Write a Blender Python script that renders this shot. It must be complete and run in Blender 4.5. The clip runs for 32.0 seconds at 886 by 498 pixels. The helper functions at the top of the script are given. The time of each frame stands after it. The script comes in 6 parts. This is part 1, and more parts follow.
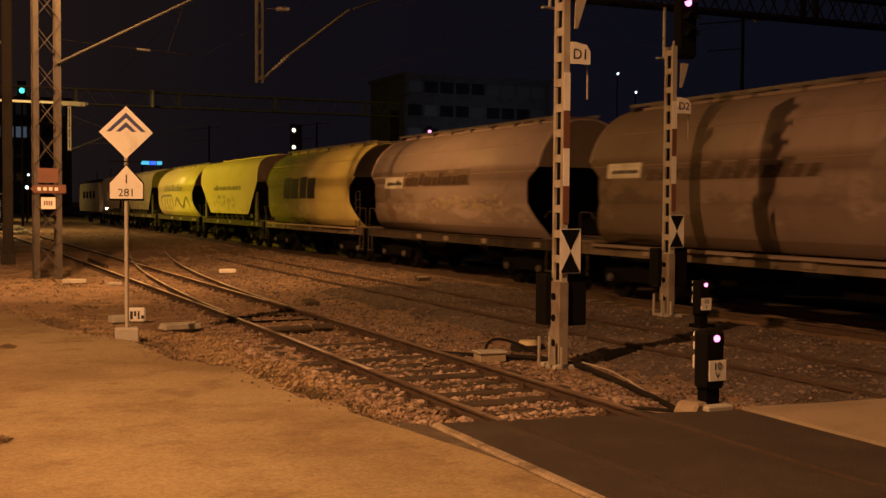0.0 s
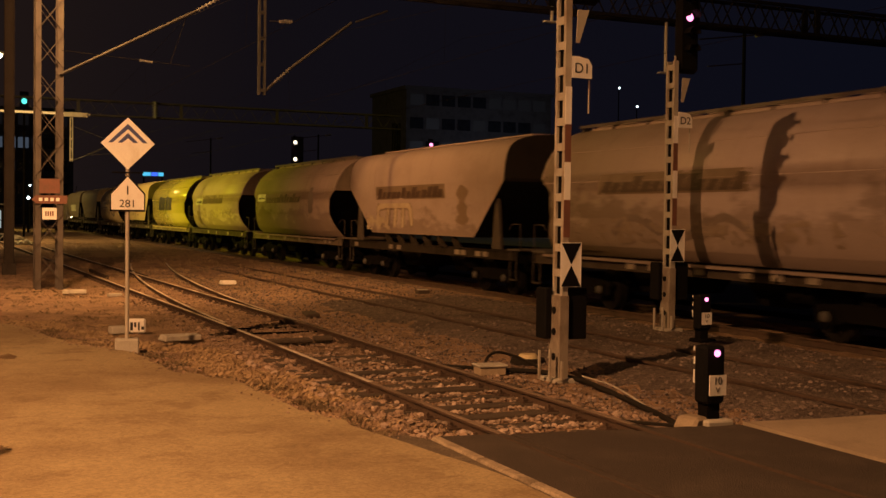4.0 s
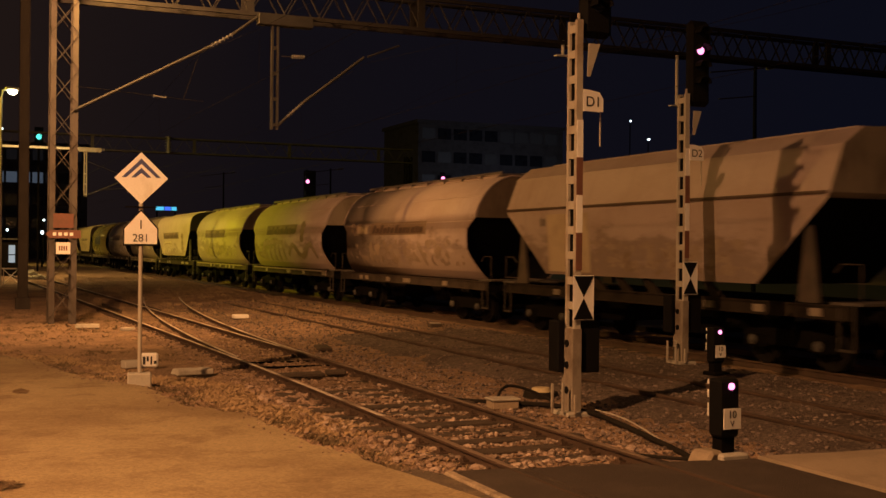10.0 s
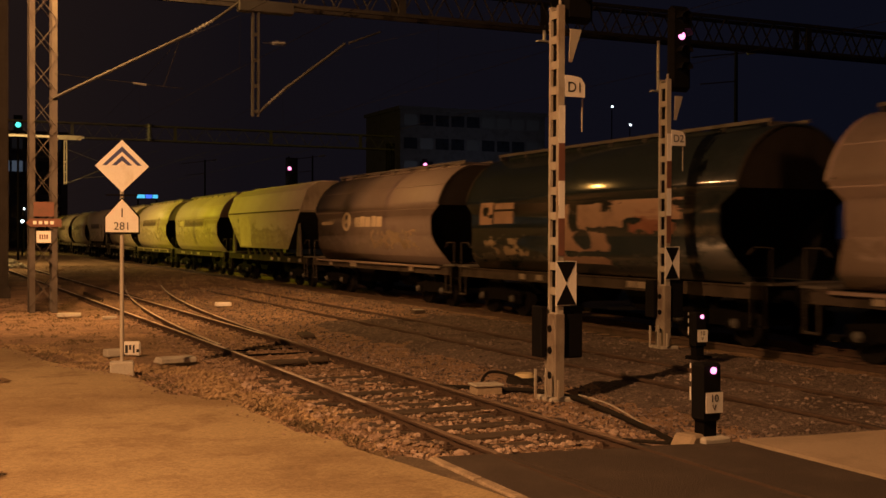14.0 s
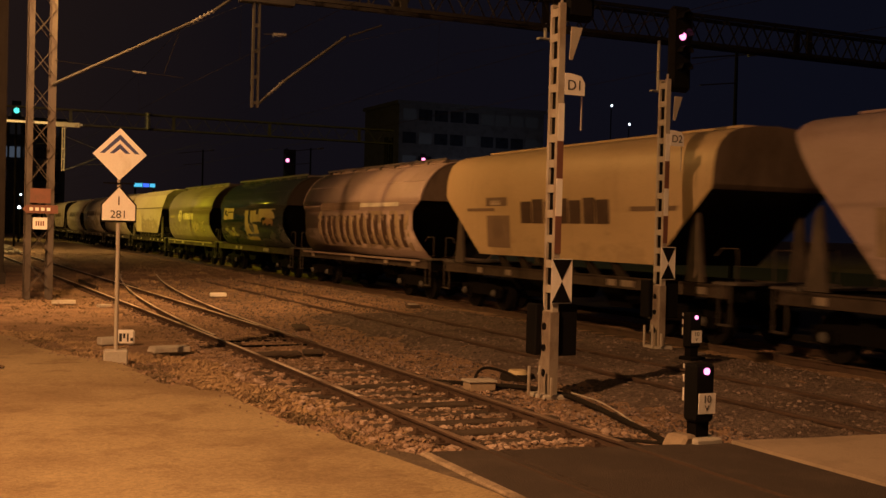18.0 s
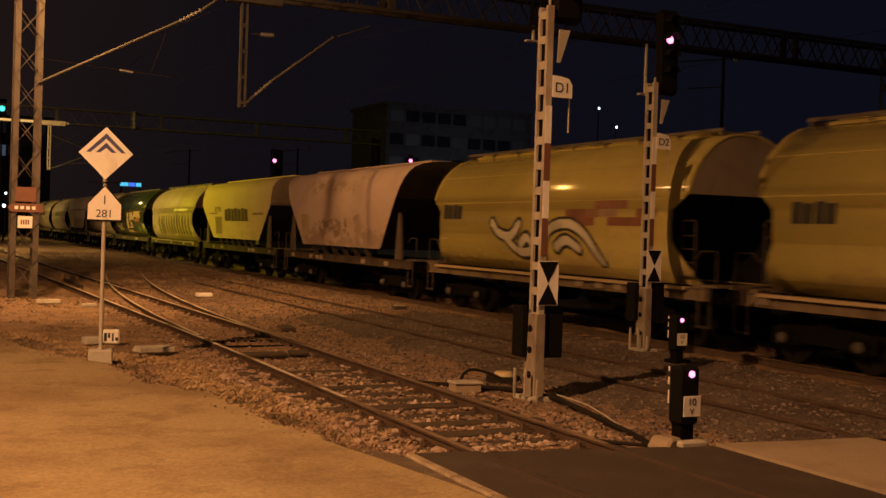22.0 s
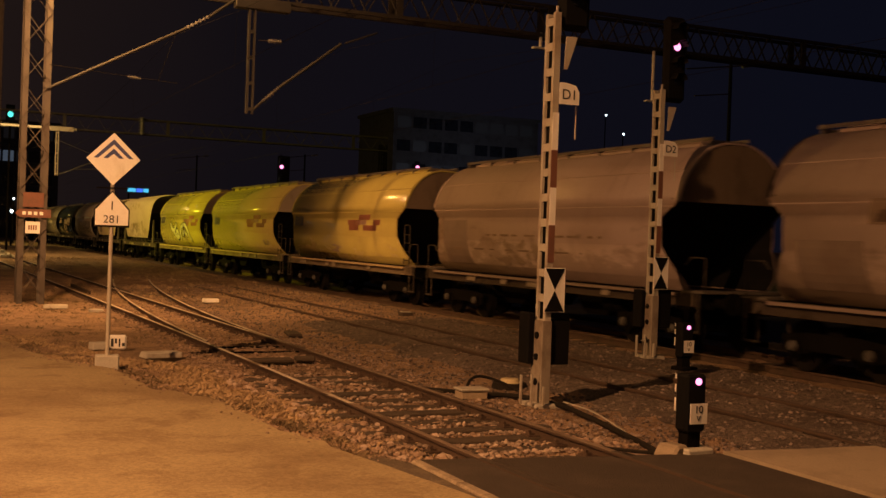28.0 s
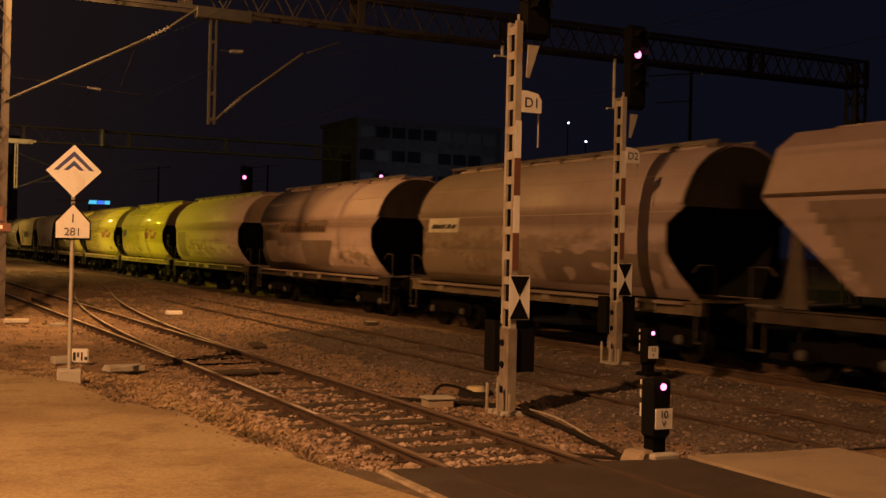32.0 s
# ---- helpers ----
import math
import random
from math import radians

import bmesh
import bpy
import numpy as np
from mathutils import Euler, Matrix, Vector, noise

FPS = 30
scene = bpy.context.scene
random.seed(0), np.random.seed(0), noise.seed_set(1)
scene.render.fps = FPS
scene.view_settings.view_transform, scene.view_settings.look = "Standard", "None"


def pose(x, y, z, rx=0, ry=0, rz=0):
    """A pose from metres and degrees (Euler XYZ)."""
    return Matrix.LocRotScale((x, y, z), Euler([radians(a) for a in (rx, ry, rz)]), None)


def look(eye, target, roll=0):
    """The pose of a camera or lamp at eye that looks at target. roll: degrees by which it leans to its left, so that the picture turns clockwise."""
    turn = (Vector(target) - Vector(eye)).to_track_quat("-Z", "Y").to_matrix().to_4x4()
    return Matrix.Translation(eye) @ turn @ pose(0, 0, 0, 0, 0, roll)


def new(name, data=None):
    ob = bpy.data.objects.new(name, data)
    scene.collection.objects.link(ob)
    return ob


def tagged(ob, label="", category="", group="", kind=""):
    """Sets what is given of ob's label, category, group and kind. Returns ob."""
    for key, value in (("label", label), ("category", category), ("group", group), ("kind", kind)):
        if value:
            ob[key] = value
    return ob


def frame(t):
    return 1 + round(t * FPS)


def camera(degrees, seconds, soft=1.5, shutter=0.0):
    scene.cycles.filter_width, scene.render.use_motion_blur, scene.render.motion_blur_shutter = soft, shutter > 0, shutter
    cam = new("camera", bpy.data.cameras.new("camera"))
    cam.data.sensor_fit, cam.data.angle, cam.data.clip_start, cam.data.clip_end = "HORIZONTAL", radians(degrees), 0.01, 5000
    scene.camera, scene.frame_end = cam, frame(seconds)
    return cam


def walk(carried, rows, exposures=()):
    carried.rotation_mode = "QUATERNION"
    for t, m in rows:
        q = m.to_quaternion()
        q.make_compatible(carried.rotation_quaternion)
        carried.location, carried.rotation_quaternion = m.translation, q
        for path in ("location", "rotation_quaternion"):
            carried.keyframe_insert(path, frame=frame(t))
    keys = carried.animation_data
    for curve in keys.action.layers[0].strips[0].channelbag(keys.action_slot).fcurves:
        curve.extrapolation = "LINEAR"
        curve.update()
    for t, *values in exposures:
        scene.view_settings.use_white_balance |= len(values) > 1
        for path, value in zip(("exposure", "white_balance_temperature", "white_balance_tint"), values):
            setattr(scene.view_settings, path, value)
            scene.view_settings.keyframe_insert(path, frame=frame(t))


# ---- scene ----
from functools import lru_cache

# ---- camera: held by hand at one spot, turning a little ----
EYE = (0.0, 0.0, 2.14)
cam = camera(42.81, 32.0, soft=1.5, shutter=0.7)
TURNS = (
    (0, 87.689, -0.39, -24.166),
    (0.5, 87.738, -0.388, -24.001),
    (1, 87.741, -0.425, -23.933),
    (1.5, 87.897, -0.514, -23.914),
    (2, 87.936, -0.516, -23.9),
    (2.5, 88.021, -0.595, -24.007),
    (3, 88.113, -0.679, -24.036),
    (3.5, 88.226, -0.761, -24.123),
    (5.5, 88.647, -0.782, -23.984),
    (6, 88.688, -0.793, -23.853),
    (6.5, 88.826, -0.757, -23.675),
    (7, 88.893, -0.76, -23.553),
    (7.5, 88.922, -0.856, -23.581),
    (8, 89.099, -0.886, -23.577),
    (8.5, 89.323, -0.874, -23.551),
    (9, 89.293, -0.737, -23.498),
    (9.5, 89.586, -0.684, -23.501),
    (10, 90.024, -0.557, -23.505),
    (10.5, 90.069, -0.506, -23.616),
    (11, 90.095, -0.439, -23.744),
    (11.5, 90.023, -0.555, -23.968),
    (12, 89.841, -0.557, -24.213),
    (12.5, 89.837, -0.488, -24.23),
    (13, 89.785, -0.326, -24.233),
    (13.5, 89.498, -0.194, -24.195),
    (14, 89.341, -0.223, -24.384),
    (14.5, 89.234, -0.433, -24.666),
    (16.5, 89.12, -1.21, -24.765),
    (17, 89.199, -1.254, -24.695),
    (17.5, 89.206, -1.36, -24.632),
    (18, 89.104, -1.472, -24.555),
    (18.5, 89.015, -1.518, -24.543),
    (19, 88.937, -1.516, -24.462),
    (19.5, 89.004, -1.544, -24.539),
    (20, 89.017, -1.603, -24.583),
    (20.5, 89.012, -1.657, -24.634),
    (21, 88.999, -1.738, -24.731),
    (21.5, 89.063, -1.793, -24.856),
    (22, 89.197, -1.855, -25.227),
    (22.5, 89.395, -1.949, -25.352),
    (23, 89.398, -1.93, -25.352),
    (23.5, 89.492, -1.972, -25.418),
    (24, 89.573, -1.942, -25.412),
    (24.5, 89.558, -2.043, -25.48),
    (25, 89.539, -2.197, -25.781),
    (25.5, 89.564, -2.185, -25.808),
    (27.5, 89.557, -2.125, -25.208),
    (28, 89.516, -2.01, -24.89),
    (28.5, 89.521, -1.911, -24.96),
    (29, 89.365, -1.805, -25.148),
    (29.5, 89.491, -1.605, -25.304),
    (30, 89.724, -1.442, -25.659),
    (30.5, 89.732, -1.241, -25.886),
    (31, 89.742, -1.22, -26.172),
    (31.5, 89.776, -1.232, -26.453),
    (32, 90.013, -1.346, -26.69))
walk(cam, [(t, pose(*EYE, rx, ry, rz)) for t, rx, ry, rz in TURNS], exposures=((0.0, 0.0), (32.0, 0.0)))

# ---- night sky, lamps and added fill lights ----
world = bpy.data.worlds.new("night_sky")
scene.world = world
world.use_nodes = True
wn, wl = world.node_tree.nodes, world.node_tree.links
w_way = wn.new("ShaderNodeTexCoord")
w_split = wn.new("ShaderNodeSeparateXYZ")
wl.new(w_way.outputs["Generated"], w_split.inputs["Vector"])
w_tex = wn.new("ShaderNodeTexNoise")
w_tex.inputs["Scale"].default_value, w_tex.inputs["Detail"].default_value = 2.2, 4
w_add = wn.new("ShaderNodeMath")
w_add.operation, w_add.inputs[1].default_value = "MULTIPLY_ADD", 0.25
wl.new(w_tex.outputs["Fac"], w_add.inputs[0])
wl.new(w_split.outputs["X"], w_add.inputs[2])
# warm tone added along the line for the lamps' flare, the open side is deep blue
w_ramp = wn.new("ShaderNodeValToRGB")
w_ramp.color_ramp.elements[0].position, w_ramp.color_ramp.elements[0].color = 0.05, (0.0150, 0.0086, 0.0066, 1)
w_ramp.color_ramp.elements[1].position, w_ramp.color_ramp.elements[1].color = 0.80, (0.0034, 0.0037, 0.0080, 1)
mid = w_ramp.color_ramp.elements.new(0.36)
mid.color = (0.0058, 0.0043, 0.0060, 1)
wl.new(w_add.outputs["Value"], w_ramp.inputs["Fac"])
wl.new(w_ramp.outputs["Color"], wn["Background"].inputs["Color"])
wn["Background"].inputs["Strength"].default_value = 1.0


def lamp(name, place, watts, colour, radius=0.15, target=None, cone=150, blend=0.6):
    data = bpy.data.lights.new(name, "SPOT" if target else "POINT")
    data.energy, data.color, data.shadow_soft_size = watts, colour, radius
    if target:
        data.spot_size, data.spot_blend = radians(cone), blend
    ob = new(name, data)
    ob.matrix_world = look(place, target) if target else pose(*place)
    return ob


SODIUM = (1.0, 0.455, 0.165)
lamp("street_or_fill_light", (-8.2, 5.9, 13.8), 25000, SODIUM, 0.12, (-4.6, 11.5, 0), 134, 1.0)
# weak fill added from behind to lift the dark end walls
lamp("street_or_fill_light", (-14.0, -16.4, 11.5), 3400, (1.0, 0.50, 0.22), 0.6, (7.0, 15.0, 2.0), 80, 0.7)
lamp("portal_lamp_light", (3.4, 33.6, 10.9), 3000, (1.0, 0.48, 0.11), 0.22, (12.5, 32.5, 0.0), 136, 0.8)
# fill added to brighten the ground on the left, no such lamp seen
lamp("street_or_fill_light", (1.3, 26.5, 11.6), 9500, SODIUM, 0.35, (3.0, 44.0, 0.0), 142, 0.9)
# fill added for the far portal and the wagons near it
lamp("yard_fill_light", (2.5, 84.0, 10.6), 7000, (1.0, 0.58, 0.18), 0.3, (6.0, 86.0, 0), 165, 0.5)
# unseen stand-in for the seen yard lamp, set back to spare the ground
lamp("yard_fill_light", (-14.0, 67.0, 12.5), 40000, (1.0, 0.78, 0.03), 0.25, (14.0, 69.0, 4.5), 88, 0.95)
# fill added for the farthest wagons
lamp("yard_fill_light", (-1.0, 132.0, 8.5), 6500, (1.0, 0.66, 0.14), 0.3, (14.0, 134.0, 3.0), 125, 0.8)
# cold fill added beyond the train to lift the building's facade
lamp("street_or_fill_light", (74.0, 135.2, 9.0), 1000, (0.72, 0.78, 1.0), 0.2)

# ---- materials ----


def mat(name, colour, rough=0.7, metal=0.0, other=None, scale=6.0, streak=1.0, cover=0.5, bump=0.2, fine=60.0, vary=0.15, spec=0.5, ripple=0.0, island=0.0, waves=2.6):
    """A painted or raw surface: a base colour, patches of a second colour, fine grain and relief, at two scales."""
    m = bpy.data.materials.new(name)
    m.use_nodes = True
    n, l = m.node_tree.nodes, m.node_tree.links
    b = n["Principled BSDF"]
    b.inputs["Roughness"].default_value, b.inputs["Metallic"].default_value = rough, metal
    b.inputs["Specular IOR Level"].default_value = spec
    c = n.new("ShaderNodeTexCoord")
    mp = n.new("ShaderNodeMapping")
    mp.inputs["Scale"].default_value = (1, 1, 1 / streak)
    l.new(c.outputs["Object"], mp.inputs["Vector"])
    info = n.new("ShaderNodeObjectInfo")
    shift = n.new("ShaderNodeVectorMath")
    shift.operation = "ADD"
    spread = n.new("ShaderNodeMath")
    spread.operation = "MULTIPLY"
    spread.inputs[1].default_value = 37.0
    l.new(info.outputs["Random"], spread.inputs[0])
    l.new(mp.outputs["Vector"], shift.inputs[0])
    l.new(spread.outputs["Value"], shift.inputs[1])
    big = n.new("ShaderNodeTexNoise")
    big.inputs["Scale"].default_value, big.inputs["Detail"].default_value, big.inputs["Roughness"].default_value = scale / 6, 8, 0.62
    l.new(shift.outputs["Vector"], big.inputs["Vector"])
    ramp = n.new("ShaderNodeMapRange")
    ramp.inputs["From Min"].default_value, ramp.inputs["From Max"].default_value = 0.62 - 0.3 * cover, 0.82 - 0.3 * cover
    l.new(big.outputs["Fac"], ramp.inputs["Value"])
    mix = n.new("ShaderNodeMix")
    mix.data_type = "RGBA"
    mix.inputs["A"].default_value = (*colour, 1)
    mix.inputs["B"].default_value = (*(other or [v * 0.6 for v in colour]), 1)
    l.new(ramp.outputs["Result"], mix.inputs["Factor"])
    grain = n.new("ShaderNodeTexNoise")
    grain.inputs["Scale"].default_value, grain.inputs["Detail"].default_value = fine, 3
    l.new(c.outputs["Object"], grain.inputs["Vector"])
    hsv = n.new("ShaderNodeHueSaturation")
    val = n.new("ShaderNodeMapRange")
    val.inputs["To Min"].default_value, val.inputs["To Max"].default_value = 1 - 2 * vary, 1 + 2 * vary
    l.new(grain.outputs["Fac"], val.inputs["Value"])
    l.new(val.outputs["Result"], hsv.inputs["Value"])
    l.new(mix.outputs["Result"], hsv.inputs["Color"])
    tone = hsv.outputs["Color"]
    if island:
        geo = n.new("ShaderNodeNewGeometry")
        each = n.new("ShaderNodeMapRange")
        each.inputs["To Min"].default_value, each.inputs["To Max"].default_value = 1 - island, 1 + island
        l.new(geo.outputs["Random Per Island"], each.inputs["Value"])
        more = n.new("ShaderNodeHueSaturation")
        l.new(each.outputs["Result"], more.inputs["Value"])
        l.new(tone, more.inputs["Color"])
        tone = more.outputs["Color"]
    l.new(tone, b.inputs["Base Color"])
    bp = n.new("ShaderNodeBump")
    bp.inputs["Strength"].default_value, bp.inputs["Distance"].default_value = bump, 0.02
    l.new(grain.outputs["Fac"], bp.inputs["Height"])
    last = bp
    if ripple:
        # sheet metal that is never quite flat along its length
        along_y = n.new("ShaderNodeMapping")
        along_y.inputs["Scale"].default_value = (0.05, 1.0, 0.15)
        l.new(c.outputs["Object"], along_y.inputs["Vector"])
        wavy = n.new("ShaderNodeTexNoise")
        wavy.inputs["Scale"].default_value, wavy.inputs["Detail"].default_value = waves, 2
        l.new(along_y.outputs["Vector"], wavy.inputs["Vector"])
        last = n.new("ShaderNodeBump")
        last.inputs["Strength"].default_value, last.inputs["Distance"].default_value = 1.0, ripple
        l.new(wavy.outputs["Fac"], last.inputs["Height"])
        l.new(bp.outputs["Normal"], last.inputs["Normal"])
    l.new(last.outputs["Normal"], b.inputs["Normal"])
    return m


def glow(name, colour, strength):
    m = bpy.data.materials.new(name)
    m.use_nodes = True
    b = m.node_tree.nodes["Principled BSDF"]
    b.inputs["Base Color"].default_value = (0.02, 0.02, 0.02, 1)
    b.inputs["Emission Color"].default_value, b.inputs["Emission Strength"].default_value = (*colour, 1), strength
    return m




def earth(name, colour, damp, sand, stain=0.6, grit=38.0, deep=0.03, vary=0.35):
    """Trodden ground: damp stains, sandy drifts, grit that stands out grain by grain."""
    m = bpy.data.materials.new(name)
    m.use_nodes = True
    n, l = m.node_tree.nodes, m.node_tree.links
    b = n["Principled BSDF"]
    b.inputs["Roughness"].default_value, b.inputs["Specular IOR Level"].default_value = 0.93, 0.3
    c = n.new("ShaderNodeTexCoord")

    def cloud(scale, detail, lo, hi, top, shift):
        mp = n.new("ShaderNodeMapping")
        mp.inputs["Location"].default_value = shift
        l.new(c.outputs["Object"], mp.inputs["Vector"])
        t = n.new("ShaderNodeTexNoise")
        t.inputs["Scale"].default_value, t.inputs["Detail"].default_value, t.inputs["Roughness"].default_value = scale, detail, 0.65
        l.new(mp.outputs["Vector"], t.inputs["Vector"])
        r = n.new("ShaderNodeMapRange")
        r.inputs["From Min"].default_value, r.inputs["From Max"].default_value, r.inputs["To Max"].default_value = lo, hi, top
        l.new(t.outputs["Fac"], r.inputs["Value"])
        return r.outputs["Result"]

    def blend(a, col, fac):
        x = n.new("ShaderNodeMix")
        x.data_type = "RGBA"
        if isinstance(a, tuple):
            x.inputs["A"].default_value = (*a, 1)
        else:
            l.new(a, x.inputs["A"])
        x.inputs["B"].default_value = (*col, 1)
        l.new(fac, x.inputs["Factor"])
        return x.outputs["Result"]

    tone = blend(colour, sand, cloud(0.55, 6, 0.45, 0.68, 0.8, (3, 8, 0)))
    tone = blend(tone, damp, cloud(0.33, 7, 0.46, 0.62, stain, (11, 2, 0)))
    tone = blend(tone, damp, cloud(1.15, 6, 0.52, 0.64, stain, (0, 5, 0)))
    cells = n.new("ShaderNodeTexVoronoi")
    cells.inputs["Scale"].default_value = grit
    l.new(c.outputs["Object"], cells.inputs["Vector"])
    fine = n.new("ShaderNodeTexNoise")
    fine.inputs["Scale"].default_value, fine.inputs["Detail"].default_value = grit * 2.2, 2
    l.new(c.outputs["Object"], fine.inputs["Vector"])
    split = n.new("ShaderNodeSeparateColor")
    l.new(cells.outputs["Color"], split.inputs["Color"])
    both = n.new("ShaderNodeMath")
    both.operation, both.use_clamp = "MULTIPLY_ADD", False
    both.inputs[1].default_value = 0.5
    l.new(split.outputs["Red"], both.inputs[0])
    l.new(fine.outputs["Fac"], both.inputs[2])
    val = n.new("ShaderNodeMapRange")
    val.inputs["From Min"].default_value, val.inputs["From Max"].default_value = 0.3, 1.2
    val.inputs["To Min"].default_value, val.inputs["To Max"].default_value = 1 - vary, 1 + vary
    l.new(both.outputs["Value"], val.inputs["Value"])
    hsv = n.new("ShaderNodeHueSaturation")
    l.new(val.outputs["Result"], hsv.inputs["Value"])
    l.new(tone, hsv.inputs["Color"])
    l.new(hsv.outputs["Color"], b.inputs["Base Color"])
    bp = n.new("ShaderNodeBump")
    bp.inputs["Strength"].default_value, bp.inputs["Distance"].default_value = 1.0, deep
    l.new(both.outputs["Value"], bp.inputs["Height"])
    l.new(bp.outputs["Normal"], b.inputs["Normal"])
    return m


M_GROUND = earth("ballast_dirt", (0.305, 0.205, 0.138), (0.17, 0.115, 0.08), (0.35, 0.245, 0.165), 0.7, 26.0, 0.03, 0.5)
M_PAVE = earth("worn_pavement", (0.315, 0.246, 0.146), (0.175, 0.118, 0.070), (0.355, 0.285, 0.172), 0.62, 34.0, 0.007, 0.26)
M_ASPHALT = mat("asphalt", (0.046, 0.034, 0.028), 0.9, 0, (0.068, 0.052, 0.042), 8, 1, 0.5, 0.8, 60, 0.42)
M_SLAB = mat("concrete_slab", (0.34, 0.275, 0.205), 0.9, 0, (0.25, 0.20, 0.15), 6, 1, 0.5, 0.3, 40, 0.1)
M_CONC = mat("concrete", (0.42, 0.40, 0.36), 0.9, 0, (0.28, 0.26, 0.23), 14, 1, 0.4, 0.3, 50, 0.1)
M_BALLAST = earth("dark_ballast", (0.15, 0.118, 0.105), (0.068, 0.052, 0.046), (0.19, 0.15, 0.13), 0.7, 24.0, 0.04, 0.6)
M_DARKDIRT = mat("dark_dirt", (0.10, 0.076, 0.056), 0.95, 0, (0.17, 0.13, 0.09), 14, 1, 0.35, 0.8, 40, 0.3)
M_LITTER = mat("wet_leaf_litter", (0.20, 0.135, 0.078), 0.9, 0, (0.13, 0.088, 0.052), 20, 1, 0.5, 0.3, 40, 0.2)
M_KERB = mat("worn_kerb", (0.33, 0.27, 0.20), 0.92, 0, (0.16, 0.125, 0.09), 16, 1, 0.55, 0.6, 45, 0.25)
# near-black that stands in for unlit ground
M_DARKSHEET = mat("dark_ground_sheet", (0.007, 0.006, 0.005), 0.95, 0, (0.004, 0.004, 0.003), 8, 1, 0.5, 0.8, 20, 0.3)
M_STONE = mat("ballast_stone", (0.265, 0.192, 0.15), 0.92, 0, (0.16, 0.115, 0.088), 30, 1, 0.5, 0.5, 60, 0.2, 0.3, 0.0, 0.35)
M_DARKSTONE = mat("dark_ballast_stone", (0.175, 0.138, 0.128), 0.92, 0, (0.075, 0.058, 0.047), 30, 1, 0.5, 0.5, 60, 0.2, 0.3, 0.0, 0.6)
M_PALESTONE = mat("pale_ballast_stone", (0.33, 0.26, 0.22), 0.9, 0, (0.19, 0.145, 0.12), 30, 1, 0.5, 0.5, 60, 0.2, 0.3, 0.0, 0.5)
M_WEED = mat("dry_weeds", (0.38, 0.275, 0.165), 0.9, 0, (0.25, 0.18, 0.11), 12, 1, 0.5, 0.2, 30, 0.2)
M_DARKWEED = mat("withered_weeds", (0.15, 0.11, 0.065), 0.9, 0, (0.10, 0.075, 0.045), 12, 1, 0.5, 0.2, 30, 0.2)
M_RAIL = mat("rusty_rail", (0.078, 0.050, 0.037), 0.75, 0.1, (0.05, 0.033, 0.025), 20, 1, 0.5, 0.3, 60, 0.2)
# pale diffuse colour takes the place of the glint on rail heads
M_RAILTOP = mat("glint_toned_rail_head", (0.66, 0.58, 0.50), 0.32, 0.1, (0.20, 0.145, 0.105), 4, 1, 0.5, 0.1, 60, 0.1)
M_DULLHEAD = mat("dull_rail_head", (0.20, 0.15, 0.115), 0.55, 0.1, (0.11, 0.078, 0.058), 6, 1, 0.5, 0.2, 60, 0.15)
M_SLEEPER = mat("weathered_timber", (0.065, 0.048, 0.036), 0.9, 0, (0.04, 0.03, 0.024), 16, 1, 0.5, 0.5, 50, 0.25)
M_STEEL = mat("galvanised_steel", (0.40, 0.375, 0.335), 0.65, 0.0, (0.24, 0.19, 0.145), 14, 2, 0.4, 0.15, 60, 0.1)
M_COLUMN = mat("weathered_column_steel", (0.27, 0.235, 0.20), 0.8, 0.0, (0.16, 0.125, 0.10), 18, 2, 0.5, 0.3, 60, 0.15)
M_BROWN = mat("rusty_steel", (0.10, 0.088, 0.08), 0.8, 0.1, (0.066, 0.054, 0.047), 14, 2, 0.5, 0.2, 60, 0.15)
# near-black holds both dark grime and the shade under the wagons
M_DARKSTEEL = mat("near_black_steel", (0.0065, 0.006, 0.006), 0.95, 0.0, (0.0045, 0.004, 0.004), 14, 1, 0.5, 0.2, 50, 0.15, 0.05)
M_BEAM = mat("dark_beam_steel", (0.036, 0.034, 0.036), 0.85, 0.0, (0.024, 0.022, 0.022), 14, 2, 0.5, 0.2, 50, 0.15, 0.2)
M_WALKWAY = mat("roof_walkway_steel", (0.14, 0.125, 0.12), 0.38, 0.3, (0.09, 0.072, 0.062), 12, 1, 0.5, 0.1, 50, 0.15)
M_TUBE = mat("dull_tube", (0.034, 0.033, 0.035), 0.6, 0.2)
M_MAST = mat("dark_mast_steel", (0.040, 0.034, 0.030), 0.85, 0.0, (0.028, 0.023, 0.02), 14, 2, 0.5, 0.2, 50, 0.15, 0.2)
# end wall tones hold the shade between wagons, in three depths
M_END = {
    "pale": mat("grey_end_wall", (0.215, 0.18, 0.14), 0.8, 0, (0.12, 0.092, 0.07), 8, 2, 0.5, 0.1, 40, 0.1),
    "dim": mat("shaded_end_wall", (0.135, 0.10, 0.075), 0.85, 0, (0.08, 0.06, 0.046), 8, 2, 0.5, 0.1, 40, 0.1),
    "dark": mat("dark_shaded_end_wall", (0.026, 0.021, 0.018), 0.9, 0, (0.016, 0.013, 0.012), 8, 2, 0.5, 0.1, 40, 0.1, 0.2),
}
M_SOLE = {
    "dark": mat("dark_frame_steel", (0.030, 0.024, 0.020), 0.9, 0.0, (0.015, 0.012, 0.010), 10, 1, 0.5, 0.2, 50, 0.15, 0.1),
    "brown": mat("dusty_frame_steel", (0.058, 0.045, 0.038), 0.85, 0.0, (0.028, 0.022, 0.018), 9, 1, 0.5, 0.2, 50, 0.2, 0.2),
    "pale": mat("pale_frame_paint", (0.16, 0.125, 0.09), 0.75, 0.0, (0.06, 0.045, 0.034), 9, 1, 0.45, 0.2, 50, 0.2, 0.3),
}
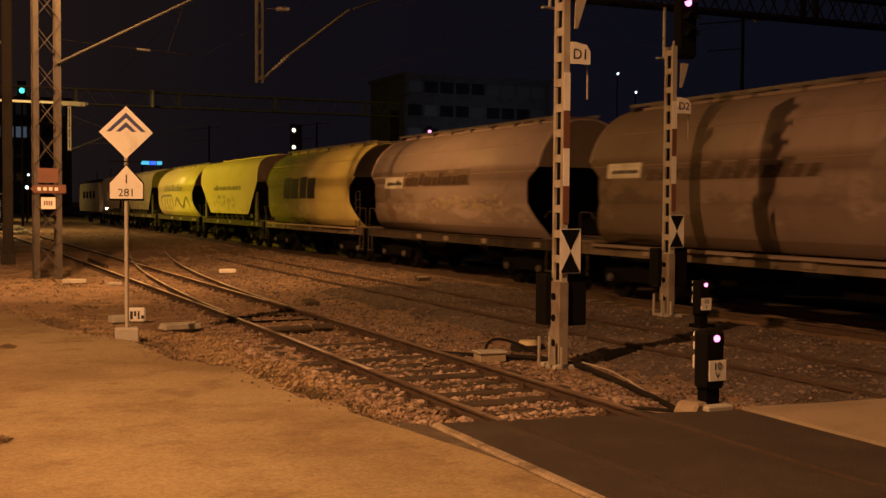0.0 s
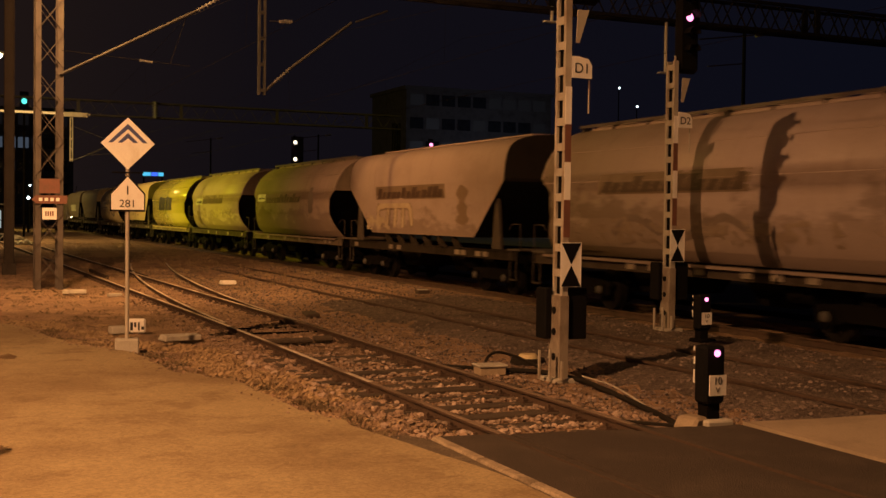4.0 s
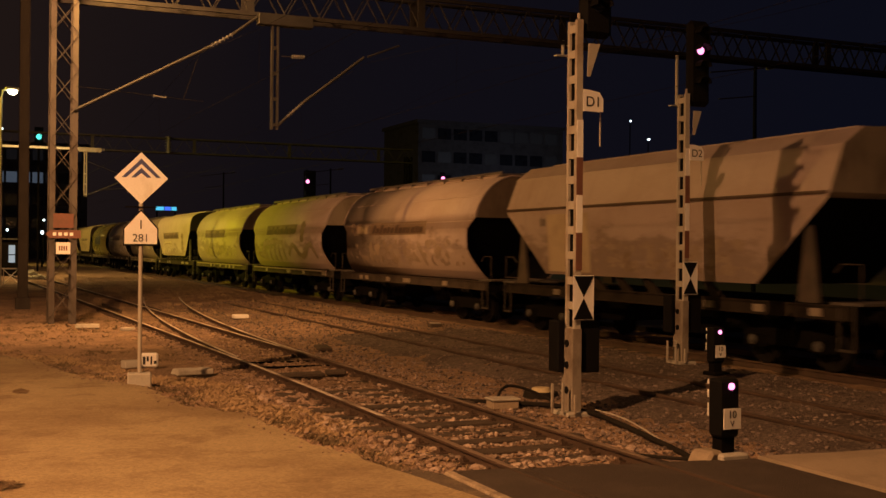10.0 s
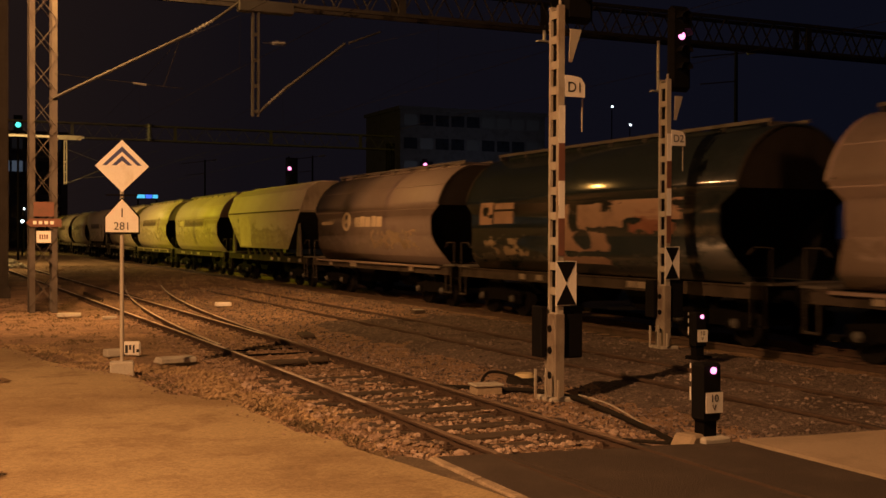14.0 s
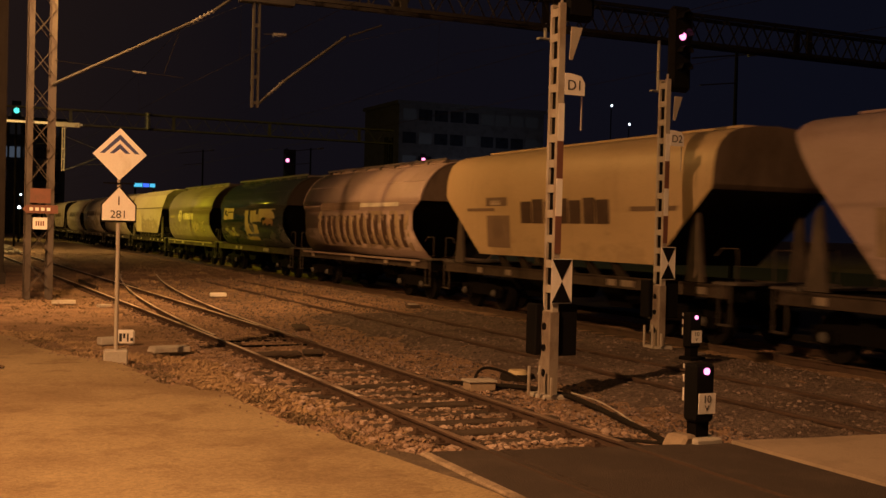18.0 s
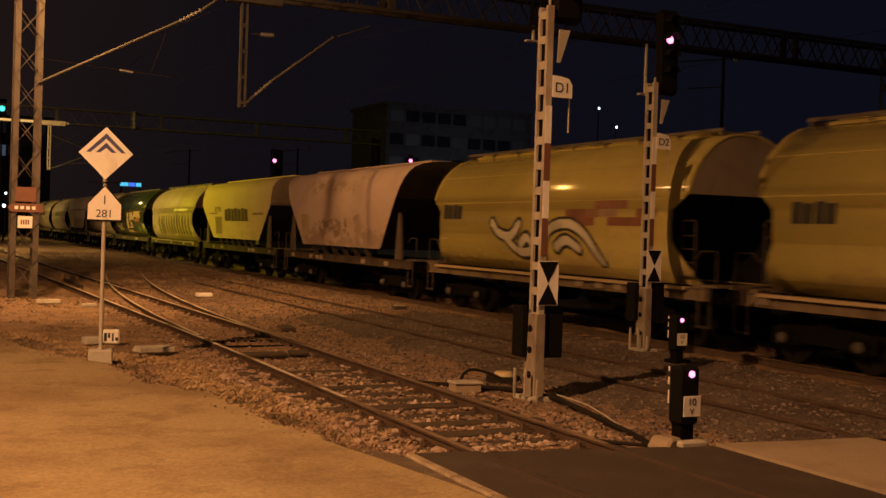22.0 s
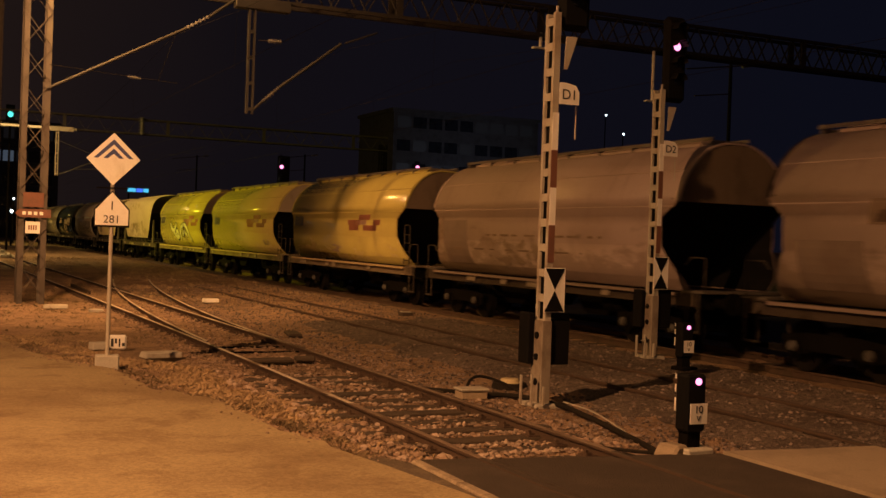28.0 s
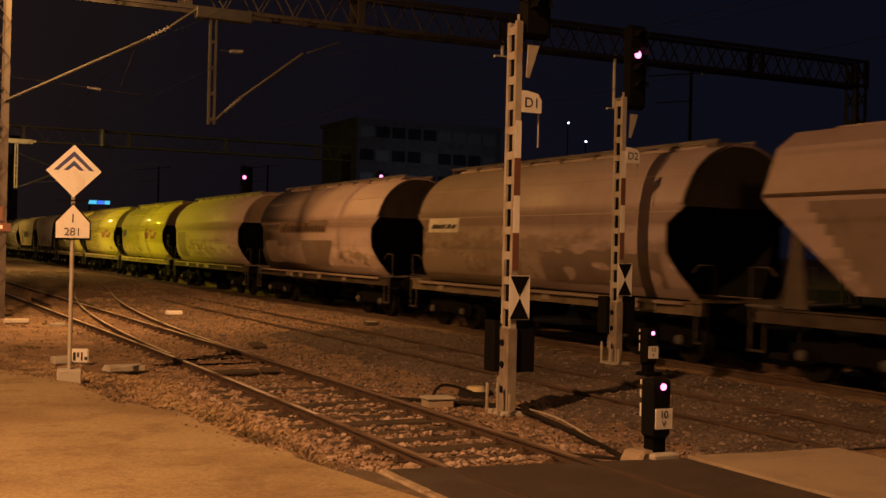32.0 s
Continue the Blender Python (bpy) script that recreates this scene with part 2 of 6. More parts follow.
M_ENDPOST = mat("pale_post_paint", (0.055, 0.044, 0.037), 0.7, 0, (0.09, 0.07, 0.055), 12, 1, 0.5, 0.1, 50, 0.1)
M_HANDRAIL = mat("worn_handrail_paint", (0.042, 0.034, 0.028), 0.7, 0, (0.02, 0.016, 0.013), 20, 1, 0.5, 0.1, 50, 0.1)
M_PALELID = mat("pale_painted_lid", (0.52, 0.44, 0.27), 0.7, 0, (0.36, 0.29, 0.18), 20, 1, 0.4, 0.1, 50, 0.1)
# caps made paler than the bogies to stand for glints on them
M_CAP = mat("glint_grey_axle_cap_steel", (0.10, 0.097, 0.094), 0.6, 0.0, (0.06, 0.055, 0.05), 16, 1, 0.5, 0.2, 50, 0.15)
# black paint of signals and boxes; in the wagons' end bays it is shade
M_BLACK = mat("black_paint_and_bay_shade", (0.006, 0.006, 0.007), 0.75, 0, (0.010, 0.009, 0.008), 14, 1, 0.4, 0.1, 50, 0.1, 0.1)
M_WHITE = mat("white_enamel", (0.82, 0.81, 0.80), 0.5, 0, (0.66, 0.63, 0.59), 22, 2, 0.25, 0.05, 60, 0.05)
M_RED = mat("faded_red_paint", (0.17, 0.075, 0.055), 0.7, 0, (0.13, 0.07, 0.052), 18, 1, 0.4, 0.1, 60, 0.1)
M_BLUE = mat("dark_blue_paint", (0.055, 0.07, 0.20), 0.55, 0, (0.05, 0.06, 0.15), 18, 1, 0.4, 0.05, 60, 0.05)
M_LETTER = mat("black_lettering", (0.02, 0.02, 0.022), 0.6)
M_WIRE = mat("copper_wire", (0.010, 0.009, 0.008), 0.9, 0.0, spec=0.1)
M_GLASSIN = mat("glazed_insulator", (0.14, 0.14, 0.15), 0.25)
M_DUST = mat("grey_plaster", (0.055, 0.058, 0.068), 0.9)
M_WINDOW = mat("dark_glass", (0.015, 0.018, 0.025), 0.1)
# wheels toned like the shade they stand in
M_WHEEL = mat("near_black_wheel_steel", (0.010, 0.009, 0.0085), 0.85, 0.0, spec=0.1)
M_RUBBER = mat("black_cable", (0.018, 0.015, 0.013), 0.9, spec=0.2)
M_REDLIGHT = glow("red_signal_light", (1.0, 0.24, 0.55), 3.2)
M_WARMWHITE = glow("warm_white_signal_light", (1.0, 0.82, 0.58), 3.0)
M_LAMPLIGHT = glow("warm_lamp_light", (1.0, 0.80, 0.45), 30)
M_COLD = glow("cold_lamp_light", (0.75, 0.9, 1.0), 6)
M_CYAN = glow("cyan_sign_light", (0.10, 0.60, 0.9), 1.0)
M_GREENLIGHT = glow("green_signal_light", (0.10, 0.9, 0.75), 1.6)
M_BLUELIGHT = glow("blue_sign_light", (0.06, 0.16, 1.0), 1.2)
M_ROOM = glow("lit_room", (0.40, 0.42, 0.52), 0.008)
M_HALL = glow("lit_hall", (0.35, 0.45, 0.62), 0.12)
M_HALL_BRIGHT = glow("bright_room_light", (0.75, 0.9, 1.0), 0.4)



def wagon_paint(name, colour, faded, grime, rough=0.5, spec=0.4, dirt=0.5, low=2.35, streaks=0.3, ripple=0.006, waves=1.4):
    """Sheet steel paint: bleached patches, runs, rust specks, and dirt thrown up by the wheels with a ragged upper edge."""
    m = bpy.data.materials.new(name)
    m.use_nodes = True
    n, l = m.node_tree.nodes, m.node_tree.links
    b = n["Principled BSDF"]
    b.inputs["Specular IOR Level"].default_value = spec
    c = n.new("ShaderNodeTexCoord")
    info = n.new("ShaderNodeObjectInfo")
    far = n.new("ShaderNodeMath")
    far.operation, far.inputs[1].default_value = "MULTIPLY", 61.0
    l.new(info.outputs["Random"], far.inputs[0])
    move = n.new("ShaderNodeVectorMath")
    move.operation = "ADD"
    l.new(c.outputs["Object"], move.inputs[0])
    l.new(far.outputs["Value"], move.inputs[1])

    def cloud(stretch, scale, detail=6, rough_=0.6):
        mp = n.new("ShaderNodeMapping")
        mp.inputs["Scale"].default_value = stretch
        l.new(move.outputs["Vector"], mp.inputs["Vector"])
        t = n.new("ShaderNodeTexNoise")
        t.inputs["Scale"].default_value, t.inputs["Detail"].default_value, t.inputs["Roughness"].default_value = scale, detail, rough_
        l.new(mp.outputs["Vector"], t.inputs["Vector"])
        return t.outputs["Fac"]

    def reach(value, lo, hi, out=1.0):
        r = n.new("ShaderNodeMapRange")
        r.interpolation_type = "SMOOTHSTEP"
        r.inputs["From Min"].default_value, r.inputs["From Max"].default_value, r.inputs["To Max"].default_value = lo, hi, out
        l.new(value, r.inputs["Value"])
        return r.outputs["Result"]

    def blend(a, col, fac):
        x = n.new("ShaderNodeMix")
        x.data_type = "RGBA"
        if isinstance(a, tuple):
            x.inputs["A"].default_value = (*a, 1)
        else:
            l.new(a, x.inputs["A"])
        x.inputs["B"].default_value = (*col, 1)
        l.new(fac, x.inputs["Factor"])
        return x.outputs["Result"]

    tone = blend(colour, faded, reach(cloud((0.5, 0.5, 1.0), 0.9), 0.42, 0.68, 0.8))
    tone = blend(tone, grime, reach(cloud((1.0, 3.0, 0.22), 1.6, 5), 0.54, 0.76, streaks))
    tone = blend(tone, grime, reach(cloud((1.0, 1.0, 1.0), 16.0, 3), 0.64, 0.74, 0.45))
    # wheel dirt: height plus two sizes of cloud against a limit
    split = n.new("ShaderNodeSeparateXYZ")
    l.new(c.outputs["Object"], split.inputs["Vector"])
    up = n.new("ShaderNodeMath")
    up.operation = "MULTIPLY_ADD"
    up.inputs[1].default_value, up.inputs[2].default_value = -1.0, low
    l.new(split.outputs["Z"], up.inputs[0])
    wild = n.new("ShaderNodeMath")
    wild.operation = "MULTIPLY_ADD"
    wild.inputs[1].default_value = 3.6
    l.new(cloud((1.0, 0.55, 1.3), 1.5, 7, 0.66), wild.inputs[0])
    l.new(up.outputs["Value"], wild.inputs[2])
    wet = reach(wild.outputs["Value"], 1.75, 2.35, dirt)
    tone = blend(tone, grime, wet)
    grain = n.new("ShaderNodeTexNoise")
    grain.inputs["Scale"].default_value, grain.inputs["Detail"].default_value = 42.0, 2
    l.new(c.outputs["Object"], grain.inputs["Vector"])
    hsv = n.new("ShaderNodeHueSaturation")
    val = n.new("ShaderNodeMapRange")
    val.inputs["To Min"].default_value, val.inputs["To Max"].default_value = 0.78, 1.22
    l.new(grain.outputs["Fac"], val.inputs["Value"])
    l.new(val.outputs["Result"], hsv.inputs["Value"])
    l.new(tone, hsv.inputs["Color"])
    l.new(hsv.outputs["Color"], b.inputs["Base Color"])
    dull = n.new("ShaderNodeMapRange")
    dull.inputs["To Min"].default_value, dull.inputs["To Max"].default_value = rough, min(1.0, rough + 0.45)
    l.new(wet, dull.inputs["Value"])
    l.new(dull.outputs["Result"], b.inputs["Roughness"])
    if rough < 0.3:
        lie = n.new("ShaderNodeTangent")
        lie.direction_type, lie.axis = "RADIAL", "Y"
        l.new(lie.outputs["Tangent"], b.inputs["Tangent"])
        b.inputs["Anisotropic"].default_value, b.inputs["Anisotropic Rotation"].default_value = 0.7, 0.25
    bp = n.new("ShaderNodeBump")
    bp.inputs["Strength"].default_value, bp.inputs["Distance"].default_value = 1.0, ripple
    l.new(cloud((0.05, 1.0, 0.05), waves, 2), bp.inputs["Height"])
    l.new(bp.outputs["Normal"], b.inputs["Normal"])
    return m


GRIME = (0.15, 0.108, 0.088)
PAINTS = {
    "beige": wagon_paint("beige_wagon_paint", (0.385, 0.315, 0.30), (0.325, 0.255, 0.23), GRIME, 0.5, dirt=0.62, low=2.6),
    "tan": wagon_paint("tan_wagon_paint", (0.36, 0.285, 0.27), (0.295, 0.228, 0.205), GRIME, 0.5, dirt=0.6, low=2.2),
    "umber": wagon_paint("dirty_tan_wagon_paint", (0.245, 0.188, 0.165), (0.19, 0.145, 0.125), (0.10, 0.070, 0.058), 0.55, dirt=0.6, low=2.5, streaks=0.5),
    "brown": wagon_paint("brown_wagon_paint", (0.175, 0.14, 0.134), (0.142, 0.11, 0.102), (0.095, 0.068, 0.06), 0.5, dirt=0.4, low=2.2),
    "cream": wagon_paint("cream_wagon_paint", (0.50, 0.39, 0.235), (0.44, 0.335, 0.20), (0.22, 0.155, 0.105), 0.45, dirt=0.3, low=1.9, streaks=0.2),
    "yellow": wagon_paint("yellow_wagon_paint", (0.455, 0.392, 0.125), (0.40, 0.338, 0.115), (0.20, 0.14, 0.09), 0.17, 0.7, 0.45, 1.75, 0.15, 0.003, 3.0),
    "green": wagon_paint("dark_green_wagon_paint", (0.020, 0.028, 0.028), (0.028, 0.036, 0.035), (0.055, 0.046, 0.04), 0.16, 1.0, 0.4, 1.9, 0.2, 0.003, 3.0),
}
MARKS = {
    "white": mat("white_marking", (0.60, 0.58, 0.52), 0.55),
    "dark": mat("dark_marking", (0.115, 0.078, 0.052), 0.6),
    "grey": mat("grey_marking", (0.17, 0.14, 0.115), 0.6),
    "name": mat("faded_name_paint", (0.055, 0.032, 0.024), 0.6, 0, (0.085, 0.052, 0.038), 20, 1, 0.5),
    "band": mat("bleached_name_band", (0.15, 0.105, 0.076), 0.6, 0, (0.19, 0.14, 0.105), 9, 1, 0.5),
    "stain": mat("faded_spray_patch", (0.30, 0.235, 0.165), 0.6),
    "smudge": mat("brown_smudge", (0.185, 0.13, 0.092), 0.65, 0, (0.22, 0.16, 0.115), 14, 1, 0.5),
    "pale_wear": mat("pale_worn_paint", (0.44, 0.36, 0.265), 0.6, 0, (0.35, 0.275, 0.2), 10, 1, 0.5),
    "grime": mat("brown_grime", (0.285, 0.222, 0.178), 0.7, 0, (0.22, 0.165, 0.125), 12, 1, 0.5),
    "plate": mat("faded_data_plate", (0.26, 0.22, 0.18), 0.6),
    "primer": mat("primer_patch", (0.185, 0.145, 0.128), 0.6, 0, (0.15, 0.112, 0.095), 9, 1, 0.5),
    "red": mat("red_marking", (0.22, 0.085, 0.055), 0.55),
    "pale": mat("pale_spray", (0.54, 0.45, 0.35), 0.6),
    "pink": mat("pale_pink_spray", (0.33, 0.215, 0.165), 0.6),
    "black": M_LETTER,
}

# ---- mesh helpers ----


def box(bm, x0, x1, y0, y1, z0, z1, turn=None):
    vs = [bm.verts.new((x, y, z)) for z in (z0, z1) for y in (y0, y1) for x in (x0, x1)]
    for f in ((0, 2, 3, 1), (4, 5, 7, 6), (0, 1, 5, 4), (2, 6, 7, 3), (0, 4, 6, 2), (1, 3, 7, 5)):
        bm.faces.new([vs[i] for i in f])
    if turn is not None:
        for v in vs:
            v.co = turn @ v.co
    return vs


def rod(bm, a, b, r, seg=8, r2=None):
    a, b = Vector(a), Vector(b)
    q = (b - a).to_track_quat("Z", "Y").to_matrix()
    rings = []
    for p, rr in ((a, r), (b, r if r2 is None else r2)):
        rings.append([bm.verts.new(p + q @ Vector((rr * math.cos(2 * math.pi * k / seg), rr * math.sin(2 * math.pi * k / seg), 0))) for k in range(seg)])
    for k in range(seg):
        bm.faces.new((rings[0][k], rings[0][(k + 1) % seg], rings[1][(k + 1) % seg], rings[1][k]))
    bm.faces.new(rings[0][::-1])
    bm.faces.new(rings[1])


def bar(bm, a, b, w, h):
    """A straight flat bar or angle from a to b."""
    a, b = Vector(a), Vector(b)
    q = (b - a).to_track_quat("Z", "Y").to_matrix().to_4x4()
    box(bm, -w / 2, w / 2, -h / 2, h / 2, 0, (b - a).length, Matrix.Translation(a) @ q)


def prism(bm, outline, axis, lo, hi):
    """An outline of (u, v) drawn out along an axis: x takes (y, z), y takes (x, z), z takes (x, y)."""
    def at(u, v, w):
        return {"x": (w, u, v), "y": (u, w, v), "z": (u, v, w)}[axis]
    a = [bm.verts.new(at(u, v, lo)) for u, v in outline]
    b = [bm.verts.new(at(u, v, hi)) for u, v in outline]
    n = len(outline)
    for k in range(n):
        bm.faces.new((a[k], a[(k + 1) % n], b[(k + 1) % n], b[k]))
    bm.faces.new(a[::-1])
    bm.faces.new(b)


def sweep(bm, path, r, seg=6):
    """One bent tube along a path."""
    path = [Vector(p) for p in path]
    rings = []
    for k, p in enumerate(path):
        d = (path[min(k + 1, len(path) - 1)] - path[max(k - 1, 0)]).normalized()
        side = d.cross(Vector((0.31, 0.17, 0.93))).normalized()
        up = d.cross(side)
        rings.append([bm.verts.new(p + r * (math.cos(2 * math.pi * i / seg) * side + math.sin(2 * math.pi * i / seg) * up)) for i in range(seg)])
    for a, b in zip(rings, rings[1:]):
        for i in range(seg):
            bm.faces.new((a[i], a[(i + 1) % seg], b[(i + 1) % seg], b[i]))
    bm.faces.new(rings[0][::-1])
    bm.faces.new(rings[-1])


def mesh_of(name, bm, material, smooth=False, bevel=0.0):
    bmesh.ops.recalc_face_normals(bm, faces=bm.faces)
    if bevel:
        bmesh.ops.bevel(bm, geom=[e for e in bm.edges if e.calc_face_angle(0) > 0.6], offset=bevel, segments=1, affect="EDGES")
    me = bpy.data.meshes.new(name)
    bm.to_mesh(me)
    bm.free()
    me.materials.append(material)
    if smooth:
        for p in me.polygons:
            p.use_smooth = True
    return me


def thing(name, place, label, category, group="", kind="", turn=0.0):
    ob = new(name)
    ob.empty_display_size = 0.2
    ob.matrix_basis = pose(*place, 0, 0, turn)
    return tagged(ob, label, category, group, kind)


def part(name, bm, material, parent, label="", smooth=False, bevel=0.0):
    ob = new(name, mesh_of(name, bm, material, smooth, bevel))
    ob.parent = parent
    if label:
        tagged(ob, label)
    return ob


def solid(name, bm, material, label, category, group="", kind="", place=(0, 0, 0), smooth=False, bevel=0.0, turn=0.0):
    ob = new(name, mesh_of(name, bm, material, smooth, bevel))
    ob.matrix_basis = pose(*place, 0, 0, turn)
    return tagged(ob, label, category, group, kind)


def lettering(name, text, size, material, parent, place, turn=(90, 0, 0), label=""):
    cu = bpy.data.curves.new(name, "FONT")
    cu.body, cu.size, cu.align_x, cu.align_y, cu.extrude = text, size, "CENTER", "CENTER", 0.002
    tmp = new(name, cu)
    me = bpy.data.meshes.new_from_object(tmp.evaluated_get(bpy.context.evaluated_depsgraph_get()))
    bpy.data.objects.remove(tmp)
    me.materials.clear()
    me.materials.append(material)
    ob = new(name, me)
    ob.parent = parent
    ob.matrix_basis = pose(*place, *turn)
    return tagged(ob, label) if label else ob


# ---- ground, pavement, crossing ----
A_NEAR, A_FAR, B_NEAR, B_FAR, C_NEAR, C_FAR = 5.1, 6.64, 9.78, 11.28, 14.55, 16.05
GROUND_Z = -0.15
EDGE = [(-40, 46), (-12, 36), (-4, 29.5), (-0.6, 26), (0.9, 23.7), (1.4, 22.3), (2.0, 19.2), (2.75, 17.7), (2.93, 15.4), (3.5, 14.3),
        (3.67, 11.9), (4.0, 10.4), (4.3, 9.9)]


def edge_x(y):
    """Where the pavement ends on the side of the tracks."""
    for (xa, ya), (xb, yb) in zip(EDGE, EDGE[1:]):
        if yb <= y <= ya:
            return xa + (xb - xa) * (ya - y) / (ya - yb)
    return 4.3 if y < 9.9 else -40.0


def spread(lo, hi, step):
    n = max(1, round((hi - lo) / step))
    return [lo + (hi - lo) * k / n for k in range(n)]


def ground_height(x, y):
    z = GROUND_Z + 0.035 * noise.noise((x * 0.9, y * 0.9, 0)) + 0.03 * noise.noise((x * 3.1, y * 3.1, 4))
    near = x - edge_x(y)
    if 0 < near < 1.3 and y > 9:
        z += 0.10 * (1 - near / 1.3)
    if y < 9.7 and x < 9.2:
        z = GROUND_Z - 0.1
    # low bank between the through track and the main track
    z += 0.15 * max(0.0, 1 - ((x - 12.75) / 1.2) ** 2)
    # the through track and the far end of the branch lie half buried
    z += 0.085 * max(0.0, 1 - (abs(x - 10.53) / 1.6) ** 4)
    if y > 40 and x > 6.0:
        z += 0.16 * min(1, (y - 40) / 9) * min(1, (x - 6.0) / 0.6) * (1 if x < 12 else max(0, 13 - x)) - (0.085 * max(0.0, 1 - (abs(x - 10.53) / 1.6) ** 4)) * min(1, (y - 40) / 9)
    elif y > 16 and 4.4 < x < 7.4:
        z += 0.03 * min(1, (y - 16) / 4)
    return z


def build_ground():
    xs = [-900, -300, -80, -30] + spread(-12, 0, 1.5) + spread(0, 14, 0.28) + spread(14, 30, 1.2) + [30, 60, 150, 400, 1200]
    ys = [-300, -60, -20, 0] + spread(6, 34, 0.28) + spread(34, 90, 0.8) + spread(90, 200, 10) + [200, 400, 900, 2500]
    verts = [(x, y, ground_height(x, y)) for y in ys for x in xs]
    n = len(xs)
    faces = [(j * n + i, j * n + i + 1, (j + 1) * n + i + 1, (j + 1) * n + i) for j in range(len(ys) - 1) for i in range(n - 1)]
    me = bpy.data.meshes.new("ground")
    me.from_pydata(verts, [], faces)
    me.materials.append(M_GROUND)
    for p in me.polygons:
        p.use_smooth = True
    tagged(new("ground", me), "brown railway yard ground of dirt and ballast", "ground", kind="structure")


build_ground()

bm = bmesh.new()
rng = random.Random(4)
rim = []
for (xa, ya), (xb, yb) in zip(EDGE[2:-1], EDGE[3:-1]):
    for k in range(6):
        f = k / 6
        rim.append((xa + (xb - xa) * f + rng.uniform(-0.06, 0.06), ya + (yb - ya) * f + rng.uniform(-0.06, 0.06)))
prism(bm, [(-60, -40), (4.30, -40), (4.30, 8.2), (4.24, 8.7), (4.12, 9.3), (4.05, 9.8)] + rim[::-1] + [EDGE[1], EDGE[0], (-60, 46)], "z", -0.4, 0.0)
solid("pavement", bm, M_PAVE, "worn sandy pavement with ragged edge, lit orange", "pavement", kind="structure")

bm = bmesh.new()
prism(bm, [(3.8, 7.0), (4.335, 7.0), (4.335, 9.93), (4.2, 10.2), (3.8, 10.3)], "z", -0.4, -0.010)
solid("dirt_apron", bm, M_DARKDIRT, "strip of dark dirt between pavement and kerb", "ground", kind="structure")

# flush kerb stones beside the crossing
kerb = thing("kerb", (0, 0, 0), "row of pale flush kerb stones beside the crossing", "kerb", kind="structure")
for k in range(16):
    bm = bmesh.new()
    y1 = 9.93 - k * 1.0
    box(bm, 4.34, 4.45, y1 - 0.992, y1, -0.3, 0.012)
    for v in bm.verts:
        v.co.x += 0.012 * noise.noise(v.co * 6)
    part("kerb_stone", bm, M_KERB, kerb, bevel=0.015)

crossing = thing("road_crossing", (0, 0, 0), "dark asphalt level crossing over the rails", "road", kind="structure")
for outline, top in (([(4.455, -40), (5.03, -40), (5.03, 9.92), (4.455, 10.0)], -0.004), ([(5.21, -40), (6.49, -40), (6.49, 9.7), (5.21, 9.9)], -0.012),
                     ([(6.67, -40), (7.70, -40), (7.70, 9.5), (6.67, 9.66)], -0.004), ([(5.03, -40), (5.21, -40), (5.21, 9.9), (5.03, 9.9)], -0.03),
                     ([(6.49, -40), (6.67, -40), (6.67, 9.66), (6.49, 9.68)], -0.03)):
    bm = bmesh.new()
    prism(bm, outline, "z", -0.35, top)
    part("asphalt_panel", bm, M_ASPHALT, crossing)

bm = bmesh.new()
prism(bm, [(7.708, -40), (9.70, -40), (9.70, 9.32), (8.6, 9.38), (7.74, 9.5)], "z", -0.35, 0.02)
solid("pavement", bm, M_SLAB, "pale concrete slab between the tracks at the crossing", "pavement", kind="structure")

# ---- tracks ----
RADIUS, TOE = 180.0, 20.0
RAIL_WEB = [(-0.07, -0.165), (0.07, -0.165), (0.07, -0.15), (0.012, -0.13), (0.012, -0.045), (0.034, -0.035), (0.036, -0.006),
            (-0.036, -0.006), (-0.034, -0.035), (-0.012, -0.045), (-0.012, -0.13), (-0.07, -0.15)]


def along(bm, outline, path):
    """Draws an outline (across, up) along a path of (x, y)."""
    rings = []
    for x, y in path:
        rings.append([bm.verts.new((x + u, y, v)) for u, v in outline])
    n = len(outline)
    for a, b in zip(rings, rings[1:]):
        for k in range(n):
            bm.faces.new((a[k], a[(k + 1) % n], b[(k + 1) % n], b[k]))
    bm.faces.new(rings[0][::-1])
    bm.faces.new(rings[-1])


def rail(path, parent, head=None):
    bm = bmesh.new()
    along(bm, RAIL_WEB, path)
    ob = part("rail", bm, M_RAIL, parent)
    bm = bmesh.new()
    along(bm, [(-0.033, -0.006), (0.033, -0.006), (0.03, 0.0), (-0.03, 0.0)], path)
    part("rail_head", bm, head or M_RAILTOP, ob)
    return ob


def straight(x, y0, y1, bend=0.0):
    """A rail that bears off a little to the left past the toe of the points."""
    return [(x - bend * max(0, y - TOE) ** 1.1 * 0.011, y) for y in spread(y0, y1, 4) + [y1]]


def curve(x, y0, y1):
    return [(x + (y - TOE) ** 2 / (2 * RADIUS), y) for y in spread(y0, y1, 1.5) + [y1]]


def sleeper_mesh(length, top, width=0.25):
    bm = bmesh.new()
    box(bm, -length / 2, length / 2, -width / 2, width / 2, top - 0.14, top)
    for v in bm.verts:
        v.co += Vector((0.02 * noise.noise(v.co * 7), 0.012 * noise.noise(v.co * 5 + Vector((3, 0, 0))), 0))
    return mesh_of("sleeper", bm, M_SLEEPER, bevel=0.015)


SLEEPERS = [sleeper_mesh(2.5, 0, w) for w in (0.23, 0.25, 0.27)]


def chair_mesh():
    """A rail fastening: base plate with two clip screws."""
    bm = bmesh.new()
    box(bm, -0.17, 0.17, -0.08, 0.08, -0.125, -0.10)
    for x in (-0.12, 0.12):
        rod(bm, (x, 0, -0.10), (x, 0, -0.045), 0.028, 6)
        box(bm, x * 0.85 - 0.035, x * 0.85 + 0.035, -0.05, 0.05, -0.10, -0.075)
